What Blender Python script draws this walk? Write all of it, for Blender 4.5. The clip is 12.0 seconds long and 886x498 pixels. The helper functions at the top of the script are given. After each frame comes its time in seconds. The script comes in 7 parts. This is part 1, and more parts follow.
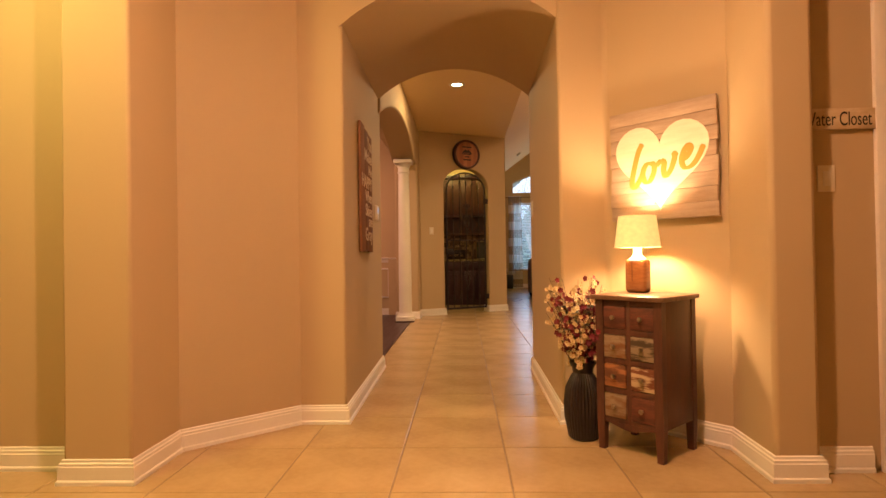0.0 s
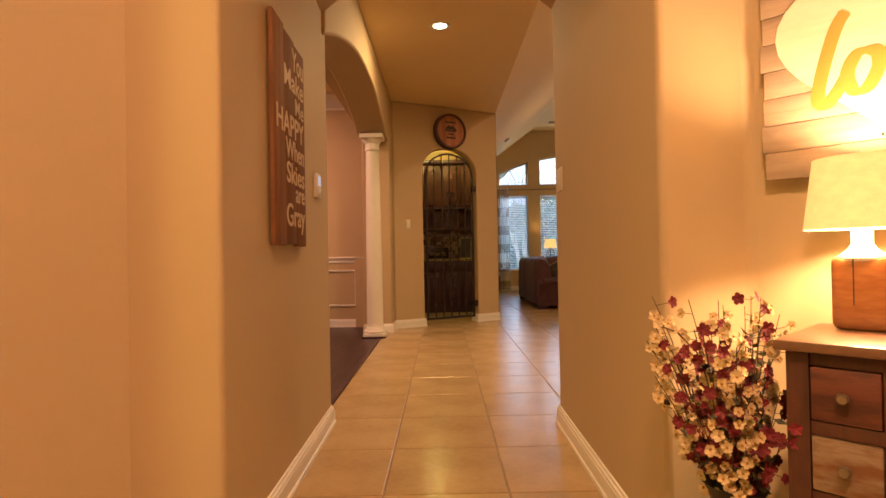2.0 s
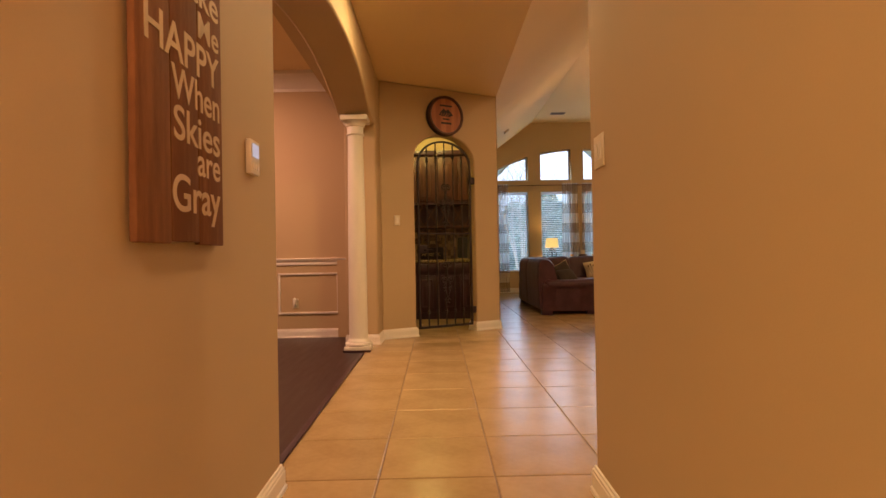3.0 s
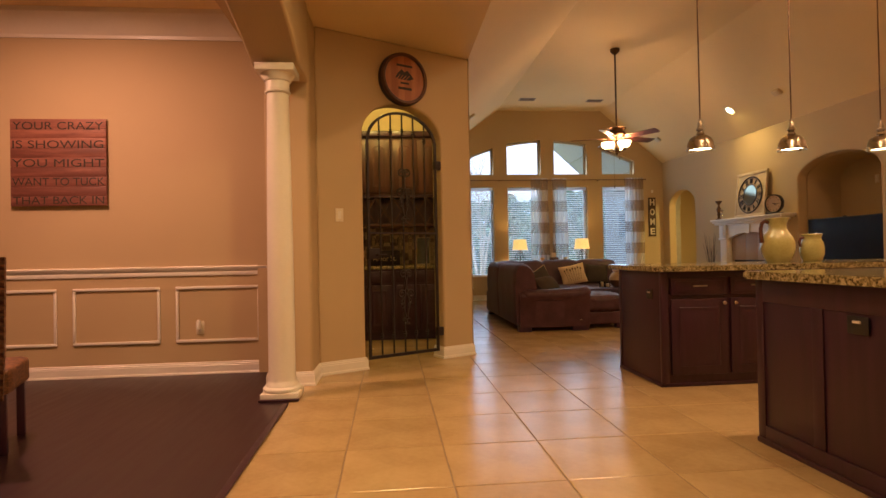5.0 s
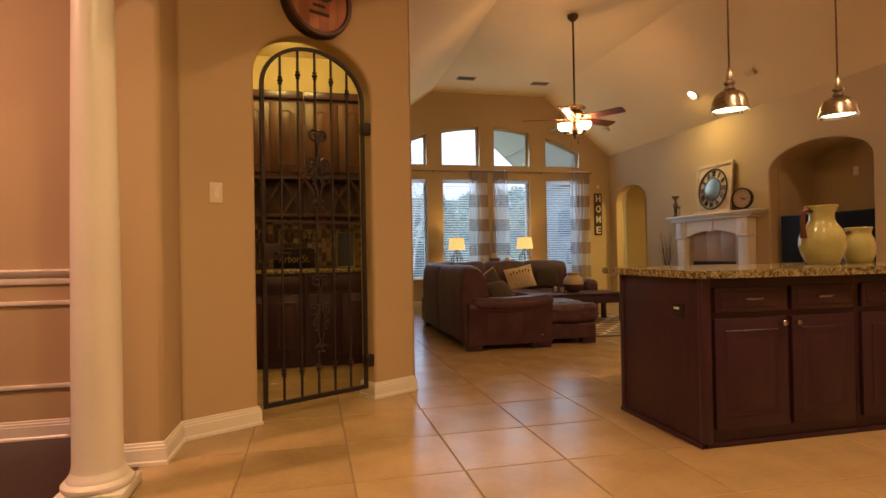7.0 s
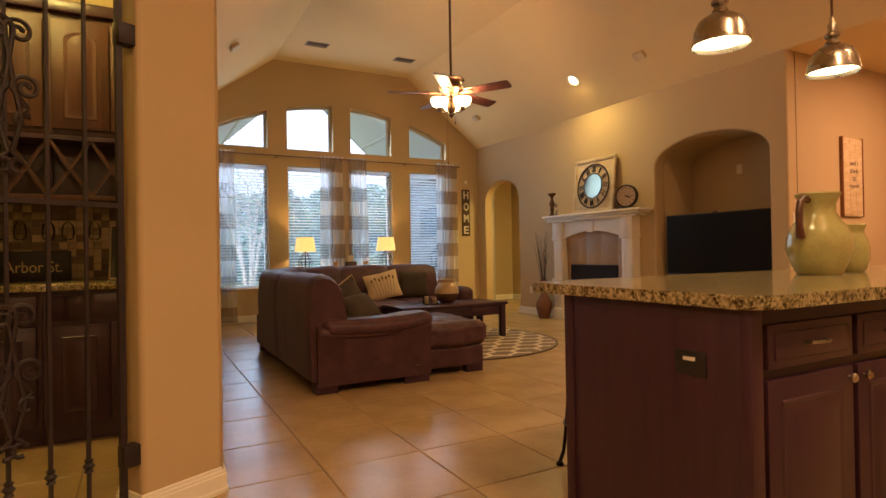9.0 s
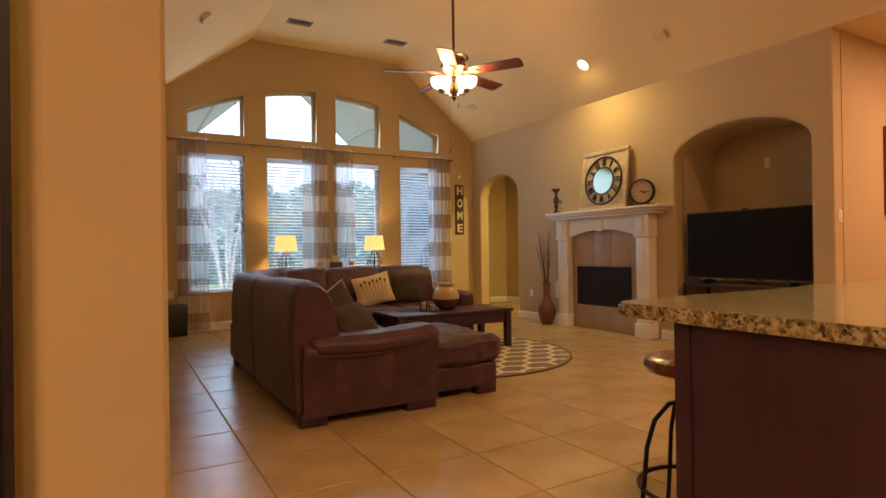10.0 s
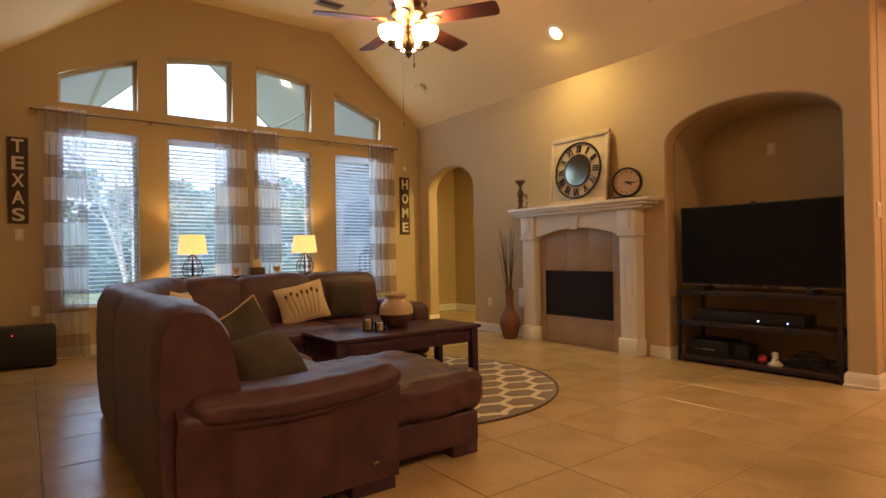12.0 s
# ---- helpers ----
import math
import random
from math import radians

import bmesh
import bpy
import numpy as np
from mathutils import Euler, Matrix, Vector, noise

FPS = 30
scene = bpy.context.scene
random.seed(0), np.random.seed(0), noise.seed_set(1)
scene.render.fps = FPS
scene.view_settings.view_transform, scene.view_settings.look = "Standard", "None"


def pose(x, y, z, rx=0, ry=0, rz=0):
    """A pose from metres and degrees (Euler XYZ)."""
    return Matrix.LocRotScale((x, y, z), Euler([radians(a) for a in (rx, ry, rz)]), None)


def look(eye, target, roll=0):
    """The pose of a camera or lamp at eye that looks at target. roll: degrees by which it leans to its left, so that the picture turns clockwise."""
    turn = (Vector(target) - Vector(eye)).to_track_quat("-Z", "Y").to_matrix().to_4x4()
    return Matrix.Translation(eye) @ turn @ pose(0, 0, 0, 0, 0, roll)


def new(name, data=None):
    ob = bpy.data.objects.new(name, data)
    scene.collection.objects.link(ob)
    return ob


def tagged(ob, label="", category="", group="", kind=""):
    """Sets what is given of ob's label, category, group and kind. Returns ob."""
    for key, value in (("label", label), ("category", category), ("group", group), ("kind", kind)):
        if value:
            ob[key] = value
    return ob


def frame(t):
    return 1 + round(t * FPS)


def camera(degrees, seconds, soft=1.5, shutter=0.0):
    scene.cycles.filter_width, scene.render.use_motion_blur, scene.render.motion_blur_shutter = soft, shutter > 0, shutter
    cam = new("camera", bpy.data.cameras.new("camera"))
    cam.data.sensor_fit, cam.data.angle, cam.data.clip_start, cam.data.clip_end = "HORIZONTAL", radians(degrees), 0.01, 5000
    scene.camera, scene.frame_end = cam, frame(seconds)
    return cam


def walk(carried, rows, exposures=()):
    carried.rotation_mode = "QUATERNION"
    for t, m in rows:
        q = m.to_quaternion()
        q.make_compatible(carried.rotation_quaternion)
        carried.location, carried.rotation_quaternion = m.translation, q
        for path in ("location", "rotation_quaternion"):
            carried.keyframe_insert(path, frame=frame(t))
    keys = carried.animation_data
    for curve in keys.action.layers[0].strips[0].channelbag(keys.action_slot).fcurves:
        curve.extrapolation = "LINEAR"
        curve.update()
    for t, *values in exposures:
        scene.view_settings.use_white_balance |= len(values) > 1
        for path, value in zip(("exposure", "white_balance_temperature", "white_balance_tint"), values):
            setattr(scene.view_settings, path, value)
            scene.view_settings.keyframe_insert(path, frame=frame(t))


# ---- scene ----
cam = camera(76.3, 12.0)
PATH = [
    (0, (0.059, -0.74, 0.993), (-0.011, 1.259, 1.015), -0.9),
    (0.5, (0.014, -0.328, 1.011), (-0.048, 1.671, 1.032), -0.9),
    (1, (0.018, 0.124, 0.999), (-0.004, 2.124, 1.019), -0.9),
    (1.5, (0.002, 0.542, 0.974), (-0.021, 2.542, 0.991), -0.9),
    (2, (-0.004, 0.962, 0.976), (0.001, 2.962, 0.996), -1.1),
    (2.5, (0.027, 1.424, 0.977), (0.045, 3.424, 0.995), -1.1),
    (4.5, (-0.053, 3.095, 1.032), (0.056, 5.092, 1.053), -0.9),
    (5, (-0.015, 3.507, 1.03), (0.174, 5.498, 1.05), -1.1),
    (5.5, (-0.045, 3.867, 1.01), (0.167, 5.856, 1.028), -1.1),
    (6, (-0.066, 4.275, 1.027), (0.263, 6.248, 1.044), -1.0),
    (6.5, (0.015, 4.688, 1.054), (0.409, 6.649, 1.07), -1.1),
    (7, (0.082, 5.077, 1.016), (0.538, 7.024, 1.035), -1.0),
    (7.5, (0.204, 5.406, 1.018), (0.921, 7.273, 1.033), -1.0),
    (9.5, (0.606, 6.972, 1.056), (1.563, 8.728, 1.067), -0.9),
    (10, (0.697, 7.329, 1.069), (1.696, 9.061, 1.076), -0.8),
    (10.5, (0.862, 7.719, 1.058), (1.926, 9.413, 1.07), -1.0),
    (11, (0.991, 8.034, 1.058), (2.085, 9.708, 1.069), -0.9),
    (11.5, (1.082, 8.273, 1.059), (2.255, 9.893, 1.069), -0.9),
    (12, (1.229, 8.506, 1.067), (2.422, 10.112, 1.08), -1.0),
]
walk(cam, [(t, look(eye, target, roll)) for t, eye, target, roll in PATH],
     exposures=[(0, 0.55, 6200, 18), (2.5, 0.55, 6200, 18), (5.5, 0.57, 6370, 19), (7.5, 0.57, 6390, 19), (9.5, 0.86, 6330, 19), (12, 0.86, 6230, 18)])

# ---- world, sun, lights ----
world = bpy.data.worlds.new("sky")
scene.world = world
world.use_nodes = True
wn = world.node_tree
sky = wn.nodes.new("ShaderNodeTexSky")
sky.sky_type = "NISHITA"
sky.sun_disc = False
sky.sun_elevation, sky.sun_rotation = radians(50), radians(210)
sky.dust_density, sky.air_density = 4.0, 1.2
wn.nodes["Background"].inputs["Strength"].default_value = 0.15
wn.links.new(sky.outputs["Color"], wn.nodes["Background"].inputs["Color"])
sun = new("sun", bpy.data.lights.new("sun", "SUN"))
sun.data.energy, sun.data.angle, sun.data.color = 2.6, radians(14), (1.0, 0.95, 0.88)
sun.matrix_world = look((0, 0, 10), (2.4, 4.2, 4))
WARM = (1.0, 0.53, 0.26)
WARM2 = (1.0, 0.60, 0.29)


def down_lamp(name, x, y, z, watts, colour=WARM, radius=0.06, aim=(0, 0, -1)):
    lamp = new(name, bpy.data.lights.new(name, "AREA"))
    lamp.data.shape, lamp.data.size, lamp.data.energy, lamp.data.color = "DISK", 2 * radius, watts, colour
    lamp.matrix_world = look((x, y, z), Vector((x, y, z)) + Vector(aim))
    return lamp


def bulb(name, x, y, z, watts, colour=WARM, radius=0.035):
    lamp = new(name, bpy.data.lights.new(name, "POINT"))
    lamp.data.energy, lamp.data.color, lamp.data.shadow_soft_size = watts, colour, radius
    lamp.location = (x, y, z)
    return lamp


# ceiling lamps: place, watts, colour; the hall can is real, the rest added, unseen
CANS_AND_FILLS = [(0.02, 6.05, 3.05, 27, (1.0, 0.66, 0.27)), (0.0, 0.6, 3.05, 74, WARM), (-2.0, 0.9, 3.05, 36, (0.95, 0.72, 0.2)), (-2.6, 7.2, 3.2, 60, (1.0, 0.50, 0.30)),
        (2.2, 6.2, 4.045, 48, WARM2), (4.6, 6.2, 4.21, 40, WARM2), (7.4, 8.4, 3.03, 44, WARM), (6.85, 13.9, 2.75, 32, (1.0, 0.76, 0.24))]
for k, (x, y, z, watts, colour) in enumerate(CANS_AND_FILLS):
    down_lamp("can_and_fill_lamp", x, y, z - 0.012, watts, colour)
# the can on the sloped ceiling above the fireplace
down_lamp("slope_can_lamp", 5.757, 12.58, 3.397, 19, (1.0, 0.72, 0.22), 0.06, (-0.42, 0, -0.9))
bulb("table_lamp_bulb", 0.985, 2.285, 1.105, 28, (1.0, 0.61, 0.28))
bulb("pantry_bulb", -0.15, 10.05, 2.90, 22, (1.0, 0.77, 0.19), 0.06)
for x in (2.815, 4.2):
    bulb("end_lamp_bulb", x, 15.57, 1.22, 11, (1.0, 0.60, 0.19))
for x in (2.65, 3.49, 4.33):
    down_lamp("pendant_lamp", x, 8.1, 1.93, 7, WARM2, 0.05)
for k in range(3):
    a = radians(58 + 120 * k)
    bulb("fan_bulb", 3.57 + 0.145 * math.cos(a), 12.05 + 0.145 * math.sin(a), 2.735, 14, WARM)
for (x0, x1, z0, z1) in ((1.54, 2.31, 0.55, 3.3), (2.62, 3.39, 0.55, 3.4), (3.70, 4.455, 0.55, 3.4), (4.81, 5.55, 0.55, 3.2)):
    lamp = new("window_daylight", bpy.data.lights.new("window_daylight", "AREA"))
    lamp.data.shape, lamp.data.size, lamp.data.size_y, lamp.data.energy, lamp.data.color = "RECTANGLE", x1 - x0, z1 - z0, 14, (0.62, 0.84, 1.0)
    lamp.matrix_world = look(((x0 + x1) / 2, 16.12, (z0 + z1) / 2), ((x0 + x1) / 2, 10, (z0 + z1) / 2 - 1.2))

# ---- materials ----


def mat(name, c1, c2=None, rough=0.5, scale=6.0, fine=60.0, bump=0.0, metal=0.0, spec=0.5, amount=1.0, rand=0.0, stretch=(1, 1, 1), emit=None, coat=0.0, rough_var=0.08):
    m = bpy.data.materials.new(name)
    m.use_nodes = True
    nt = m.node_tree
    N, L = nt.nodes, nt.links
    b = N["Principled BSDF"]
    c2 = c2 or tuple(c * 0.85 for c in c1)
    co = N.new("ShaderNodeTexCoord")
    mp = N.new("ShaderNodeMapping")
    mp.inputs["Scale"].default_value = stretch
    L.new(co.outputs["Object"], mp.inputs["Vector"])
    n1 = N.new("ShaderNodeTexNoise")
    n1.inputs["Scale"].default_value, n1.inputs["Detail"].default_value = scale, 5
    n2 = N.new("ShaderNodeTexNoise")
    n2.inputs["Scale"].default_value, n2.inputs["Detail"].default_value = fine, 3
    for n in (n1, n2):
        L.new(mp.outputs["Vector"], n.inputs["Vector"])
    ad = N.new("ShaderNodeMath")
    ad.operation = "MULTIPLY_ADD"
    ad.inputs[1].default_value, ad.inputs[2].default_value = 0.35, -0.17
    L.new(n2.outputs["Fac"], ad.inputs[0])
    sm = N.new("ShaderNodeMath")
    L.new(n1.outputs["Fac"], sm.inputs[0])
    L.new(ad.outputs[0], sm.inputs[1])
    if rand:
        oi = N.new("ShaderNodeObjectInfo")
        rm = N.new("ShaderNodeMath")
        rm.operation = "MULTIPLY_ADD"
        rm.inputs[1].default_value, rm.inputs[2].default_value = rand, -rand / 2
        L.new(oi.outputs["Random"], rm.inputs[0])
        s2 = N.new("ShaderNodeMath")
        L.new(sm.outputs[0], s2.inputs[0])
        L.new(rm.outputs[0], s2.inputs[1])
        sm = s2
    rp = N.new("ShaderNodeValToRGB")
    e = rp.color_ramp.elements
    e[0].position, e[1].position = 0.5 - 0.2 / max(amount, 0.01), 0.5 + 0.2 / max(amount, 0.01)
    e[0].color, e[1].color = (*c2, 1), (*c1, 1)
    L.new(sm.outputs[0], rp.inputs["Fac"])
    L.new(rp.outputs["Color"], b.inputs["Base Color"])
    rr = N.new("ShaderNodeMath")
    rr.operation = "MULTIPLY_ADD"
    rr.inputs[1].default_value, rr.inputs[2].default_value = rough_var * 2, rough - rough_var
    L.new(n1.outputs["Fac"], rr.inputs[0])
    L.new(rr.outputs[0], b.inputs["Roughness"])
    b.inputs["Metallic"].default_value, b.inputs["Specular IOR Level"].default_value = metal, spec
    b.inputs["Coat Weight"].default_value = coat
    if bump:
        bp = N.new("ShaderNodeBump")
        bp.inputs["Strength"].default_value, bp.inputs["Distance"].default_value = bump, 0.004
        L.new(sm.outputs[0], bp.inputs["Height"])
        L.new(bp.outputs["Normal"], b.inputs["Normal"])
    if emit:
        b.inputs["Emission Color"].default_value, b.inputs["Emission Strength"].default_value = (*emit[:3], 1), emit[3]
    return m


M = {}
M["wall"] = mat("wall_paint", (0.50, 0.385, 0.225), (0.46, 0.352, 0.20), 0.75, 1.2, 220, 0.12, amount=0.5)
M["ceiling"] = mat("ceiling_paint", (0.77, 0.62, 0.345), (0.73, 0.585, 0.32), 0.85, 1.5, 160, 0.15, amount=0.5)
M["trim"] = mat("white_trim_paint", (0.78, 0.75, 0.68), (0.73, 0.70, 0.63), 0.35, 3, 50, 0.02)
M["tile"] = mat("ceramic_tile", (0.48, 0.345, 0.175), (0.37, 0.255, 0.12), 0.24, 3.2, 30, 0.06, amount=0.9, rand=0.22, rough_var=0.07)
M["grout"] = mat("tile_grout", (0.25, 0.18, 0.10), (0.20, 0.14, 0.075), 0.85, 20, 120, 0.1)
M["darkfloor"] = mat("dark_wood_floor", (0.036, 0.0130, 0.023), (0.021, 0.0075, 0.0135), 0.36, 3, 40, 0.05, rand=0.4, stretch=(8, 0.7, 1))
M["wood_dark"] = mat("dark_stained_wood", (0.046, 0.0145, 0.031), (0.028, 0.009, 0.020), 0.38, 4, 60, 0.05, stretch=(6, 6, 0.6), rand=0.2)
M["wood_cab"] = mat("cabinet_cherry_wood", (0.085, 0.027, 0.022), (0.046, 0.014, 0.013), 0.5, 4, 60, 0.05, stretch=(6, 6, 0.6), rand=0.2)
M["leather"] = mat("brown_leather", (0.080, 0.033, 0.044), (0.052, 0.021, 0.028), 0.46, 9, 60, 0.8, spec=0.38)
M["iron"] = mat("black_wrought_iron", (0.022, 0.014, 0.018), (0.013, 0.008, 0.011), 0.5, 20, 90, 0.1, spec=0.4)
M["black"] = mat("black_plastic", (0.014, 0.014, 0.015), (0.009, 0.009, 0.01), 0.42, 10, 80)
M["steel"] = mat("brushed_nickel", (0.46, 0.41, 0.34), (0.34, 0.30, 0.24), 0.28, 10, 150, 0.03, metal=1.0)
M["glow"] = mat("lamp_glow", (1, 0.9, 0.7), rough=0.6, emit=(1.0, 0.80, 0.42, 14))
M["plate"] = mat("ivory_plastic", (0.72, 0.66, 0.52), (0.68, 0.62, 0.48), 0.4, 10, 50)


def granite():
    m = bpy.data.materials.new("speckled_granite")
    m.use_nodes = True
    N, L = m.node_tree.nodes, m.node_tree.links
    b = N["Principled BSDF"]
    co = N.new("ShaderNodeTexCoord")
    v = N.new("ShaderNodeTexVoronoi")
    v.inputs["Scale"].default_value = 125
    n = N.new("ShaderNodeTexNoise")
    n.inputs["Scale"].default_value, n.inputs["Detail"].default_value = 42, 6
    L.new(co.outputs["Object"], v.inputs["Vector"])
    L.new(co.outputs["Object"], n.inputs["Vector"])
    mx = N.new("ShaderNodeMix")
    mx.data_type = "FLOAT"
    mx.inputs["Factor"].default_value = 0.62
    L.new(v.outputs["Color"], mx.inputs[2])
    L.new(n.outputs["Fac"], mx.inputs[3])
    rp = N.new("ShaderNodeValToRGB")
    rp.color_ramp.elements[0].position, rp.color_ramp.elements[0].color = 0.33, (0.045, 0.032, 0.018, 1)
    rp.color_ramp.elements[1].position, rp.color_ramp.elements[1].color = 0.66, (0.44, 0.38, 0.22, 1)
    e = rp.color_ramp.elements.new(0.5)
    e.color = (0.24, 0.20, 0.09, 1)
    L.new(mx.outputs[0], rp.inputs["Fac"])
    L.new(rp.outputs["Color"], b.inputs["Base Color"])
    b.inputs["Roughness"].default_value = 0.12
    return m


M["granite"] = granite()


def glass(name, tint=(0.9, 0.95, 1.0)):
    m = bpy.data.materials.new(name)
    m.use_nodes = True
    N, L = m.node_tree.nodes, m.node_tree.links
    N.remove(N["Principled BSDF"])
    t = N.new("ShaderNodeBsdfTransparent")
    t.inputs["Color"].default_value = (*tint, 1)
    g = N.new("ShaderNodeBsdfGlossy")
    g.inputs["Roughness"].default_value = 0.02
    f = N.new("ShaderNodeFresnel")
    f.inputs["IOR"].default_value = 1.35
    x = N.new("ShaderNodeMixShader")
    L.new(f.outputs[0], x.inputs[0])
    L.new(t.outputs[0], x.inputs[1])
    L.new(g.outputs[0], x.inputs[2])
    L.new(x.outputs[0], N["Material Output"].inputs["Surface"])
    return m


M["glass"] = glass("window_glass")
# ---- mesh helpers ----


def mesh_of(bm, name, material, smooth=0.6):
    bmesh.ops.recalc_face_normals(bm, faces=bm.faces)
    me = bpy.data.meshes.new(name)
    bm.to_mesh(me)
    bm.free()
    for m in (material if isinstance(material, (list, tuple)) else [material]):
        me.materials.append(m)
    if smooth:
        me.shade_smooth()
        me.set_sharp_from_angle(angle=smooth)
    return me


def part(name, bm, material, parent=None, label="", smooth=0.6):
    ob = new(name, mesh_of(bm, name, material, smooth))
    ob.parent = parent
    return tagged(ob, label)


def structure(name, bm, material, label="", category="", smooth=0.6, parent=None):
    return tagged(part(name, bm, material, parent, "", smooth), label, category, kind="structure")


def thing(name, label, category, x=0, y=0, z=0, rz=0, group=""):
    ob = new(name)
    ob.matrix_world = pose(x, y, z, 0, 0, rz)
    return tagged(ob, label, category, group)


def moved(bm, m, verts=None):
    bmesh.ops.transform(bm, matrix=m, verts=verts if verts is not None else bm.verts)
    return bm


def box(x0, x1, y0, y1, z0, z1, bevel=0.0, seg=2, bm=None):
    bm = bm or bmesh.new()
    r = bmesh.ops.create_cube(bm, size=1.0)
    v = r["verts"]
    bmesh.ops.transform(bm, matrix=Matrix.Translation(((x0 + x1) / 2, (y0 + y1) / 2, (z0 + z1) / 2)) @ Matrix.Diagonal((abs(x1 - x0), abs(y1 - y0), abs(z1 - z0), 1)), verts=v)
    if bevel:
        es = list({e for q in v for e in q.link_edges})
        bmesh.ops.bevel(bm, geom=es, offset=bevel, segments=seg, profile=0.5, affect="EDGES")
    return bm


def lathe(profile, n=24, bm=None, m=None):
    """Turned body round z from (radius, height) pairs."""
    bm = bm or bmesh.new()
    rings = []
    for r, z in profile:
        if r < 1e-5:
            rings.append([bm.verts.new((0, 0, z))])
        else:
            rings.append([bm.verts.new((r * math.cos(2 * math.pi * k / n), r * math.sin(2 * math.pi * k / n), z)) for k in range(n)])
    for a, b in zip(rings, rings[1:]):
        for k in range(n):
            q = [a[k % len(a)], a[(k + 1) % len(a)], b[(k + 1) % len(b)], b[k % len(b)]]
            q = list(dict.fromkeys(q))
            if len(q) > 2:
                bm.faces.new(q)
    if m is not None:
        bmesh.ops.transform(bm, matrix=m, verts=[v for ring in rings for v in ring])
    return bm


def tube(points, r, n=8, bm=None, closed=False):
    """Round bar along points; r is a number or one per point."""
    bm = bm or bmesh.new()
    P = [Vector(p) for p in points]
    rs = r if isinstance(r, (list, tuple)) else [r] * len(P)
    rings, up = [], None
    for k, p in enumerate(P):
        a = P[k - 1] if (k or closed) else p
        b = P[(k + 1) % len(P)] if (k < len(P) - 1 or closed) else p
        d = (b - a).normalized()
        if up is None:
            up = d.orthogonal().normalized()
        up = (up - d * up.dot(d))
        up = up.normalized() if up.length > 1e-6 else d.orthogonal().normalized()
        s = d.cross(up)
        rings.append([bm.verts.new(p + rs[k] * (math.cos(2 * math.pi * j / n) * up + math.sin(2 * math.pi * j / n) * s)) for j in range(n)])
    pairs = list(zip(rings, rings[1:])) + ([(rings[-1], rings[0])] if closed else [])
    for a, b in pairs:
        for j in range(n):
            bm.faces.new((a[j], a[(j + 1) % n], b[(j + 1) % n], b[j]))
    if not closed:
        bm.faces.new(rings[0][::-1])
        bm.faces.new(rings[-1])
    return bm


def prism(pts, origin, u, n, depth, bm=None):
    """Outline pts (along u, up z) from origin, made solid over depth along n."""
    bm = bm or bmesh.new()
    o, u, n = Vector(origin), Vector(u), Vector(n)
    A = [bm.verts.new(o + u * a + Vector((0, 0, z))) for a, z in pts]
    B = [bm.verts.new(v.co + n * depth) for v in A]
    bm.faces.new(A)
    bm.faces.new(B[::-1])
    for k in range(len(A)):
        j = (k + 1) % len(A)
        bm.faces.new((A[k], B[k], B[j], A[j]))
    return bm


def slab(pts, z0, z1, bm=None):
    """Floor plan outline pts (x, y) made solid from z0 to z1."""
    bm = bm or bmesh.new()
    A = [bm.verts.new((x, y, z0)) for x, y in pts]
    B = [bm.verts.new((x, y, z1)) for x, y in pts]
    bm.faces.new(A[::-1])
    bm.faces.new(B)
    for k in range(len(A)):
        j = (k + 1) % len(A)
        bm.faces.new((A[k], A[j], B[j], B[k]))
    return bm


def sweep(path, profile, side=1, closed=False, bm=None):
    """Moulding along a floor path (x, y); profile holds (outward, height), outward to the right of the path times side."""
    bm = bm or bmesh.new()
    P = [Vector((x, y)) for x, y in path]
    rows = []
    for k, p in enumerate(P):
        ds = []
        if k or closed:
            ds.append((p - P[k - 1]).normalized())
        if k < len(P) - 1 or closed:
            ds.append((P[(k + 1) % len(P)] - p).normalized())
        ns = [Vector((d.y, -d.x)) * side for d in ds]
        n = sum(ns, Vector((0, 0)))
        n = n / max(n.dot(ns[0]), 0.3)
        rows.append([bm.verts.new((p.x + n.x * o, p.y + n.y * o, z)) for o, z in profile])
    pairs = list(zip(rows, rows[1:])) + ([(rows[-1], rows[0])] if closed else [])
    for a, b in pairs:
        for j in range(len(profile) - 1):
            bm.faces.new((a[j], a[j + 1], b[j + 1], b[j]))
    if not closed:
        bm.faces.new(rows[0])
        bm.faces.new(rows[-1][::-1])
    return bm


def arc(a, b, spring, rise, n=20, power=2.0):
    """Arch line from (a, spring) to (b, spring) with its crown `rise` higher."""
    c, h = (a + b) / 2, abs(b - a) / 2
    R = (h * h + rise * rise) / (2 * rise)
    out = []
    for k in range(n + 1):
        x = a + (b - a) * k / n
        out.append((x, spring + math.sqrt(max(R * R - (x - c) ** 2, 0)) - (R - rise)))
    return out


def ellipse(a, b, spring, rise, n=24):
    c, h = (a + b) / 2, (b - a) / 2
    return [(c - h * math.cos(math.pi * k / n), spring + rise * math.sin(math.pi * k / n)) for k in range(n + 1)]


def soften(ob, width=0.018, seg=3):
    b = ob.modifiers.new("rounded", "BEVEL")
    b.width, b.segments, b.limit_method, b.angle_limit = width, seg, "ANGLE", radians(50)
    return ob


H, T = 3.05, 0.16
HALL = -0.645, 0.63
END = -0.665, 0.652

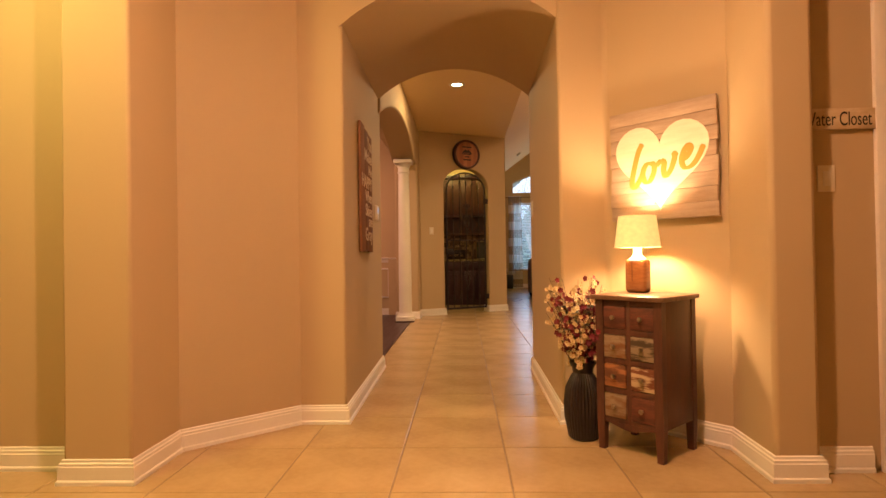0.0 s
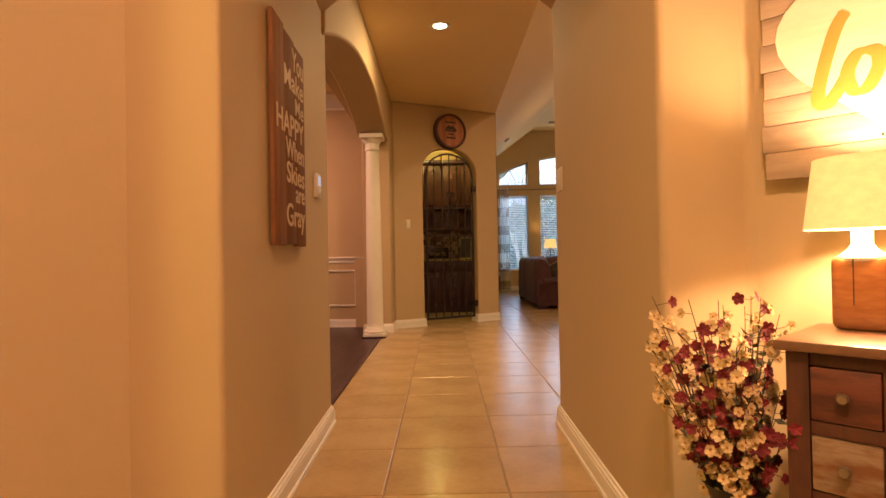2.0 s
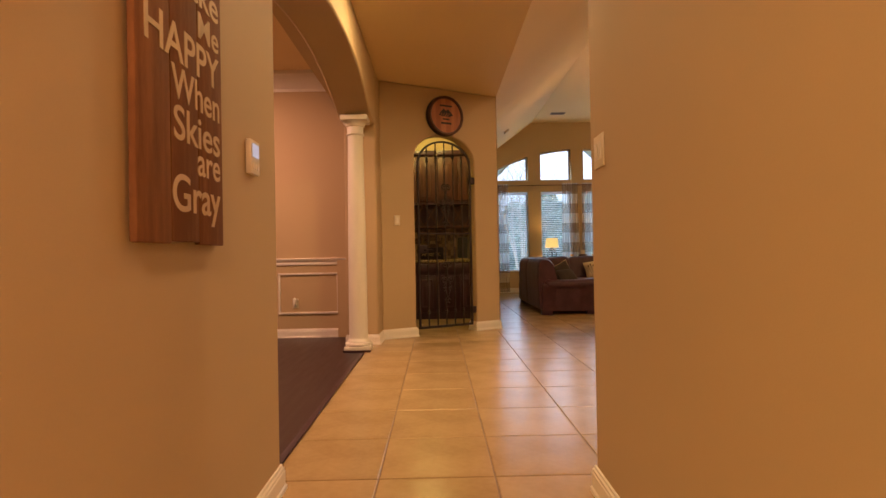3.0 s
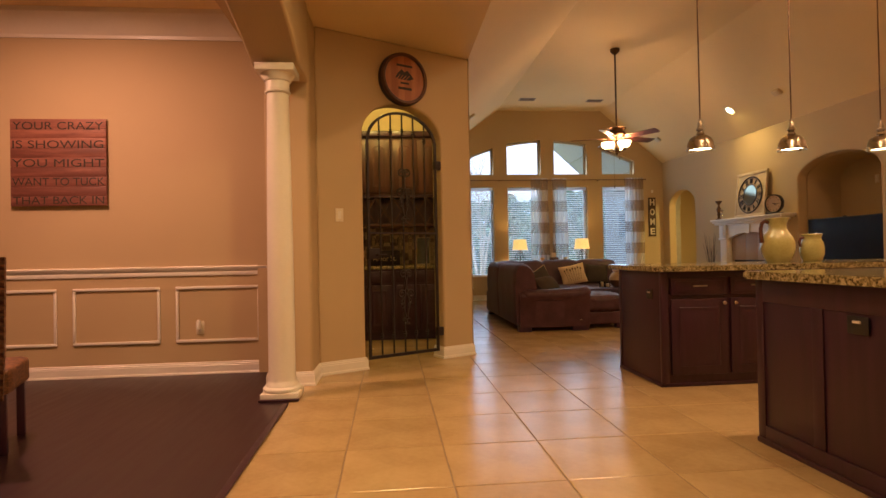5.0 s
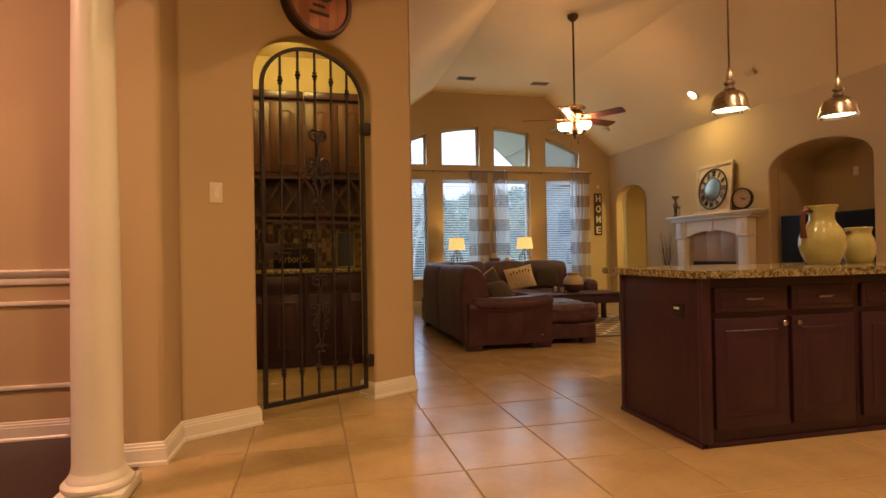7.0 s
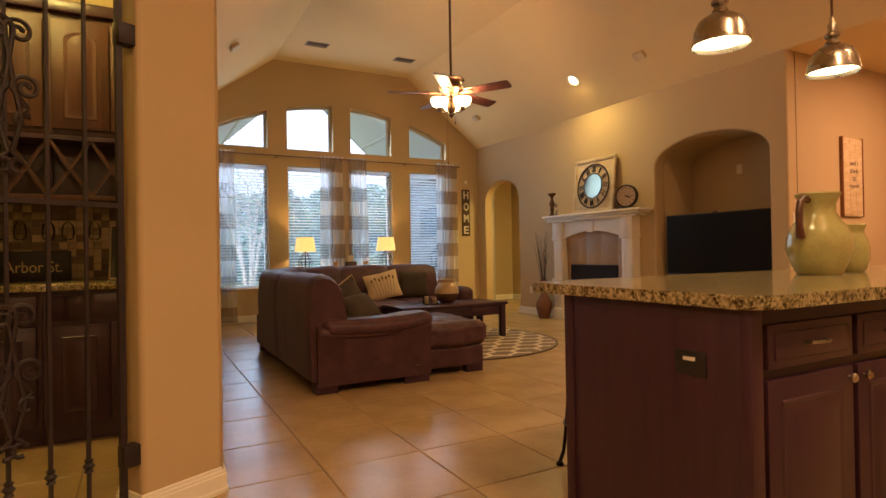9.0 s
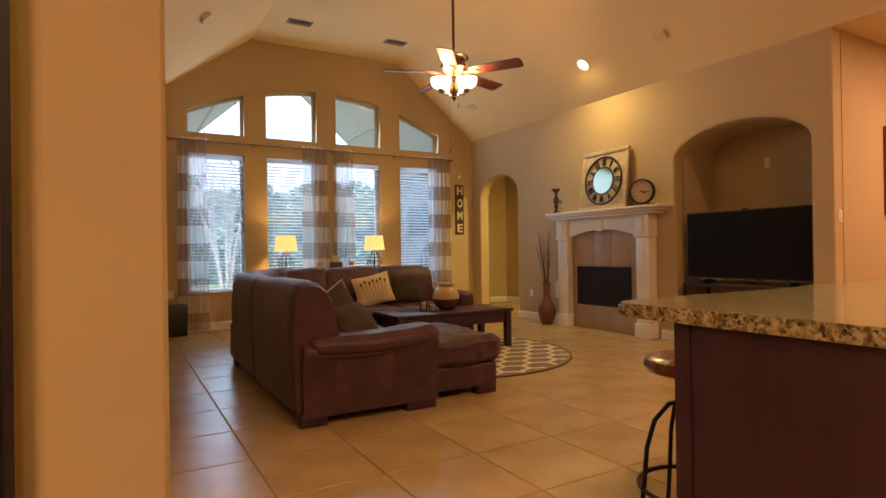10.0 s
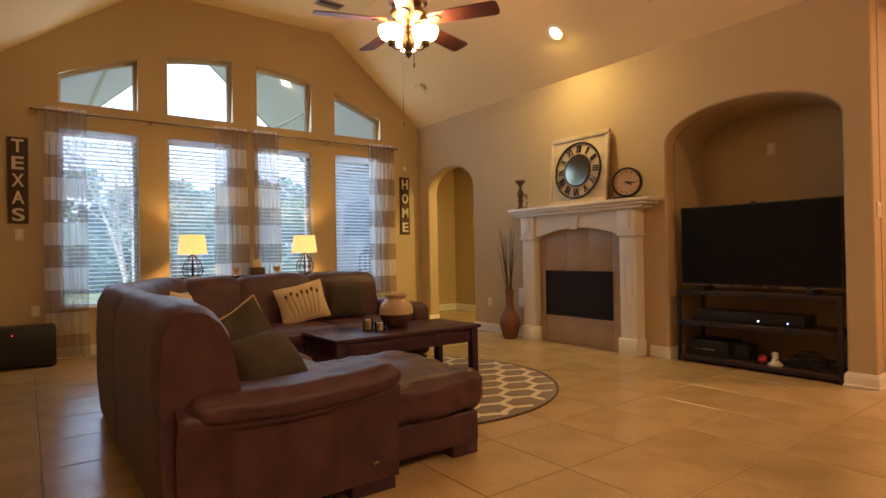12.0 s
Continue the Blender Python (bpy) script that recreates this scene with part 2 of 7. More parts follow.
# ---- foyer walls ----
LEFT = [(-3.0, 1.89), (-1.735, 1.89), (-1.735, 1.72), (-1.42, 1.72), (-1.42, 2.14), (-0.92, 2.61), (HALL[0], 2.61), (END[0], 4.27)]
ob = structure("wall_foyer_west", slab(LEFT + [(-1.0, 4.27), (-1.0, 4.3), (-3.0, 4.3)], 0, H), M["wall"], "beige painted plaster wall with bullnose corners", "wall")
soften(ob, 0.022)
RIGHT = [(END[1], 4.18), (HALL[1], 2.585), (0.925, 2.655), (1.40, 2.14), (1.385, 1.735), (1.58, 1.735), (1.58, 1.85), (3.0, 1.85)]
ob = structure("wall_foyer_east", slab([(x, y) for x, y in RIGHT] + [(3.0, 3.97), (9.0, 3.97), (9.0, 4.18)], 0, H), M["wall"], "beige painted plaster wall with bullnose corners", "wall")
soften(ob, 0.022)
# vaulted passage head
VA = arc(END[0], END[1], 2.37, 0.25)
ob = structure("wall_arch_head", prism([(END[0], H)] + VA + [(END[1], H)], (0, 2.6, 0), (1, 0, 0), (0, 1, 0), 1.58), M["wall"], "arched plaster passage head between foyer and hall", "wall")
structure("wall_foyer_south", box(-3.2, 3.2, -2.95, -2.8, 0, H), M["wall"], "beige painted wall", "wall")
structure("wall_foyer_side_1", box(-3.15, -3.0, -2.8, 4.3, 0, H), M["wall"], "beige painted wall", "wall")
structure("wall_foyer_side_2", box(3.0, 3.15, -2.8, 3.97, 0, H), M["wall"], "beige painted wall", "wall")
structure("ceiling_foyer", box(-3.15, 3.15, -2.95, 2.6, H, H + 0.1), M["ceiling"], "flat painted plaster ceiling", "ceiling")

# ---- hall, dining room ----
beam = [(4.16, 3.2)] + [(4.16 + 0.14, 2.27)]
for k in range(25):
    y = 4.3 + 3.45 * k / 24
    beam.append((y, 2.68 - (0.43 * ((6.3 - y) / 2.1) ** 2 if y < 6.3 else 0.24 * ((y - 6.3) / 1.45) ** 2)))
beam[1] = (4.16, 2.24)
beam += [(8.14, 2.44), (8.14, 3.2)]
ob = structure("wall_dining_arch", prism(beam, (-1.0, 0, 0), (0, 1, 0), (1, 0, 0), 0.355), M["wall"], "plaster arch wall between hall and dining room", "wall")
soften(ob, 0.02)
A, B = Vector((-0.635, 8.485, 0)), Vector((0.83, 9.275, 0))
GU = (B - A).normalized()
GN = Vector((-GU.y, GU.x, 0))
GL = (B - A).length
ob = structure("wall_pilaster", slab([(-1.0, 8.14), (-0.645, 8.14), (-0.635, 8.485), (-0.69, 8.66), (-1.0, 8.75)], 0, H), M["wall"], "beige plaster pilaster beside the column", "wall")
soften(ob, 0.02)
G0, G1, GSP, GRISE = 0.445, 1.305, 2.15, 0.32
outline = [(0, 0), (G0, 0)] + ellipse(G0, G1, GSP, GRISE) + [(G1, 0), (GL, 0), (GL, H), (0, H)]
ob = structure("wall_gate", prism(outline, A, GU, GN, 0.17), M["wall"], "beige plaster wall with an arched pantry opening", "wall")
soften(ob, 0.02)
structure("wall_living_west", slab([(0.69, 9.36), (0.83, 9.265), (0.83, 16.05), (0.69, 16.05)], 0, 3.15), M["wall"], "long beige painted wall", "wall")
structure("wall_pantry_north", box(-1.2, 0.69, 11.0, 11.12, 0, H), M["wall"], "pale yellow painted pantry wall", "wall")
structure("wall_pantry_west", box(-1.2, -1.05, 8.72, 11.0, 0, H), M["wall"], "painted pantry wall", "wall")
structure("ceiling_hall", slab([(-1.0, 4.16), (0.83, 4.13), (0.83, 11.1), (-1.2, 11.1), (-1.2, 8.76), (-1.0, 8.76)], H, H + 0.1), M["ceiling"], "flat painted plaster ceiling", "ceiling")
structure("wall_dining_north", box(-5.2, -1.0, 8.75, 8.9, 0, 3.35), M["wall"], "tan painted dining room wall with panel moulding", "wall")
structure("wall_dining_west", box(-5.35, -5.2, 4.2, 8.9, 0, 3.35), M["wall"], "tan painted dining room wall", "wall")
structure("wall_dining_south", box(-5.2, -1.0, 4.3, 4.42, 0, 3.35), M["wall"], "tan painted dining room wall", "wall")
structure("wall_dining_upper", box(-1.14, -1.001, 4.3, 8.75, 2.75, 3.35), M["wall"], "plaster wall above the arch", "wall")
structure("ceiling_dining", box(-5.3, -1.0, 4.3, 8.9, 3.22, 3.32), M["ceiling"], "flat painted dining room ceiling", "ceiling")
CROWN = [(0, 3.0), (0.012, 3.0), (0.016, 3.03), (0.05, 3.06), (0.085, 3.13), (0.12, 3.165), (0.15, 3.18), (0.155, 3.22), (0, 3.22)]
structure("trim_crown", sweep([(-5.2, 8.75), (-1.14, 8.75)], CROWN, 1), M["trim"], "white stepped crown moulding", "crown moulding")
RAIL = [(0, 0.885), (0.012, 0.885), (0.018, 0.905), (0.014, 0.92), (0.03, 0.94), (0.036, 0.96), (0.02, 0.97), (0, 0.97)]
structure("trim_chair_rail", sweep([(-5.2, 8.75), (-1.0, 8.75)], RAIL, 1), M["trim"], "white painted chair rail", "chair rail")

# ---- vaulted room ----
VX = [0.83, 2.42, 4.79, 6.24]
VZ = [H, 4.213, 4.213, 3.03]
WY, WX = 15.87, 6.24


def vault_z(x):
    for k in range(3):
        if x <= VX[k + 1]:
            return VZ[k] + (VZ[k + 1] - VZ[k]) * (x - VX[k]) / (VX[k + 1] - VX[k])
    return VZ[3]


VP = [(x, z) for x, z in zip(VX, VZ)]
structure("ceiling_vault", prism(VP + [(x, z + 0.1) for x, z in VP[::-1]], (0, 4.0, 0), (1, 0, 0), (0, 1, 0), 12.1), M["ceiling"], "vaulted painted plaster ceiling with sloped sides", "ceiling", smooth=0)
structure("wall_kitchen_gable", prism([(0.83, H - 0.02), (6.24, H - 0.02), (4.79, 4.25), (2.42, 4.25)], (0, 3.97, 0), (1, 0, 0), (0, 1, 0), 0.15), M["wall"], "beige painted gable wall", "wall")
structure("ceiling_nook", box(6.241, 9.1, 4.0, 9.96, 3.03, 3.13), M["ceiling"], "flat painted ceiling of the breakfast nook", "ceiling")
structure("wall_nook_north", box(WX + 0.16, 9.0, 9.94, 10.1, 0, 3.03), M["wall"], "peach-beige painted wall of the breakfast nook", "wall")
structure("wall_nook_east", box(9.0, 9.15, 4.0, 10.1, 0, 3.1), M["wall"], "beige painted wall", "wall")

# window wall: piers, sill band, middle band, arched head
WINS = [(1.54, 2.31), (2.62, 3.39), (3.70, 4.455), (4.81, 5.555)]
SILL, LTOP, UBOT = 0.52, 2.50, 2.775


def head_z(x):
    return 3.56 - 0.119 * (x - 3.545) ** 2


def window_wall():
    bm = bmesh.new()
    o, u, n, d = (0, WY, 0), (1, 0, 0), (0, 1, 0), 0.2
    edges = [0.69] + [e for w in WINS for e in w] + [6.4]
    for k in range(0, len(edges), 2):
        x0, x1 = edges[k], edges[k + 1]
        cut = [x for x in VX if x0 < x < x1]
        top = [(x, vault_z(max(x, 0.83)) + 0.08) for x in [x0] + cut + [x1]]
        prism([(x0, 0), (x1, 0)] + top[::-1], o, u, n, d, bm)
    for x0, x1 in WINS:
        prism([(x0, 0), (x1, 0), (x1, SILL), (x0, SILL)], o, u, n, d, bm)
        prism([(x0, LTOP), (x1, LTOP), (x1, UBOT), (x0, UBOT)], o, u, n, d, bm)
        low = [(x0 + (x1 - x0) * k / 12, head_z(x0 + (x1 - x0) * k / 12)) for k in range(13)]
        cut = [x for x in VX if x0 < x < x1]
        top = [(x, vault_z(x) + 0.08) for x in [x0] + cut + [x1]]
        prism(low + top[::-1], o, u, n, d, bm)
    return bm


structure("wall_window_north", window_wall(), M["wall"], "beige gable wall with eight window openings", "wall", smooth=0)

# fireplace wall with arched doorway and television niche
N0, N1 = 10.13, 11.60
D0, D1 = 14.53, 15.6
outline = [(9.94, 0), (N0, 0)] + ellipse(N0, N1, 2.07, 0.30) + [(N1, 0), (D0, 0)] + ellipse(D0, D1, 1.98, 0.34) + [(D1, 0), (16.05, 0), (16.05, 3.04), (9.94, 3.04)]
ob = structure("wall_fireplace", prism(outline, (WX, 0, 0), (0, 1, 0), (1, 0, 0), 0.16), M["wall"], "beige plaster wall with an arched niche and doorway", "wall")
soften(ob, 0.02)
for name, bm in (("wall_niche_back", box(6.95, 7.05, N0 - 0.1, N1 + 0.1, 0, 2.6)), ("wall_niche_side_1", box(WX + 0.16, 6.95, N0 - 0.1, N0, 0, 2.6)), ("wall_niche_side_2", box(WX + 0.16, 6.95, N1, N1 + 0.1, 0, 2.6))):
    structure(name, bm, M["wall"], "plaster wall of the television niche", "wall")
structure("wall_niche_head", prism(ellipse(N0, N1, 2.07, 0.30) + [(N1, 2.6), (N0, 2.6)], (WX + 0.16, 0, 0), (0, 1, 0), (1, 0, 0), 0.55), M["wall"], "arched plaster head of the niche", "wall")
bm = box(7.75, 7.85, 13.0, 17.0, 0, 2.9)
box(WX + 0.16, 7.75, 16.9, 17.0, 0, 2.9, bm=bm)
box(WX + 0.16, 7.75, 12.9, 13.0, 0, 2.9, bm=bm)
box(WX, WX + 0.16, 16.05, 17.0, 0, 2.9, bm=bm)
structure("wall_back_hall", bm, M["wall"], "painted walls of the back hallway", "wall")
structure("ceiling_back_hall", box(WX + 0.15, 7.85, 12.9, 17.0, 2.8, 2.9), M["ceiling"], "flat painted hallway ceiling", "ceiling")

# ---- baseboards ----
BASE = [(0, 0), (0.022, 0), (0.022, 0.016), (0.016, 0.023), (0.016, 0.078), (0.013, 0.083), (0.013, 0.093), (0.007, 0.098), (0.006, 0.108), (0, 0.112)]
gA = A + GU * (G0 + 0.0)
gB = A + GU * G1
for path, side in (([(-3.0, 1.89), (-1.735, 1.89), (-1.735, 1.72), (-1.42, 1.72), (-1.42, 2.14), (-0.92, 2.61), (HALL[0], 2.61), (END[0], 4.27), (-1.0, 4.27)], 1),
                   ([(1.0, 4.18), (END[1], 4.18), (HALL[1], 2.585), (0.925, 2.655), (1.40, 2.14), (1.385, 1.735), (1.58, 1.735), (1.58, 1.85), (1.87, 1.85)], 1),
                   ([(-1.0, 8.14), (-0.645, 8.14), (-0.635, 8.485), (gA.x, gA.y), (gA.x + GN.x * 0.17, gA.y + GN.y * 0.17)], 1),
                   ([(gB.x + GN.x * 0.17, gB.y + GN.y * 0.17), (gB.x, gB.y), (0.83, 9.275), (0.83, WY), (6.24, WY), (6.24, D1), (6.4, D1)], 1),
                   ([(6.4, D0), (6.24, D0), (6.24, 13.52)], 1),
                   ([(6.24, 11.80), (6.24, N1), (6.5, N1)], 1),
                   ([(6.5, N0), (6.24, N0), (6.24, 9.94), (9.0, 9.94)], 1),
                   ([(-5.2, 8.75), (-1.0, 8.75), (-1.0, 8.14)], 1),
                   ([(6.4, 16.9), (7.75, 16.9), (7.75, 13.0)], 1)):
    structure("baseboard", sweep(path, BASE, side), M["trim"], "white painted stepped baseboard", "baseboard", smooth=0)

# ---- floors ----
structure("floor", box(-3.2, 9.2, -3.0, 17.1, -0.12, -0.004), M["grout"], "cream ceramic tile floor with dark grout joints", "floor")
structure("floor_dining", box(-5.3, -0.752, 4.17, 8.9, -0.003, 0.004), M["darkfloor"], "dark stained hardwood floor", "floor")
structure("trim_threshold", box(-0.775, -0.735, 4.17, 7.55, 0.0041, 0.014, 0.004), M["wood_dark"], "dark wooden threshold strip", "threshold")
# ---- small helpers for things ----


def face_m(x, z, d):
    """Letters on a front face: x right, z up, d in front of the local plane y = 0."""
    return Matrix.Translation((x, -d, z)) @ Matrix.Rotation(radians(90), 4, "X")


def lettering(body, width, height, material, parent, m, name="lettering", align="C", shear=0.0, extrude=0.001, bold=0.0):
    cu = bpy.data.curves.new("letters", "FONT")
    cu.body, cu.extrude, cu.shear, cu.offset = body, 0.02, shear, bold
    tmp = bpy.data.objects.new("letters", cu)
    scene.collection.objects.link(tmp)
    me = bpy.data.meshes.new_from_object(tmp)
    bpy.data.objects.remove(tmp)
    xs, ys = [v.co.x for v in me.vertices], [v.co.y for v in me.vertices]
    x0, x1, y0, y1 = min(xs), max(xs), min(ys), max(ys)
    off = {"C": (x0 + x1) / 2, "L": x0, "R": x1}[align]
    me.transform(m @ Matrix.Diagonal((width / (x1 - x0), height / (y1 - y0), extrude / 0.02, 1)) @ Matrix.Translation((-off, -(y0 + y1) / 2, 0)))
    me.name = name
    me.materials.clear()
    me.materials.append(material)
    ob = new(name, me)
    ob.parent = parent
    return ob


def rounded(x0, x1, y0, y1, z0, z1, r=0.04, n=8, puff=0.0, wrinkle=0.0, seed=0.0, bm=None, wscale=7.0):
    """Upholstered block: rounded edges, a crown on its faces, small folds."""
    own = bm is None
    bm = bm or bmesh.new()
    c = Vector(((x0 + x1) / 2, (y0 + y1) / 2, (z0 + z1) / 2))
    h = Vector(((x1 - x0) / 2, (y1 - y0) / 2, (z1 - z0) / 2))
    t = bmesh.new()
    bmesh.ops.create_cube(t, size=2.0)
    bmesh.ops.subdivide_edges(t, edges=t.edges[:], cuts=n, use_grid_fill=True)
    vm = {}
    for v in t.verts:
        q = v.co.copy()
        q = Vector([math.copysign(abs(a) ** 0.7, a) for a in q])
        p = Vector((q.x * h.x, q.y * h.y, q.z * h.z))
        rr = min(r, h.x * 0.98, h.y * 0.98, h.z * 0.98)
        inner = Vector([max(-(hh - rr), min(hh - rr, a)) for a, hh in zip(p, h)])
        d = p - inner
        if d.length > 1e-7:
            d.normalize()
            p = inner + d * rr
        else:
            d = Vector((0, 0, 1))
        if puff:
            w = (1 - q.x * q.x) if abs(d.x) < 0.9 else 1
            w *= (1 - q.y * q.y) if abs(d.y) < 0.9 else 1
            w *= (1 - q.z * q.z) if abs(d.z) < 0.9 else 1
            p += d * puff * max(w, 0) ** 0.6
        p += c
        if wrinkle:
            s = Vector((seed, seed * 2.3, seed * 0.7))
            p += d * wrinkle * (noise.noise(p * wscale + s) + 0.5 * noise.noise(p * wscale * 2.7 + s))
        vm[v] = bm.verts.new(p)
    for f in t.faces:
        bm.faces.new([vm[v] for v in f.verts])
    t.free()
    return bm


def pillow(w, h, t, n=12, seed=0):
    """Cushion standing in the x-z plane, thickness along y."""
    bm = bmesh.new()
    sides = []
    for s in (-1, 1):
        g = []
        for i in range(n + 1):
            row = []
            for j in range(n + 1):
                u, v = 2 * i / n - 1, 2 * j / n - 1
                k = max((1 - u ** 2) * (1 - v ** 2), 0) ** 0.45
                pin = 1 - 0.07 * (1 - abs(u * v)) * max(abs(u), abs(v)) ** 3
                p = Vector((u * w / 2 * pin, s * t / 2 * k, v * h / 2 * pin))
                p += Vector((0, s, 0)) * 0.012 * k * noise.noise(p * 9 + Vector((seed, 0, seed)))
                row.append(p)
            g.append(row)
        sides.append(g)
    V = {}
    for s in (0, 1):
        for i in range(n + 1):
            for j in range(n + 1):
                edge = i in (0, n) or j in (0, n)
                key = (0 if edge else s, i, j)
                if key not in V:
                    V[key] = bm.verts.new(sides[s][i][j])
                V[(s, i, j)] = V[key]
    for s in (0, 1):
        for i in range(n):
            for j in range(n):
                q = [V[(s, i, j)], V[(s, i + 1, j)], V[(s, i + 1, j + 1)], V[(s, i, j + 1)]]
                bm.faces.new(q if s else q[::-1])
    return bm


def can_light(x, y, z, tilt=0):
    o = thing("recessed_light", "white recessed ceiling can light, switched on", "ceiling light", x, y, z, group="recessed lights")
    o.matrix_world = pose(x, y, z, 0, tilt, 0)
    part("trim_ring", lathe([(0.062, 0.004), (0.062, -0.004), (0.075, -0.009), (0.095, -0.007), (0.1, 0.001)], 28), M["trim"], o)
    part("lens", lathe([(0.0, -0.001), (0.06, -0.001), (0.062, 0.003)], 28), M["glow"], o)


# the foyer and nook fixtures are unseen additions for their lamps
for x, y, z, watts, colour in CANS_AND_FILLS:
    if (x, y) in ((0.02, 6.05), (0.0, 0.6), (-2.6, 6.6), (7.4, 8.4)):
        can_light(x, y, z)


def switch_plate(x, y, z, rz, w=0.075, h=0.118, gangs=1, label="ivory rocker light switch on the wall"):
    o = thing("light_switch", label, "light switch", x, y, z, rz, "light switches")
    part("plate", box(-w / 2, w / 2, -0.007, 0.0, -h / 2, h / 2, 0.002), M["plate"], o)
    for g in range(gangs):
        cx = (g - (gangs - 1) / 2) * 0.046
        bm = box(cx - 0.016, cx + 0.016, -0.011, -0.0065, -0.033, 0.033, 0.0015)
        moved(bm, Matrix.Rotation(radians(3), 4, "X"))
        part("rocker", bm, M["trim"], o)
    return o


def outlet(x, y, z, rz, plug=False):
    o = thing("wall_outlet", "ivory wall outlet" + (" with a white plug-in freshener" if plug else " plate near the floor"), "outlet", x, y, z, rz, "outlets")
    part("plate", box(-0.036, 0.036, -0.006, 0, -0.058, 0.058, 0.002), M["plate"], o)
    for dz in (-0.022, 0.022):
        part("socket", box(-0.014, 0.014, -0.0075, -0.0058, dz - 0.014, dz + 0.014, 0.003), M["trim"], o)
    if plug:
        part("plug", lathe([(0, -0.03), (0.018, -0.03), (0.022, 0.0), (0.018, 0.03), (0.01, 0.05), (0, 0.052)], 14, m=Matrix.Translation((-0.005, -0.03, 0.02))), M["trim"], o)
    return o


# ---- foyer ----
M["dresser"] = mat("worn_red_brown_wood", (0.105, 0.036, 0.019), (0.05, 0.018, 0.012), 0.5, 5, 40, 0.15, stretch=(3, 3, 0.5))
M["dresser_top"] = mat("worn_dresser_top", (0.19, 0.10, 0.05), (0.11, 0.055, 0.03), 0.4, 5, 40, 0.1, stretch=(1, 6, 1))
DRAW = {"rust": mat("chipped_rust_paint", (0.135, 0.040, 0.022), (0.065, 0.02, 0.013), 0.55, 8, 50, 0.25, stretch=(1, 1, 4), amount=1.6),
        "grey": mat("chipped_grey_paint", (0.26, 0.19, 0.12), (0.17, 0.075, 0.032), 0.55, 7, 40, 0.3, stretch=(1, 1, 4), amount=1.8),
        "dark": mat("chipped_dark_paint", (0.25, 0.19, 0.12), (0.055, 0.035, 0.022), 0.55, 7, 40, 0.3, stretch=(0.8, 1, 3.5), amount=3.0),
        "orange": mat("chipped_orange_paint", (0.32, 0.13, 0.048), (0.12, 0.044, 0.022), 0.55, 8, 40, 0.3, stretch=(0.8, 1, 4), amount=2.2),
        "cream": mat("chipped_cream_paint", (0.48, 0.36, 0.22), (0.15, 0.045, 0.022), 0.55, 9, 45, 0.3, stretch=(0.7, 1, 4), amount=3.5)}
M["knob"] = mat("pewter_knob", (0.34, 0.28, 0.20), (0.24, 0.19, 0.13), 0.4, 20, 90, metal=0.8)


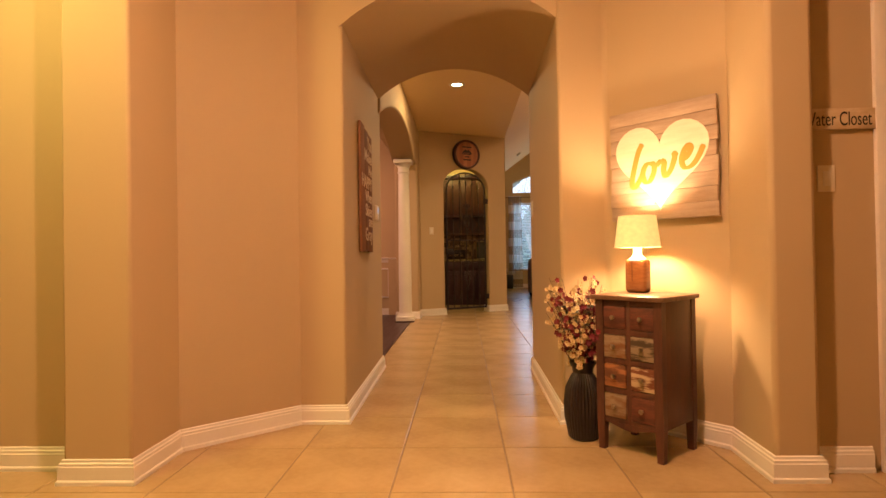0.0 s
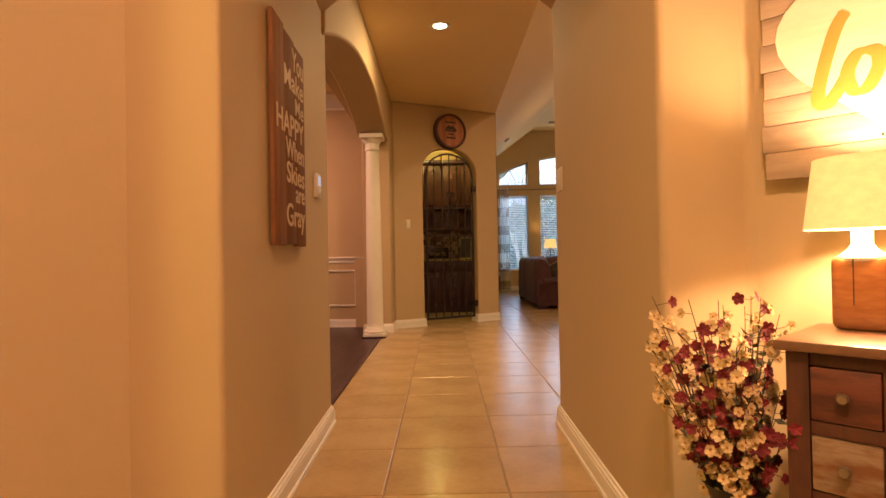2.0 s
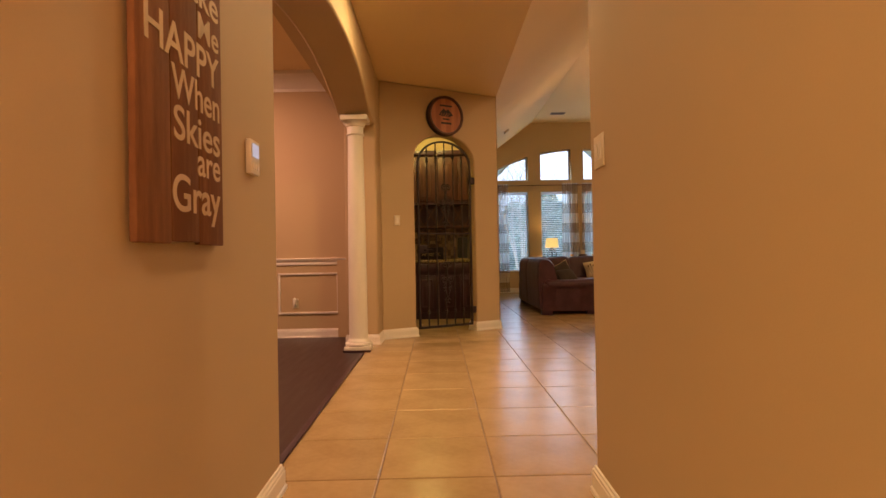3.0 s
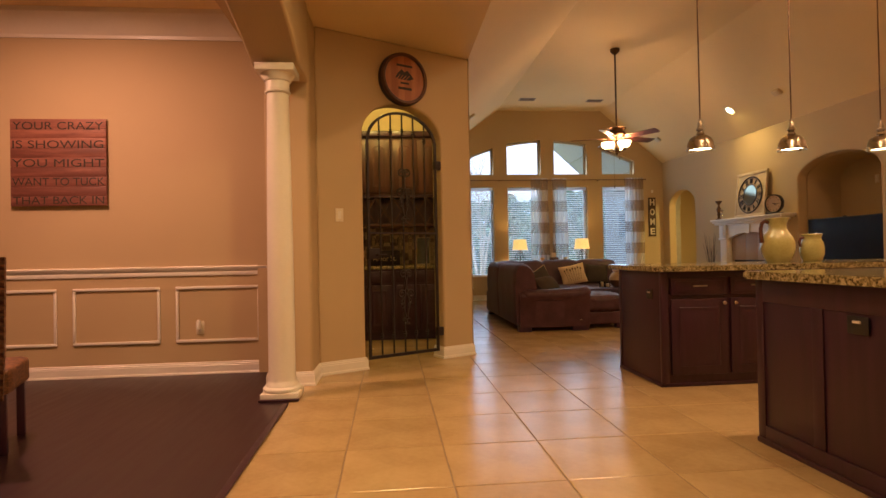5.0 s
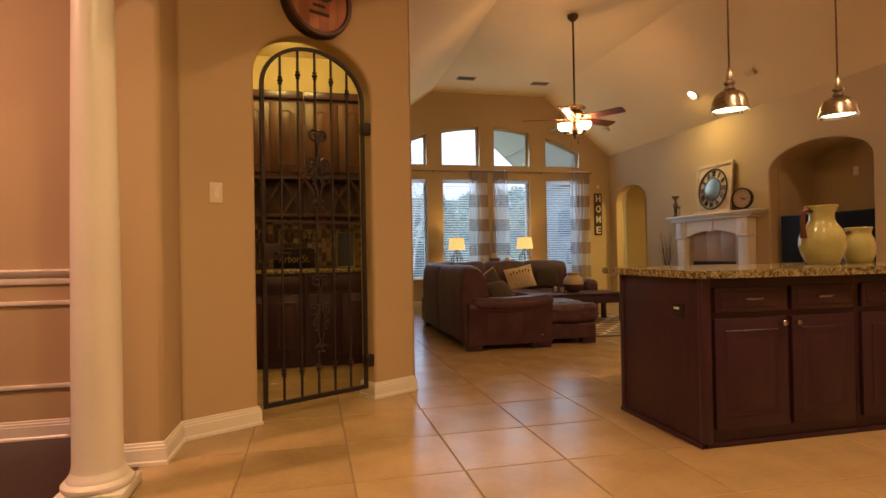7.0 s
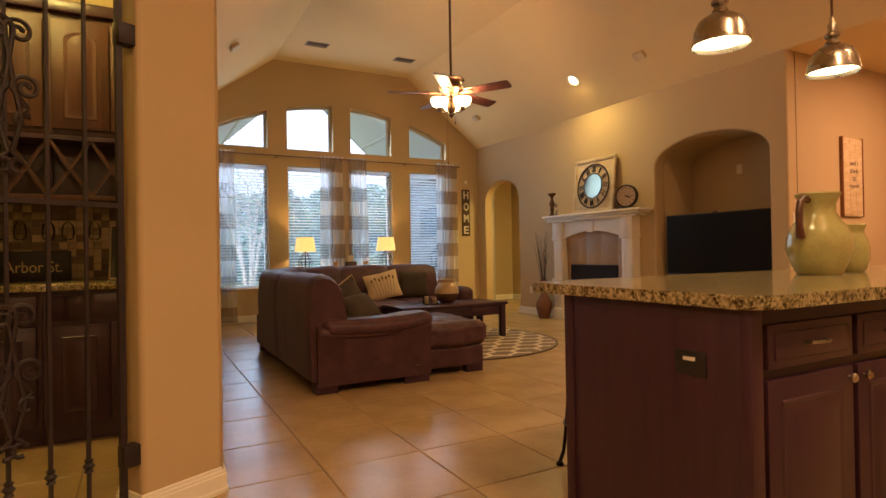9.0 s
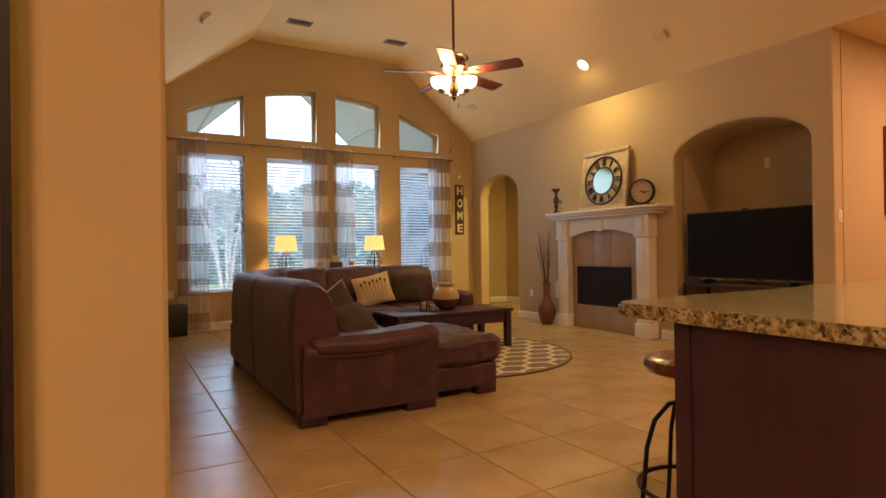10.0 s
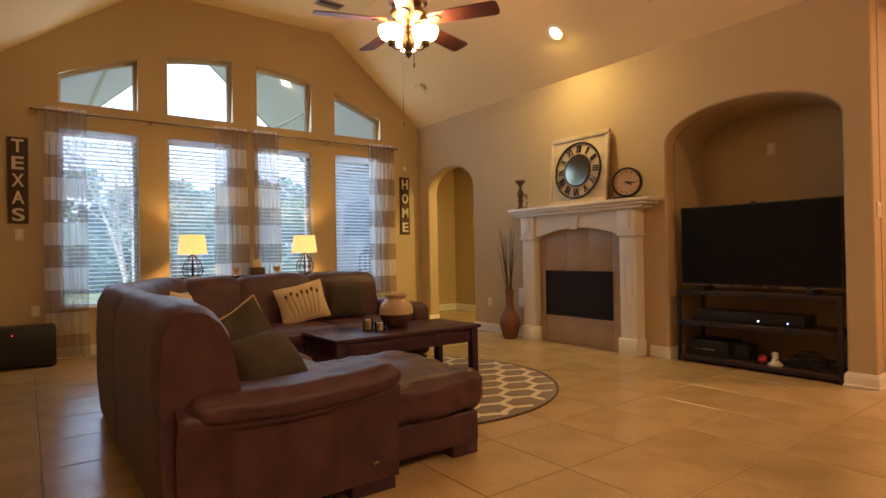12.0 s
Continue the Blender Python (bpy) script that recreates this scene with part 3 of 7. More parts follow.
def dresser():
    o = thing("drawer_chest", "small rustic wooden chest with eight mismatched painted drawers", "chest of drawers", 0.98, 2.165, 0, -47)
    W, D, Hh = 0.355, 0.34, 0.78
    w, d = W / 2, D / 2
    part("top", box(-w - 0.02, w + 0.02, -d - 0.022, d + 0.01, Hh - 0.022, Hh, 0.004), M["dresser_top"], o)
    for sx in (-1, 1):
        for sy in (-1, 1):
            bm = bmesh.new()
            cx, cy = sx * (w - 0.02), sy * (d - 0.02)
            lo = [bm.verts.new((cx + a * 0.016, cy + b * 0.016, 0)) for a, b in ((-1, -1), (1, -1), (1, 1), (-1, 1))]
            hi = [bm.verts.new((cx + a * 0.021, cy + b * 0.021, 0.16)) for a, b in ((-1, -1), (1, -1), (1, 1), (-1, 1))]
            tp = [bm.verts.new((cx + a * 0.021, cy + b * 0.021, Hh - 0.022)) for a, b in ((-1, -1), (1, -1), (1, 1), (-1, 1))]
            bm.faces.new(lo[::-1]), bm.faces.new(tp)
            for p, q in ((lo, hi), (hi, tp)):
                for k in range(4):
                    bm.faces.new((p[k], p[(k + 1) % 4], q[(k + 1) % 4], q[k]))
            part("leg", bm, M["dresser"], o)
    for sx in (-1, 1):
        part("side_panel", box(sx * (w - 0.008) - 0.006, sx * (w - 0.008) + 0.006, -d + 0.04, d - 0.04, 0.15, Hh - 0.022, 0.002), M["dresser"], o)
    part("back_panel", box(-w + 0.04, w - 0.04, d - 0.02, d - 0.008, 0.15, Hh - 0.022), M["dresser"], o)
    for z in (0.148, 0.291, 0.437, 0.583, 0.728):
        part("rail", box(-w + 0.04, w - 0.04, -d + 0.006, d - 0.03, z, z + (0.03 if z > 0.2 else 0.022), 0.002), M["dresser"], o)
    part("stile", box(-0.012, 0.012, -d + 0.005, -d + 0.04, 0.15, 0.75, 0.002), M["dresser"], o)
    apron = prism([(-w + 0.04, 0.15)] + [(-w + 0.04 + (W - 0.08) * k / 12, 0.128 - 0.012 * math.cos(math.pi * (k - 6) / 6)) for k in range(13)] + [(w - 0.04, 0.15)], (0, -d + 0.008, 0), (1, 0, 0), (0, 1, 0), 0.014)
    part("apron", apron, M["dresser"], o)
    kinds = ["rust", "rust", "grey", "dark", "orange", "cream", "grey", "rust"]
    for r in range(4):
        for c in range(2):
            x0, x1 = (-w + 0.043, -0.014) if c == 0 else (0.014, w - 0.043)
            z1 = (0.726, 0.581, 0.435, 0.289)[r]
            z0 = (0.615, 0.469, 0.323, 0.172)[r]
            dr = part("drawer", box(x0, x1, -d + 0.001, -d + 0.2, z0, z1, 0.003), DRAW[kinds[r * 2 + c]], o, "chipped painted drawer front")
            part("knob", lathe([(0, 0.026), (0.009, 0.025), (0.0125, 0.019), (0.011, 0.013), (0.005, 0.009), (0.005, 0)], 14, m=Matrix.Translation(((x0 + x1) / 2, -d + 0.001, (z0 + z1) / 2)) @ Matrix.Rotation(radians(90), 4, "X")), M["knob"], dr, "pewter knob")


dresser()


def shade_material(name, c, glow):
    m = mat(name, c, tuple(a * 0.8 for a in c), 0.9, 30, 260, 0.3, stretch=(1, 1, 1.5))
    b = m.node_tree.nodes["Principled BSDF"]
    b.inputs["Emission Color"].default_value = (1.0, 0.70, 0.20, 1)
    b.inputs["Emission Strength"].default_value = glow
    b.inputs["Transmission Weight"].default_value = 0.0
    return m


M["shade"] = shade_material("lit_linen_shade", (0.70, 0.54, 0.28), 0.50)
M["amber"] = mat("amber_seeded_glass", (0.42, 0.20, 0.075), (0.20, 0.075, 0.03), 0.12, 3, 40, 0.1, stretch=(0.6, 0.6, 2.2), coat=0.5)
M["white_glow"] = mat("lit_white_socket", (0.9, 0.85, 0.7), rough=0.5, emit=(1.0, 0.85, 0.5, 1.6))
o = thing("table_lamp", "table lamp with an amber glass base and lit linen drum shade", "table lamp", 0.985, 2.285, 0.78, -47)
base = rounded(-0.060, 0.060, -0.036, 0.036, 0.0, 0.178, 0.02, 8)
part("base", base, M["amber"], o, "amber glass lamp base")
part("neck", lathe([(0.046, 0.17), (0.044, 0.178), (0.030, 0.19), (0.022, 0.202), (0.022, 0.245), (0.02, 0.25), (0, 0.25)], 20), M["white_glow"], o)
part("shade", lathe([(0.118, 0.238), (0.096, 0.405), (0.0945, 0.405), (0.1165, 0.238), (0.118, 0.238)], 40), M["shade"], o, "linen shade lit from inside")
part("harp", tube([(0.0, 0, 0.24), (0.035, 0, 0.29), (0.03, 0, 0.36), (0, 0, 0.385), (-0.03, 0, 0.36), (-0.035, 0, 0.29), (0, 0, 0.24)], 0.0015, 6), M["steel"], o)
part("pull_chain", tube([(-0.012, -0.038, 0.17), (-0.012, -0.0385, 0.06)], 0.0012, 5), M["iron"], o)

# ribbed vase with silk blossoms
M["vase"] = mat("matte_black_ceramic", (0.022, 0.016, 0.014), (0.014, 0.010, 0.009), 0.45, 12, 60, 0.1)
M["stem"] = mat("brown_stem", (0.07, 0.04, 0.02), (0.05, 0.03, 0.015), 0.7, 20, 80)
M["petal_cream"] = mat("cream_silk_petal", (0.66, 0.53, 0.30), (0.55, 0.40, 0.20), 0.7, 40, 160, rand=0.1)
M["petal_red"] = mat("burgundy_silk_petal", (0.21, 0.014, 0.022), (0.12, 0.008, 0.014), 0.7, 40, 160)
M["leaf"] = mat("dark_silk_leaf", (0.05, 0.045, 0.02), (0.03, 0.025, 0.012), 0.6, 30, 120)
M["pollen"] = mat("golden_stamen", (0.45, 0.24, 0.05), None, 0.8, 40, 160)
VC = (0.695, 2.33)
o = thing("floor_vase", "matte black ribbed floor vase holding silk blossoms", "vase", VC[0], VC[1], 0)
bm = lathe([(1.2 * a, 1.15 * b) for a, b in ((0, 0), (0.055, 0), (0.068, 0.01), (0.082, 0.1), (0.084, 0.17), (0.076, 0.235), (0.055, 0.285), (0.045, 0.305), (0.047, 0.325), (0.06, 0.352), (0.062, 0.358), (0.056, 0.355), (0.042, 0.325), (0.042, 0.2), (0, 0.19))], 72)
for v in bm.verts:
    rr = math.hypot(v.co.x, v.co.y)
    if 0.06 < v.co.z < 0.34 and rr > 0.055:
        k = 1 + 0.035 * math.cos(36 * math.atan2(v.co.y, v.co.x))
        v.co.x, v.co.y = v.co.x * k, v.co.y * k
part("body", bm, M["vase"], o)
rng = random.Random(5)


def blossom(bm, p, d, s):
    d = d.normalized()
    q = d.to_track_quat("Z", "Y").to_matrix().to_4x4()
    mt = Matrix.Translation(p) @ q @ Matrix.Rotation(rng.uniform(0, 6.28), 4, "Z")
    for k in range(5):
        a = 2 * math.pi * k / 5
        ca, sa = math.cos(a), math.sin(a)
        pts = [(0.0, 0.0, 0.0), (0.45, 0.42, 0.22), (0.85, 0.36, 0.30), (1.0, 0.0, 0.22), (0.85, -0.36, 0.30), (0.45, -0.42, 0.22)]
        vs = []
        for x, y, z in pts:
            z += rng.uniform(-0.08, 0.08)
            vs.append(bm.verts.new(mt @ Vector(((x * ca - y * sa) * s, (x * sa + y * ca) * s, z * s))))
        c = bm.verts.new(mt @ Vector((0.55 * ca * s, 0.55 * sa * s, 0.10 * s)))
        for i in range(6):
            bm.faces.new((c, vs[i], vs[(i + 1) % 6]))


cream, red, leaves, pollen = bmesh.new(), bmesh.new(), bmesh.new(), bmesh.new()
all_stems = []
for k in range(62):
    stems = bmesh.new()
    all_stems.append(stems)
    a, lean = rng.uniform(0, 6.28), rng.uniform(0.02, 0.175)
    dx, dy = math.cos(a) * lean, math.sin(a) * lean
    if 2.3 + dy > 2.52:
        dy = 0.2 - rng.uniform(0, 0.1)
    top = rng.uniform(0.56, 0.86)
    dx -= 0.02
    if dx > 0.06 and dy < 0.05:
        dx *= 0.5
    pts = []
    for i in range(7):
        t = i / 6
        pts.append(Vector((0.02 * math.cos(a) + dx * t ** 1.6 + 0.008 * math.sin(5 * t + k), 0.02 * math.sin(a) + dy * t ** 1.6, 0.25 + (top - 0.25) * t)))
    tube(pts, [0.0028 - 0.0018 * i / 6 for i in range(7)], 5, stems)
    is_red = k % 5 in (0, 2)
    for i in range(9 if is_red else 11):
        t = rng.uniform(0.40, 1.0)
        j = min(int(t * 6), 5)
        p = pts[j].lerp(pts[j + 1], t * 6 - j)
        d = Vector((rng.uniform(-1, 1), rng.uniform(-1.3, 0.7), rng.uniform(-0.2, 0.8)))
        e = p + d.normalized() * rng.uniform(0.015, 0.045)
        tube([p, e], 0.001, 4, stems)
        s = rng.uniform(0.0115, 0.017) * (1.1 if is_red else 0.95)
        dd = Vector((d.x - 0.2, d.y - 0.8, d.z * 0.5 + 0.1))
        blossom(red if is_red else cream, e, dd, s)
        if not is_red:
            bmesh.ops.create_icosphere(pollen, subdivisions=1, radius=0.0035, matrix=Matrix.Translation(e + dd.normalized() * 0.004))
    for i in range(3):
        t = rng.uniform(0.5, 0.95)
        j = int(t * 6)
        p = pts[min(j, 5)]
        d = Vector((rng.uniform(-1, 1), rng.uniform(-1, 0.5), rng.uniform(-0.3, 0.8))).normalized()
        s1 = d.orthogonal().normalized() * 0.008
        vs = [leaves.verts.new(q) for q in (p, p + d * 0.014 + s1, p + d * 0.032, p + d * 0.014 - s1)]
        leaves.faces.new(vs)
sp = Vector((-0.14, -0.02, 0.78))
tube([(0, 0, 0.4), (-0.04, 0, 0.6), (-0.09, -0.01, 0.73), sp, (-0.19, -0.03, 0.80)], 0.0018, 5, stems)
for q in ((-0.10, -0.01, 0.745), (-0.15, -0.02, 0.785), (-0.19, -0.03, 0.80)):
    blossom(cream, Vector(q), Vector((-0.3, -1, 0.3)), 0.012)
f = thing("blossom_spray", "cream and burgundy silk blossoms on thin brown stems", "flowers", VC[0], VC[1], 0)
for stems in all_stems:
    part("stem", stems, M["stem"], f)
tagged(part("cream_bloom", cream, M["petal_cream"], f, "cream blossoms", smooth=0), kind="stuff")
tagged(part("burgundy_bloom", red, M["petal_red"], f, "burgundy blossoms", smooth=0), kind="stuff")
tagged(part("pollen", pollen, M["pollen"], f), kind="stuff")
tagged(part("foliage", leaves, M["leaf"], f, smooth=0), kind="stuff")

# heart sign on the angled wall
M["plank_grey"] = mat("weathered_grey_plank", (0.46, 0.36, 0.27), (0.34, 0.25, 0.18), 0.7, 4, 40, 0.25, stretch=(1, 1, 9), rand=0.3)
M["heart"] = mat("white_chalk_paint", (0.78, 0.72, 0.58), (0.70, 0.62, 0.47), 0.7, 4, 40, 0.15, stretch=(1, 1, 8))
M["gold"] = mat("gold_paint", (0.52, 0.29, 0.05), (0.46, 0.25, 0.045), 0.5, 8, 60)
o = thing("heart_sign", "square plank wall sign with a white heart and gold script", "wall sign", 1.150, 2.372, 1.17, -47.3)
zs = [0, 0.078, 0.155, 0.232, 0.31, 0.388, 0.465, 0.543, 0.62]
for k in range(8):
    j = (0.004, -0.003, 0.002, 0.005, -0.004, 0.003, 0.0, -0.002)[k]
    part("plank", box(-0.305 + j, 0.305 + j, -0.016, 0.004, zs[k] + 0.001, zs[k + 1] - 0.001, 0.0015), M["plank_grey"], o)
part("batten", box(-0.2, -0.16, 0.004, 0.028, 0.02, 0.6), M["plank_grey"], o)
part("batten", box(0.16, 0.2, 0.004, 0.028, 0.02, 0.6), M["plank_grey"], o)
hp = []
for k in range(48):
    a = 2 * math.pi * k / 48
    hp.append((0.0158 * 16 * math.sin(a) ** 3 * 1.06, 0.325 + 0.0164 * (13 * math.cos(a) - 5 * math.cos(2 * a) - 2 * math.cos(3 * a) - math.cos(4 * a))))
part("heart", prism(hp, (0, -0.0185, 0), (1, 0, 0), (0, 1, 0), 0.0015), M["heart"], o, "white painted heart")


def brush_script(strokes, width, height, thick, m, material, parent):
    """Joined handwriting: each stroke a smooth flat ribbon through its turning points (0..1 across and up)."""
    for pts in strokes:
        P = [Vector((x * width, y * height)) for x, y in pts]
        Q = []
        for i in range(len(P) - 1):
            p0, p1, p2, p3 = P[max(i - 1, 0)], P[i], P[i + 1], P[min(i + 2, len(P) - 1)]
            for k in range(6):
                t = k / 6
                Q.append(0.5 * (2 * p1 + (p2 - p0) * t + (2 * p0 - 5 * p1 + 4 * p2 - p3) * t * t + (3 * p1 - p0 - 3 * p2 + p3) * t ** 3))
        Q.append(P[-1])
        rr = []
        for i, q in enumerate(Q):
            d = Q[min(i + 1, len(Q) - 1)] - Q[max(i - 1, 0)]
            rr.append(thick * (0.55 + 0.45 * abs(d.y) / max(d.length, 1e-6)) * (0.6 if i in (0, len(Q) - 1) else 1))
        bm = tube([(q.x, q.y, 0) for q in Q], rr, 8)
        bmesh.ops.transform(bm, matrix=m @ Matrix.Diagonal((1, 1, 0.04, 1)) @ Matrix.Translation((-width / 2, -height / 2, 0)), verts=bm.verts)
        part("brush_letter", bm, material, parent, "gold brush-script letter")


brush_script((((0.19, 0.98), (0.13, 0.80), (0.06, 0.40), (0.03, 0.10), (0.07, 0.02), (0.13, 0.14), (0.20, 0.34)),
              ((0.31, 0.52), (0.24, 0.50), (0.19, 0.32), (0.22, 0.13), (0.29, 0.14), (0.35, 0.34), (0.34, 0.50), (0.31, 0.52), (0.38, 0.46), (0.45, 0.56)),
              ((0.45, 0.56), (0.49, 0.50), (0.48, 0.32), (0.51, 0.20), (0.58, 0.34), (0.63, 0.58), (0.62, 0.68), (0.66, 0.60)),
              ((0.71, 0.48), (0.79, 0.56), (0.84, 0.72), (0.81, 0.80), (0.75, 0.68), (0.72, 0.48), (0.76, 0.33), (0.85, 0.36), (0.93, 0.52), (1.0, 0.76))),
             0.42, 0.25, 0.0165, face_m(0.03, 0.305, 0.0195), M["gold"], o)
for x, z in ((0.0, 0.43), (-0.03, 0.09), (0.15, 0.33)):
    part("nail", lathe([(0, 0.003), (0.004, 0.002), (0.004, 0)], 8, m=face_m(x, z, 0.0155)), M["iron"], o)

# restroom sign, switch, door casing
M["cream_sign"] = mat("distressed_cream_board", (0.66, 0.55, 0.36), (0.5, 0.36, 0.2), 0.6, 10, 60, 0.1, stretch=(1, 1, 3))
M["ink"] = mat("dark_paint", (0.03, 0.022, 0.018), None, 0.6, 10, 60)
o = thing("restroom_sign", "narrow cream wooden sign with dark lettering", "wall sign", 1.74, 1.85, 1.575)
part("board", box(-0.17, 0.17, -0.018, 0, -0.047, 0.047, 0.004), M["cream_sign"], o)
lettering("Water Closet", 0.30, 0.062, M["ink"], o, face_m(0, 0.0, 0.0182))
switch_plate(1.693, 1.85, 1.31, 0)
bm = box(1.905, 1.99, 1.825, 1.85, 0, 2.10, 0.004)
box(1.905, 2.95, 1.825, 1.85, 2.101, 2.19, 0.004, bm=bm)
structure("trim_door_casing", bm, M["trim"], "white painted door casing", "door casing")
structure("door_1", box(1.995, 2.85, 1.835, 1.85, 0.01, 2.10, 0.003), M["trim"], "white painted interior door", "door")

# verse sign on the passage wall
M["plank_brown"] = mat("stained_plank", (0.27, 0.125, 0.052), (0.16, 0.068, 0.030), 0.82, 4, 40, 0.2, spec=0.2, stretch=(7, 1, 0.8), rand=0.35)
M["paint_tan"] = mat("tan_stencil_paint", (0.60, 0.45, 0.24), (0.52, 0.37, 0.18), 0.6, 12, 60)
o = thing("verse_sign", "tall brown plank sign with tan stencilled verse", "wall sign", HALL[0] - 0.009, 3.33, 1.025, 90.7)
for k, (x0, x1, z0, z1) in enumerate(((-0.255, -0.09, 0.0, 0.90), (-0.088, 0.075, 0.006, 0.885), (0.077, 0.25, 0.0, 0.875))):
    part("plank", box(x0, x1, -0.026, -0.008, z0, z1, 0.004), M["plank_brown"], o)
for z in (0.12, 0.75):
    part("batten", box(-0.22, 0.22, -0.008, 0, z, z + 0.06), M["plank_brown"], o)
for body, w, hh, z in (("You", 0.19, 0.092, 0.80), ("Make", 0.32, 0.085, 0.70), ("Me", 0.145, 0.072, 0.605), ("HAPPY", 0.44, 0.092, 0.505), ("When", 0.31, 0.083, 0.405), ("Skies", 0.30, 0.088, 0.305), ("are", 0.16, 0.055, 0.215), ("Gray", 0.31, 0.125, 0.115)):
    lettering(body, w, hh, M["paint_tan"], o, face_m(0.225, z, 0.0265), align="R", bold=0.01)
M["screen_lit"] = mat("lit_thermostat_screen", (0.5, 0.55, 0.62), rough=0.3, emit=(0.6, 0.72, 1.0, 0.25))
o = thing("thermostat", "small white wall thermostat with a lit screen", "thermostat", END[0] + 0.004, 3.92, 1.35, 90.7)
part("body", box(-0.05, 0.05, -0.022, 0, -0.062, 0.062, 0.005), M["plate"], o)
part("screen", box(-0.036, 0.036, -0.0235, -0.0215, 0.0, 0.048), M["screen_lit"], o)
for x in (-0.022, 0.0, 0.022):
    part("button", box(x - 0.008, x + 0.008, -0.025, -0.0215, -0.045, -0.022, 0.002), M["trim"], o)
switch_plate(END[1] - 0.002, 4.03, 1.372, -90.8, 0.125, 0.125, 2, "ivory double rocker switch on the passage wall")

# ---- dining room ----
for k in range(5):
    x1 = -1.185 - k * 0.868
    x0 = x1 - 0.735
    bm = bmesh.new()
    for a, b, c, d in ((x0, x1, 0.765, 0.79), (x0, x1, 0.29, 0.315), (x0, x0 + 0.025, 0.316, 0.764), (x1 - 0.025, x1, 0.316, 0.764)):
        box(a, b, 8.733, 8.75, c, d, 0.006, bm=bm)
    structure("trim_panel_moulding", bm, M["trim"], "white picture-frame panel moulding", "panel moulding")
outlet(-1.715, 8.75, 0.42, 0, True)
M["plank_red"] = mat("red_brown_barn_board", (0.32, 0.125, 0.085), (0.15, 0.050, 0.036), 0.6, 4, 40, 0.2, stretch=(0.6, 1, 7), rand=0.5)
o = thing("saying_sign", "red-brown plank sign with dark stencilled saying", "wall sign", -2.875, 8.75, 1.52)
for k in range(9):
    part("plank", box(-0.395, 0.395, -0.038, -0.012, k * 0.0845, k * 0.0845 + 0.0835, 0.003), M["plank_red"], o)
part("batten", box(-0.3, -0.25, -0.012, 0, 0.05, 0.7), M["plank_red"], o)
part("batten", box(0.25, 0.3, -0.012, 0, 0.05, 0.7), M["plank_red"], o)
for k, (body, w) in enumerate((("YOUR CRAZY", 0.75), ("IS SHOWING", 0.75), ("YOU MIGHT", 0.76), ("WANT TO TUCK", 0.76), ("THAT BACK IN", 0.75))):
    lettering(body, w, 0.068, M["ink"], o, face_m(0, 0.70 - k * 0.163, 0.0385))

# woven dining chair
M["wicker"] = mat("woven_brown_wicker", (0.20, 0.085, 0.036), (0.075, 0.030, 0.015), 0.6, 26, 90, 0.5, stretch=(1, 1, 3), amount=1.6)
o = thing("wicker_chair", "brown woven wicker dining chair with dark wooden legs", "chair", -2.33, 6.85, 0, 200)
bm = bmesh.new()
rows = []
for i in range(34):
    t = i / 33
    row = []
    w = 0.2 + 0.035 * t
    for j in range(9):
        u = j / 4 - 1
        y = 0.2 + 0.09 * t ** 1.5 - 0.03 * (1 - u * u) + (0.004 if (i + j) % 2 else -0.004)
        row.append(Vector((u * w, y, 0.3 + 0.76 * t)))
    rows.append(row)
F1 = [[bm.verts.new(p) for p in r] for r in rows]
F2 = [[bm.verts.new(p + Vector((0, 0.035, 0))) for p in r] for r in rows]
for i in range(33):
    for j in range(8):
        bm.faces.new((F1[i][j], F1[i][j + 1], F1[i + 1][j + 1], F1[i + 1][j]))
        bm.faces.new((F2[i][j], F2[i + 1][j], F2[i + 1][j + 1], F2[i][j + 1]))
    bm.faces.new((F1[i][0], F1[i + 1][0], F2[i + 1][0], F2[i][0]))
    bm.faces.new((F1[i][8], F2[i][8], F2[i + 1][8], F1[i + 1][8]))
for j in range(8):
    bm.faces.new((F1[33][j], F1[33][j + 1], F2[33][j + 1], F2[33][j]))
    bm.faces.new((F1[0][j], F2[0][j], F2[0][j + 1], F1[0][j + 1]))
part("backrest", bm, M["wicker"], o, smooth=0)
part("seat", rounded(-0.23, 0.23, -0.25, 0.22, 0.32, 0.47, 0.03, 8, wrinkle=0.004, wscale=60), M["wicker"], o)
for sx in (-0.19, 0.19):
    for sy in (-0.21, 0.19):
        part("leg", box(sx - 0.02, sx + 0.02, sy - 0.02, sy + 0.02, 0.004, 0.33, 0.003), M["wood_dark"], o)

# column
o = thing("round_column", "white painted tapered round column on a square plinth", "column", -0.82, 7.78, 0)
part("plinth", box(-0.135, 0.135, -0.135, 0.135, 0.005, 0.055, 0.004), M["trim"], o)
part("base", lathe([(0.13, 0.055), (0.138, 0.066), (0.138, 0.078), (0.128, 0.09), (0.118, 0.093), (0.116, 0.105), (0.108, 0.115), (0.102, 0.13)], 40), M["trim"], o)
part("shaft", lathe([(0.102, 0.13), (0.097, 0.16), (0.096, 0.6), (0.092, 1.2), (0.085, 1.8), (0.079, 2.24)], 40), M["trim"], o)
part("capital", lathe([(0.083, 2.24), (0.092, 2.246), (0.094, 2.256), (0.085, 2.264), (0.085, 2.33), (0.097, 2.336), (0.1, 2.35), (0.118, 2.375), (0.124, 2.385)], 40), M["trim"], o)
part("abacus", box(-0.138, 0.138, -0.138, 0.138, 2.386, 2.438, 0.004), M["trim"], o)
part("plinth_shoe", box(-0.142, 0.142, -0.165, -0.137, 0.005, 0.022, 0.006), M["wood_dark"], o, "dark wooden shoe strip")

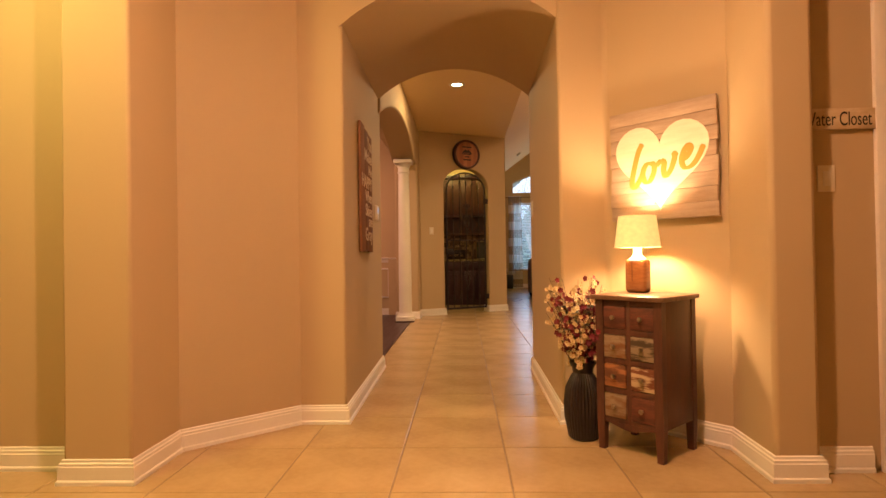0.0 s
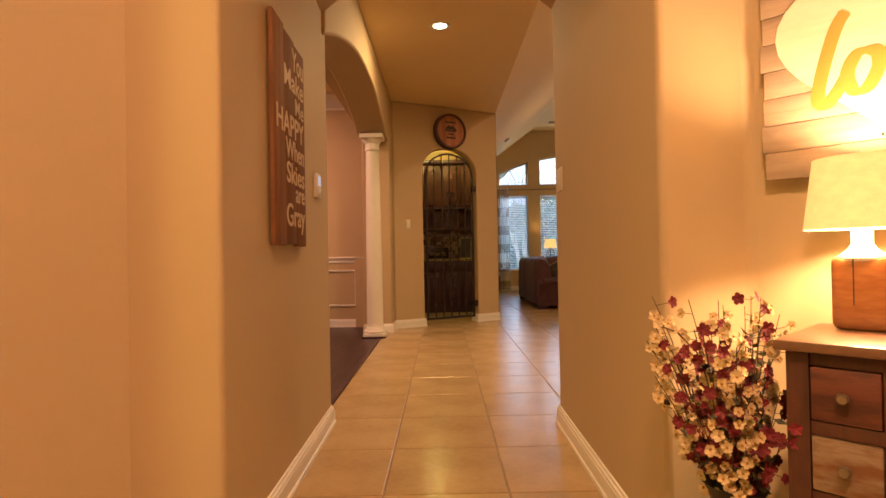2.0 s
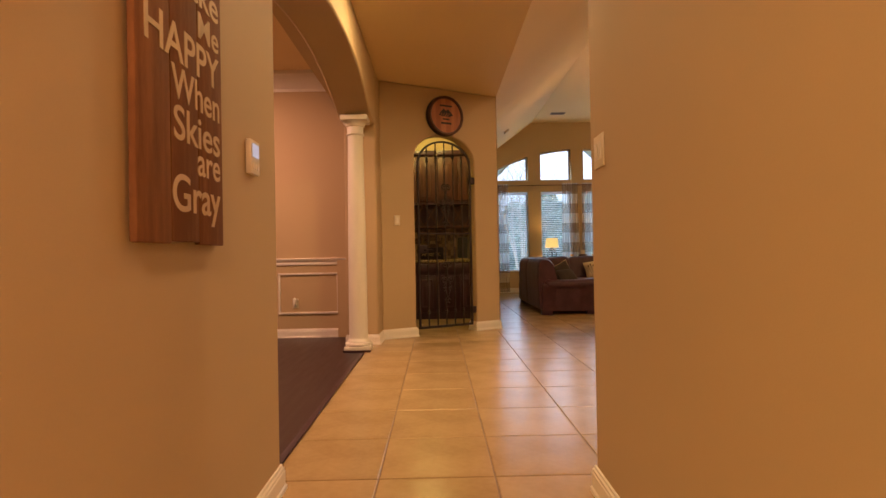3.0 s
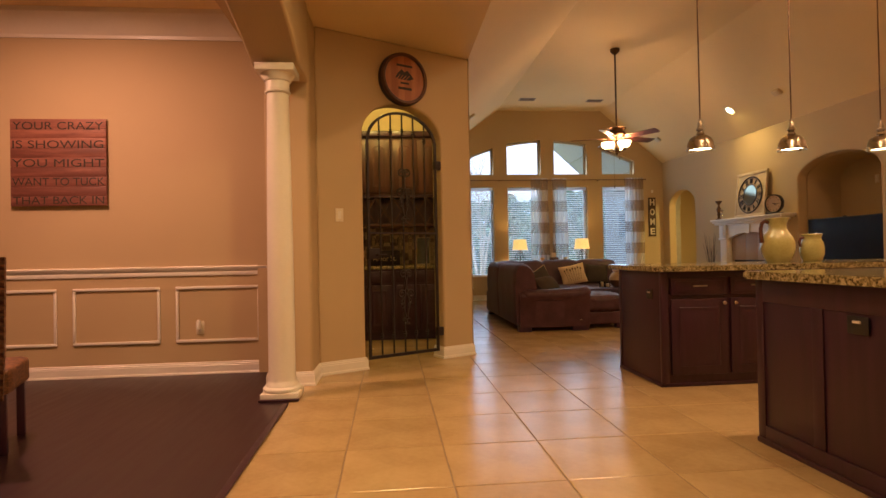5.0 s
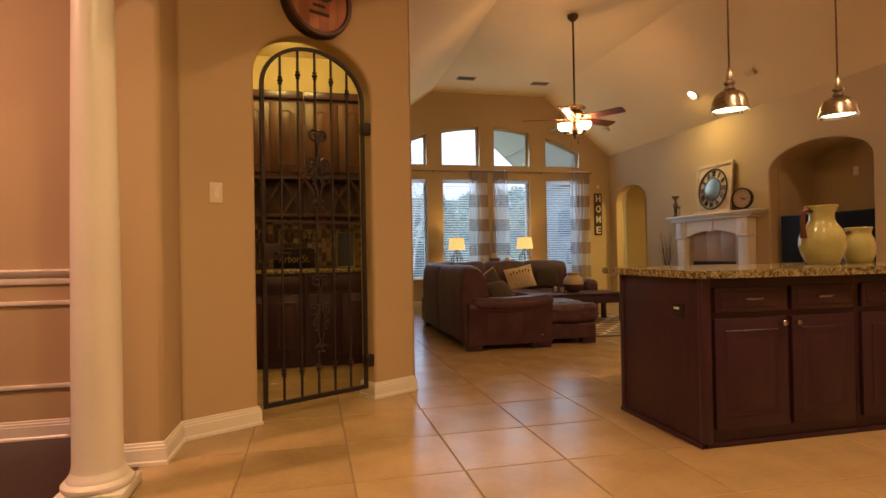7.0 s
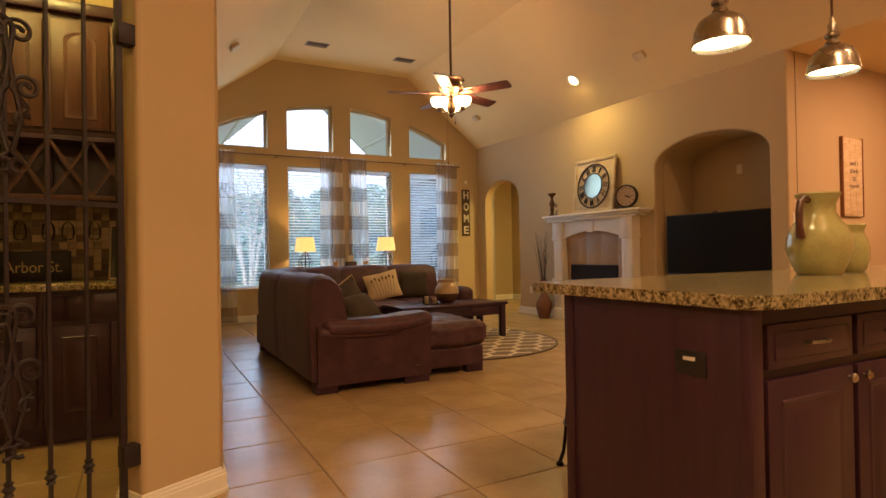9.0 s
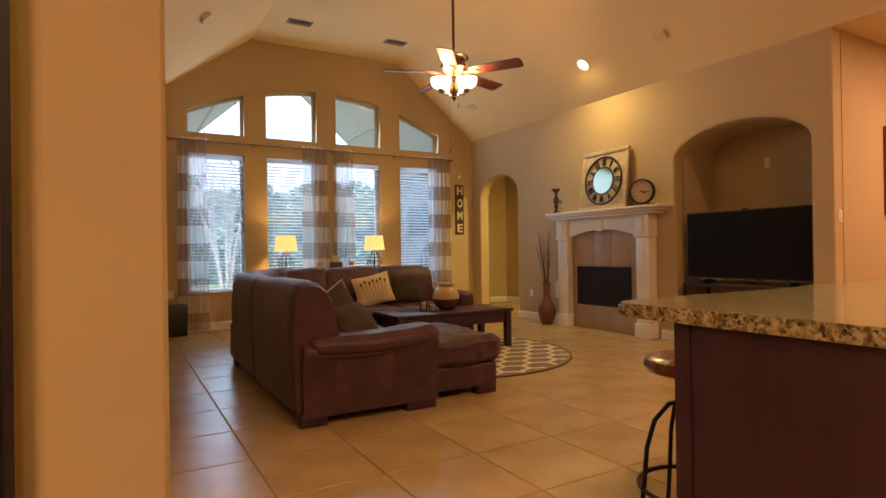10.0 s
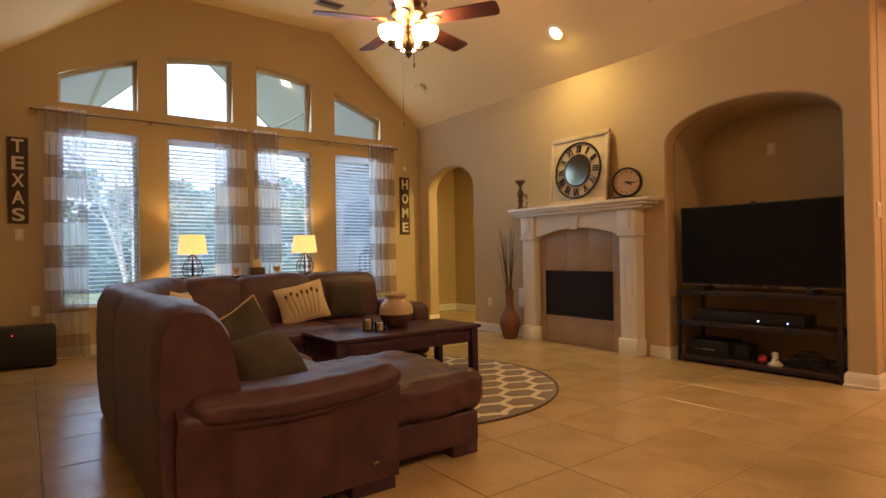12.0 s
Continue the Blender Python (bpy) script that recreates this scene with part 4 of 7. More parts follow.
# ---- gate wall ----
RZ = math.degrees(math.atan2(GU.y, GU.x))
p = A + GU * 0.205
switch_plate(p.x, p.y, 1.40, RZ)
M["barrel_wood"] = mat("barrel_head_oak", (0.42, 0.155, 0.052), (0.28, 0.09, 0.03), 0.45, 3, 40, 0.1, stretch=(5, 1, 0.7), rand=0.3)
M["barrel_rim"] = mat("dark_barrel_stave", (0.10, 0.036, 0.018), (0.05, 0.02, 0.012), 0.45, 8, 50, 0.1)
p = A + GU * 0.862
o = thing("barrel_head", "round wooden barrel head with a dark rim and printed emblem", "wall art", p.x, p.y, 2.70, RZ)
front = Matrix.Rotation(radians(90), 4, "X")
part("rim", lathe([(0.205, 0.0), (0.245, 0.0), (0.248, 0.02), (0.243, 0.085), (0.236, 0.092), (0.218, 0.092), (0.212, 0.085), (0.212, 0.05), (0.205, 0.05)], 56, m=front), M["barrel_rim"], o, "dark stave rim")
part("hoop", lathe([(0.2482, 0.02), (0.2505, 0.02), (0.2488, 0.055), (0.2465, 0.055)], 56, m=front), M["iron"], o, "iron hoop")
for k in range(6):
    x0 = -0.21 + 0.07 * k
    pts = []
    for s in (-1, 1):
        for i in range(7):
            x = x0 + 0.0008 + (0.0684 * i / 6 if s < 0 else 0.0684 * (6 - i) / 6)
            z = math.sqrt(max(0.211 ** 2 - x * x, 1e-6))
            pts.append((x, s * z))
    part("stave", prism(pts, (0, -0.07, 0), (1, 0, 0), (0, 1, 0), 0.02), M["barrel_wood"], o)
for a, b, c, d in ((-0.085, 0.085, 0.112, 0.132), (-0.045, 0.045, -0.052, -0.034), (-0.07, 0.075, -0.105, -0.082)):
    part("printed_bar", box(a, b, -0.0722, -0.0702, c, d), M["ink"], o)
hill = prism([(-0.1, 0.0), (-0.07, 0.05), (-0.03, 0.085), (0.0, 0.06), (0.03, 0.08), (0.07, 0.045), (0.1, 0.01), (0.05, -0.01), (-0.05, -0.012)], (0, -0.0722, 0), (1, 0, 0), (0, 1, 0), 0.002)
part("emblem", hill, M["ink"], o)
for k in range(4):
    part("furrow", prism([(-0.09 + 0.03 * k, -0.015), (-0.078 + 0.03 * k, -0.012), (-0.05 + 0.035 * k, 0.03), (-0.056 + 0.035 * k, 0.032)], (0, -0.0735, 0), (1, 0, 0), (0, 1, 0), 0.0012), M["barrel_wood"], o)

# wrought-iron gate, local x along the wall from the left jamb
p = A + GN * 0.04
g = thing("iron_gate", "black wrought-iron arched gate with scrolls, closed in the pantry opening", "gate", p.x, p.y, 0, RZ)
g0, g1, zb, zsp, zr = G0 + 0.065, G1 - 0.05, 0.075, 2.10, 0.295


def bar(pts, r):
    return tube(pts, r, 4)


arch_pts = [(x, 0, z) for x, z in ellipse(g0, g1, zsp, zr, 24)]
part("frame", bar([(g0, 0, zb), *arch_pts, (g1, 0, zb)], 0.0165), M["iron"], g)
part("bottom_rail", box(g0, g1, -0.014, 0.014, zb, zb + 0.028), M["iron"], g)
part("cross_rail", box(g0, g1, -0.01, 0.01, 1.235, 1.255), M["iron"], g)
for k in range(1, 6):
    x = g0 + (g1 - g0) * k / 6
    t = (x - (g0 + g1) / 2) / ((g1 - g0) / 2)
    zt = zsp + zr * math.sqrt(1 - t * t)
    b = part("baluster", box(x - 0.006, x + 0.006, -0.006, 0.006, zb + 0.02, zt), M["iron"], g)
    for zc in (zb + 0.2, zt - 0.17):
        part("knuckle", lathe([(0.008, -0.028), (0.016, -0.022), (0.011, -0.012), (0.021, 0.0), (0.011, 0.012), (0.016, 0.022), (0.008, 0.028)], 10, m=Matrix.Translation((x, 0, zc))), M["iron"], b)


def scroll(cx, z0, h, s, name="scroll"):
    pts = []
    for k in range(34):
        a = 0.55 * math.pi * 2 * (k / 12)
        r = 0.008 + 0.036 * k / 33
        pts.append((cx + s * (0.03 + r * math.cos(a)), -0.012, z0 + h + r * math.sin(a)))
    end = pts[-1]
    pts += [(cx + s * 0.012, -0.012, z0 + h * 0.62), (cx + s * 0.035, -0.012, z0 + h * 0.35), (cx + s * 0.006, -0.012, z0 + 0.1 * h)]
    for k in range(14):
        a = math.pi * 1.5 * k / 13 + 0.4
        pts.append((cx + s * (0.02 + 0.022 * math.cos(a)), -0.012, z0 + 0.022 * math.sin(a)))
    part(name, tube(pts, 0.0085, 6), M["iron"], g)


cx = (g0 + g1) / 2 + 0.01
for s in (-1, 1):
    scroll(cx, 1.36, 0.46, s)
    scroll(cx + s * 0.02, 1.52, 0.11, s)
    scroll(cx, 0.40, 0.45, s)
    scroll(cx + s * 0.02, 0.55, 0.11, s)
part("lock_box", box(g0 - 0.012, g0 + 0.1, -0.032, 0.03, 1.0, 1.1, 0.004), M["iron"], g)
part("handle", tube([(g0 + 0.06, -0.03, 1.04), (g0 + 0.06, -0.07, 1.04), (g0 + 0.15, -0.07, 1.04)], 0.008, 8), M["iron"], g)
for z in (0.27, 1.92):
    part("hinge", box(g1 - 0.012, G1 + 0.004, -0.03, 0.022, z - 0.042, z + 0.042, 0.004), M["iron"], g)

M["dome"] = mat("lit_yellow_dome", (0.9, 0.8, 0.5), rough=0.5, emit=(1.0, 0.78, 0.3, 3))
o = thing("dome_light", "small flush dome ceiling light in the pantry, lit", "ceiling light", -0.15, 10.05, H)
part("ring", lathe([(0.13, 0.0), (0.135, -0.02), (0.12, -0.03), (0.0, -0.03)], 28), M["steel"], o)
part("dome", lathe([(0.115, -0.031), (0.1, -0.06), (0.06, -0.085), (0, -0.093)], 28), M["dome"], o)
# ---- pantry ----


def raised_door(x0, x1, z0, z1, y, material, parent, arched=False, name="door", t=0.02):
    """Frame-and-panel door facing -y."""
    bm = box(x0, x1, y, y + t, z0, z1, 0.003)
    d = part(name, bm, material, parent)
    s = 0.072
    a, b, c, e = x0 + s, x1 - s, z0 + s, z1 - s
    pts = [(a, c), (b, c)]
    if arched:
        pts += [(x, z) for x, z in arc(a, b, e - 0.05, 0.05, 10)[::-1]]
    else:
        pts += [(b, e), (a, e)]
    bm = bmesh.new()
    outer = [Vector((x, y - 0.0002, z)) for x, z in pts]
    mx, mz = (a + b) / 2, (c + e) / 2

    def inset(v, k):
        return Vector((mx + (v.x - mx) * (1 - 2 * k / (b - a)), v.y, mz + (v.z - mz) * (1 - 2 * k / (e - c))))
    rings = [outer, [inset(v, 0.008) + Vector((0, 0.0085, 0)) for v in outer], [inset(v, 0.016) + Vector((0, 0.0085, 0)) for v in outer], [inset(v, 0.04) + Vector((0, -0.003, 0)) for v in outer]]
    lip = [Vector((mx + (v.x - mx) * (1 + 0.012 / (b - a)), v.y - 0.004, mz + (v.z - mz) * (1 + 0.012 / (e - c)))) for v in outer]
    base = [Vector((mx + (v.x - mx) * (1 + 0.02 / (b - a)), v.y, mz + (v.z - mz) * (1 + 0.02 / (e - c)))) for v in outer]
    rings = [base, lip] + [[v + Vector((0, -0.0105, 0)) if i else v + Vector((0, -0.004, 0)) for v in r] for i, r in enumerate(rings)]
    vr = [[bm.verts.new(v) for v in r] for r in rings]
    for p, q in zip(vr, vr[1:]):
        for k in range(len(p)):
            bm.faces.new((p[k], p[(k + 1) % len(p)], q[(k + 1) % len(p)], q[k]))
    bm.faces.new(vr[-1])
    part("panel", bm, material, d)
    return d


def knob(x, y, z, parent):
    part("knob", lathe([(0, 0.026), (0.01, 0.025), (0.0155, 0.019), (0.013, 0.012), (0.006, 0.008), (0.007, 0)], 16, m=Matrix.Translation((x, y, z)) @ Matrix.Rotation(radians(90), 4, "X")), M["steel"], parent, "nickel knob")


def pull(x, y, z, parent, w=0.095):
    part("pull", tube([(x - w / 2, y, z), (x - w / 2, y - 0.02, z + 0.002), (x - w / 4, y - 0.027, z + 0.002), (x + w / 4, y - 0.027, z + 0.002), (x + w / 2, y - 0.02, z + 0.002), (x + w / 2, y, z)], 0.0055, 8), M["steel"], parent, "nickel bar pull")


PY0 = 10.36
for k, (x0, x1) in enumerate(((-1.04, -0.62), (-0.615, 0.03), (0.035, 0.68))):
    o = thing("pantry_base_cabinet", "dark cherry base cabinet under the granite pantry counter", "cabinet", group="pantry base cabinets")
    part("body", box(x0, x1, PY0 + 0.02, 10.99, 0.1, 0.865), M["wood_dark"], o)
    part("toe_kick", box(x0, x1, PY0 + 0.08, 10.98, 0.004, 0.1), M["wood_dark"], o)
    dr = part("drawer", box(x0 + 0.02, x1 - 0.02, PY0, PY0 + 0.02, 0.7, 0.84, 0.004), M["wood_dark"], o)
    n = 2 if x1 - x0 > 0.5 else 1
    for j in range(n):
        a = x0 + 0.02 + (x1 - x0 - 0.04) * j / n
        raised_door(a + 0.003, a + (x1 - x0 - 0.04) / n - 0.003, 0.12, 0.67, PY0, M["wood_dark"], o)
o = thing("pantry_worktop", "speckled granite pantry worktop", "worktop")
part("slab", box(-1.045, 0.685, PY0 - 0.025, 10.995, 0.866, 0.905, 0.006), M["granite"], o)
for k, (x0, x1) in enumerate(((-1.04, -0.6), (-0.595, 0.03), (0.035, 0.68))):
    o = thing("pantry_wall_cabinet", "cherry wall cabinet with arched raised-panel doors", "cabinet", group="pantry wall cabinets")
    part("body", box(x0, x1, 10.67, 10.99, 1.80, 2.53), M["wood_cab"], o)
    n = 2 if x1 - x0 > 0.5 else 1
    for j in range(n):
        a = x0 + 0.015 + (x1 - x0 - 0.03) * j / n
        raised_door(a + 0.004, a + (x1 - x0 - 0.03) / n - 0.004, 1.83, 2.49, 10.65, M["wood_cab"], o, True)
    part("crown", box(x0, x1, 10.63, 10.99, 2.531, 2.605, 0.01), M["wood_dark"], o)
    # diamond wine rack below
    r = thing("wine_rack", "dark wooden diamond lattice wine rack under the wall cabinet", "wine rack", group="wine racks")
    part("back_box", box(x0, x1, 10.9, 10.99, 1.43, 1.795), M["wood_dark"], r)
    # the light on the shelf edge is put into a lighter wood colour
    part("shelf", box(x0, x1, 10.66, 10.99, 1.40, 1.43, 0.003), M["wood_cab"], r, "wooden shelf in lighter wood for its lit edge")
    part("top_rail", box(x0, x1, 10.66, 10.89, 1.765, 1.795), M["wood_dark"], r)
    m = max(2, round((x1 - x0) / 0.21))
    for j in range(m):
        for s in (-1, 1):
            c = x0 + (x1 - x0) * (j + 0.5) / m
            hw = (x1 - x0) / m / 2
            bm = prism([(c - s * hw, 1.432), (c - s * hw + s * 0.014, 1.432), (c + s * hw, 1.75), (c + s * hw, 1.763), (c + s * hw - s * 0.014, 1.763), (c - s * hw, 1.446)], (0, 10.67 + (0.012 if s > 0 else 0.0), 0), (1, 0, 0), (0, 1, 0), 0.011)
            part("lattice_slat", bm, M["wood_cab"], r)
# mosaic splashback: small squares
M["mosaic"] = mat("mosaic_stone", (0.42, 0.30, 0.18), (0.12, 0.07, 0.04), 0.3, 3, 40, 0.05, rand=2.0)
o = structure("trim_splashback", box(-1.04, 0.68, 10.985, 10.999, 0.906, 1.40), M["grout"], "brown mosaic tile splashback", "splashback")
bm = box(-0.022, 0.022, -0.004, 0.0, -0.022, 0.022, 0.002, 1)
mos = mesh_of(bm, "mosaic_tile", M["mosaic"], 0)
for i in range(25):
    for j in range(10):
        t = new("mosaic_tile", mos)
        t.parent = o
        t.location = (-0.5 + i * 0.0475, 10.9845, 0.94 + j * 0.0475)
# things on the pantry counter
M["clear"] = glass("clear_glass", (0.93, 0.93, 0.9))
for k in range(6):
    x = -0.36 + 0.12 * k + 0.02 * (k % 2)
    o = thing("wine_glass", "clear stemmed wine glass hanging under the rack", "wine glass", x, 10.75, 1.16, group="wine glasses")
    part("bowl", lathe([(0.02, 0.0), (0.03, 0.01), (0.036, 0.05), (0.03, 0.09), (0.012, 0.112), (0.004, 0.118), (0.004, 0.215), (0.032, 0.225), (0.032, 0.228)], 18), M["clear"], o)
o = thing("slate_sign", "dark slate sign with pale lettering leaning on the splashback", "sign", -0.08, 10.93, 0.906)
part("board", box(-0.2, 0.2, -0.012, 0.004, 0.0, 0.19, 0.003), M["iron"], o)
lettering("Arbor St.", 0.3, 0.07, M["paint_tan"], o, face_m(0, 0.09, 0.0125))
o = thing("photo_frame", "black picture with a thin cream edge leaning on the pantry counter", "picture frame", 0.42, 10.82, 0.906, -8)
o.matrix_world = pose(0.42, 10.82, 0.906, -12, 0, -8)
part("frame", box(-0.09, 0.09, -0.01, 0.01, 0.0, 0.36, 0.003), M["cream_sign"], o)
part("picture", box(-0.082, 0.082, -0.0115, -0.0098, 0.008, 0.352), M["black"], o)
o = thing("coffee_maker", "black countertop coffee maker", "coffee maker", -0.52, 10.68, 0.906)
part("body", rounded(-0.12, 0.1, -0.12, 0.14, 0.0, 0.2, 0.02, 4), M["black"], o)
part("head", rounded(-0.12, 0.12, -0.14, 0.1, 0.201, 0.28, 0.02, 4), M["black"], o)
M["blue_led"] = mat("blue_indicator", (0.2, 0.3, 1), rough=0.4, emit=(0.15, 0.25, 1.0, 6))
o = thing("alarm_keypad", "small black keypad with a blue indicator on the pantry wall", "keypad", 0.688, 10.1, 1.34, -90)
part("body", box(-0.05, 0.05, -0.02, 0, -0.06, 0.06, 0.004), M["black"], o)
part("led", box(-0.03, 0.02, -0.022, -0.0195, 0.01, 0.022), M["blue_led"], o)

# ---- kitchen ----
ISL = dict(x0=2.03, x1=4.75, y0=7.575, y1=8.34)


def island():
    doors = [(2.085, 2.53), (2.56, 2.965), (3.02, 3.41), (3.445, 3.83), (3.885, 4.27), (4.305, 4.70)]
    for k in range(3):
        a, b = doors[2 * k], doors[2 * k + 1]
        x0 = ISL["x0"] if k == 0 else (doors[2 * k - 1][1] + a[0]) / 2
        x1 = ISL["x1"] if k == 2 else (b[1] + doors[2 * k + 2][0]) / 2
        o = thing("island_cabinet", "dark stained island cabinet with two drawers over two doors", "cabinet", group="island cabinets")
        part("body", box(x0, x1 - 0.001, 7.59, ISL["y1"], 0.0, 0.868, 0.002), M["wood_dark"], o)
        for j, (p, q) in enumerate((a, b)):
            dr = part("drawer", box(p, q, 7.568, 7.59, 0.69, 0.82, 0.006), M["wood_dark"], o)
            part("drawer_panel", box(p + 0.03, q - 0.03, 7.564, 7.569, 0.715, 0.795, 0.004), M["wood_dark"], dr)
            pull((p + q) / 2, 7.564, 0.757, dr)
            d = raised_door(p, q, 0.09, 0.66, 7.57, M["wood_dark"], o)
            knob(q - 0.03 if j == 0 else p + 0.03, 7.569, 0.625, d)
        part("base_shoe", box(x0, x1 - 0.001, 7.578, 7.59, 0.0, 0.028, 0.006), M["wood_dark"], o)
        if k == 0:
            part("end_panel", box(2.012, 2.03, 7.59, ISL["y1"], 0.0, 0.868, 0.002), M["wood_dark"], o)
            part("end_shoe", box(2.0, 2.012, 7.575, ISL["y1"] + 0.012, 0.0, 0.028, 0.006), M["wood_dark"], o)
            part("corner_stile", box(2.006, 2.06, 7.566, 7.6, 0.028, 0.868, 0.003), M["wood_dark"], o)
            part("corner_stile", box(2.006, 2.05, 8.30, 8.348, 0.028, 0.868, 0.003), M["wood_dark"], o)
    ot = thing("island_outlet", "black outlet on the island end panel with a white latch", "outlet", 2.012, 7.765, 0.69, -90)
    part("plate", box(-0.055, 0.055, -0.006, 0, -0.038, 0.038, 0.003), M["black"], ot)
    part("latch", box(-0.02, 0.02, -0.014, -0.005, 0.008, 0.02, 0.002), M["trim"], ot, "white latch")


island()


def worktop(name, x0, x1, y0, y1, label, r=0.07):
    pts = []
    for cx, cy, a0 in ((x1 - r, y0 + r, -90), (x1 - r, y1 - r, 0), (x0 + r, y1 - r, 90), (x0 + r, y0 + r, 180)):
        for k in range(7):
            a = radians(a0 + 15 * k)
            pts.append((cx + r * math.cos(a), cy + r * math.sin(a)))
    o = thing(name, label, "worktop")
    bm = slab(pts, 0.87, 0.91)
    bmesh.ops.bevel(bm, geom=[e for e in bm.edges if abs(e.verts[0].co.z - e.verts[1].co.z) < 1e-6], offset=0.008, segments=2, affect="EDGES")
    part("slab", bm, M["granite"], o)


worktop("island_worktop", 1.97, 4.82, 7.515, 8.55, "speckled brown granite worktop with rounded corners on the island")
o = thing("counter_cabinet", "dark stained kitchen counter cabinet with a panelled end", "cabinet")
part("body", box(1.945, 2.62, 4.6, 6.36, 0.0, 0.868, 0.002), M["wood_dark"], o)
part("base_shoe", box(1.93, 1.945, 4.6, 6.372, 0.0, 0.028, 0.006), M["wood_dark"], o)
part("corner_stile", box(1.938, 1.99, 6.31, 6.368, 0.028, 0.868, 0.003), M["wood_dark"], o)
part("end_frame", box(1.937, 1.946, 4.6, 6.31, 0.75, 0.868, 0.002), M["wood_dark"], o)
part("end_frame", box(1.937, 1.946, 5.9, 5.97, 0.1, 0.749, 0.002), M["wood_dark"], o)
part("end_frame", box(1.937, 1.946, 4.6, 6.31, 0.028, 0.1, 0.002), M["wood_dark"], o)
worktop("counter_worktop", 1.875, 2.7, 4.6, 6.41, "speckled brown granite worktop on the kitchen counter", 0.05)
ot = thing("counter_outlet", "black outlet on the counter end panel with a white latch", "outlet", 1.937, 5.70, 0.70, -90)
part("plate", box(-0.055, 0.055, -0.006, 0, -0.038, 0.038, 0.003), M["black"], ot)
part("latch", box(-0.02, 0.02, -0.014, -0.005, 0.008, 0.02, 0.002), M["trim"], ot, "white latch")

# stoneware jugs
M["cream_glaze"] = mat("crackled_cream_glaze", (0.50, 0.46, 0.20), (0.36, 0.33, 0.12), 0.14, 5, 60, 0.05, coat=0.6)
M["jug_brown"] = mat("brown_glaze_handle", (0.10, 0.035, 0.018), (0.06, 0.02, 0.012), 0.25, 10, 60)
o = thing("stoneware_jug", "tall cream glazed jug with a dark brown handle on the worktop", "jug", 3.335, 8.10, 0.91)
part("body", lathe([(0, 0), (0.088, 0), (0.096, 0.008), (0.12, 0.06), (0.136, 0.12), (0.133, 0.175), (0.112, 0.225), (0.085, 0.262), (0.072, 0.29), (0.072, 0.33), (0.094, 0.375), (0.092, 0.381), (0.07, 0.34), (0.07, 0.3), (0, 0.28)], 40), M["cream_glaze"], o)
part("handle", tube([(-0.08, 0, 0.345), (-0.115, 0, 0.355), (-0.142, 0, 0.335), (-0.152, 0, 0.29), (-0.15, 0, 0.23), (-0.145, 0, 0.17)], [0.015, 0.016, 0.016, 0.016, 0.016, 0.02], 10), M["jug_brown"], o, "dark brown handle")
o = thing("stoneware_crock", "small cream glazed crock on the worktop", "crock", 3.70, 8.16, 0.91)
part("body", lathe([(0, 0), (0.066, 0), (0.078, 0.01), (0.094, 0.06), (0.096, 0.12), (0.087, 0.165), (0.074, 0.19), (0.072, 0.205), (0.082, 0.235), (0.079, 0.24), (0.064, 0.2), (0, 0.19)], 36), M["cream_glaze"], o)
part("handle", tube([(-0.075, 0, 0.21), (-0.105, 0, 0.2), (-0.116, 0, 0.17), (-0.106, 0, 0.13)], 0.011, 8), M["jug_brown"], o, "dark brown handle")

# pendants
M["bronze"] = mat("antique_bronze", (0.16, 0.09, 0.045), (0.07, 0.04, 0.022), 0.35, 12, 60, 0.1, metal=0.8)
M["pend_glow"] = mat("pendant_glow", (1, 0.92, 0.75), rough=0.5, emit=(1.0, 0.84, 0.45, 12))
for x in (2.655, 3.49, 4.335):
    zc = vault_z(x)
    o = thing("pendant_light", "brushed nickel bell pendant hanging on a thin rod, lit", "pendant light", x, 8.1, 1.88, group="island pendants")
    part("shade", lathe([(0.112, 0.0), (0.116, 0.002), (0.115, 0.012), (0.108, 0.03), (0.103, 0.065), (0.086, 0.102), (0.056, 0.124), (0.03, 0.134), (0.026, 0.13), (0.052, 0.12), (0.082, 0.098), (0.098, 0.062), (0.104, 0.028), (0.112, 0.0)], 36), M["steel"], o)
    part("socket", lathe([(0.03, 0.13), (0.034, 0.14), (0.026, 0.155), (0.022, 0.165), (0.034, 0.175), (0.034, 0.185), (0.02, 0.2), (0.02, 0.235), (0.011, 0.25), (0.011, 0.27), (0.0, 0.272)], 20), M["steel"], o)
    part("rod", lathe([(0.006, 0.26), (0.006, zc - 1.88 - 0.02)], 10), M["bronze"], o)
    part("canopy", lathe([(0.012, zc - 1.88 - 0.04), (0.055, zc - 1.88 - 0.028), (0.065, zc - 1.88 - 0.008), (0.065, zc - 1.88 + 0.02)], 24), M["steel"], o)
    part("bulb_lens", lathe([(0, 0.032), (0.075, 0.03), (0.102, 0.02)], 28), M["pend_glow"], o, "glowing bulb lens")

# bar stools
M["stool_wood"] = mat("reddish_turned_wood", (0.20, 0.045, 0.024), (0.12, 0.026, 0.015), 0.25, 3, 40, 0.05, stretch=(1, 7, 1), coat=0.3)


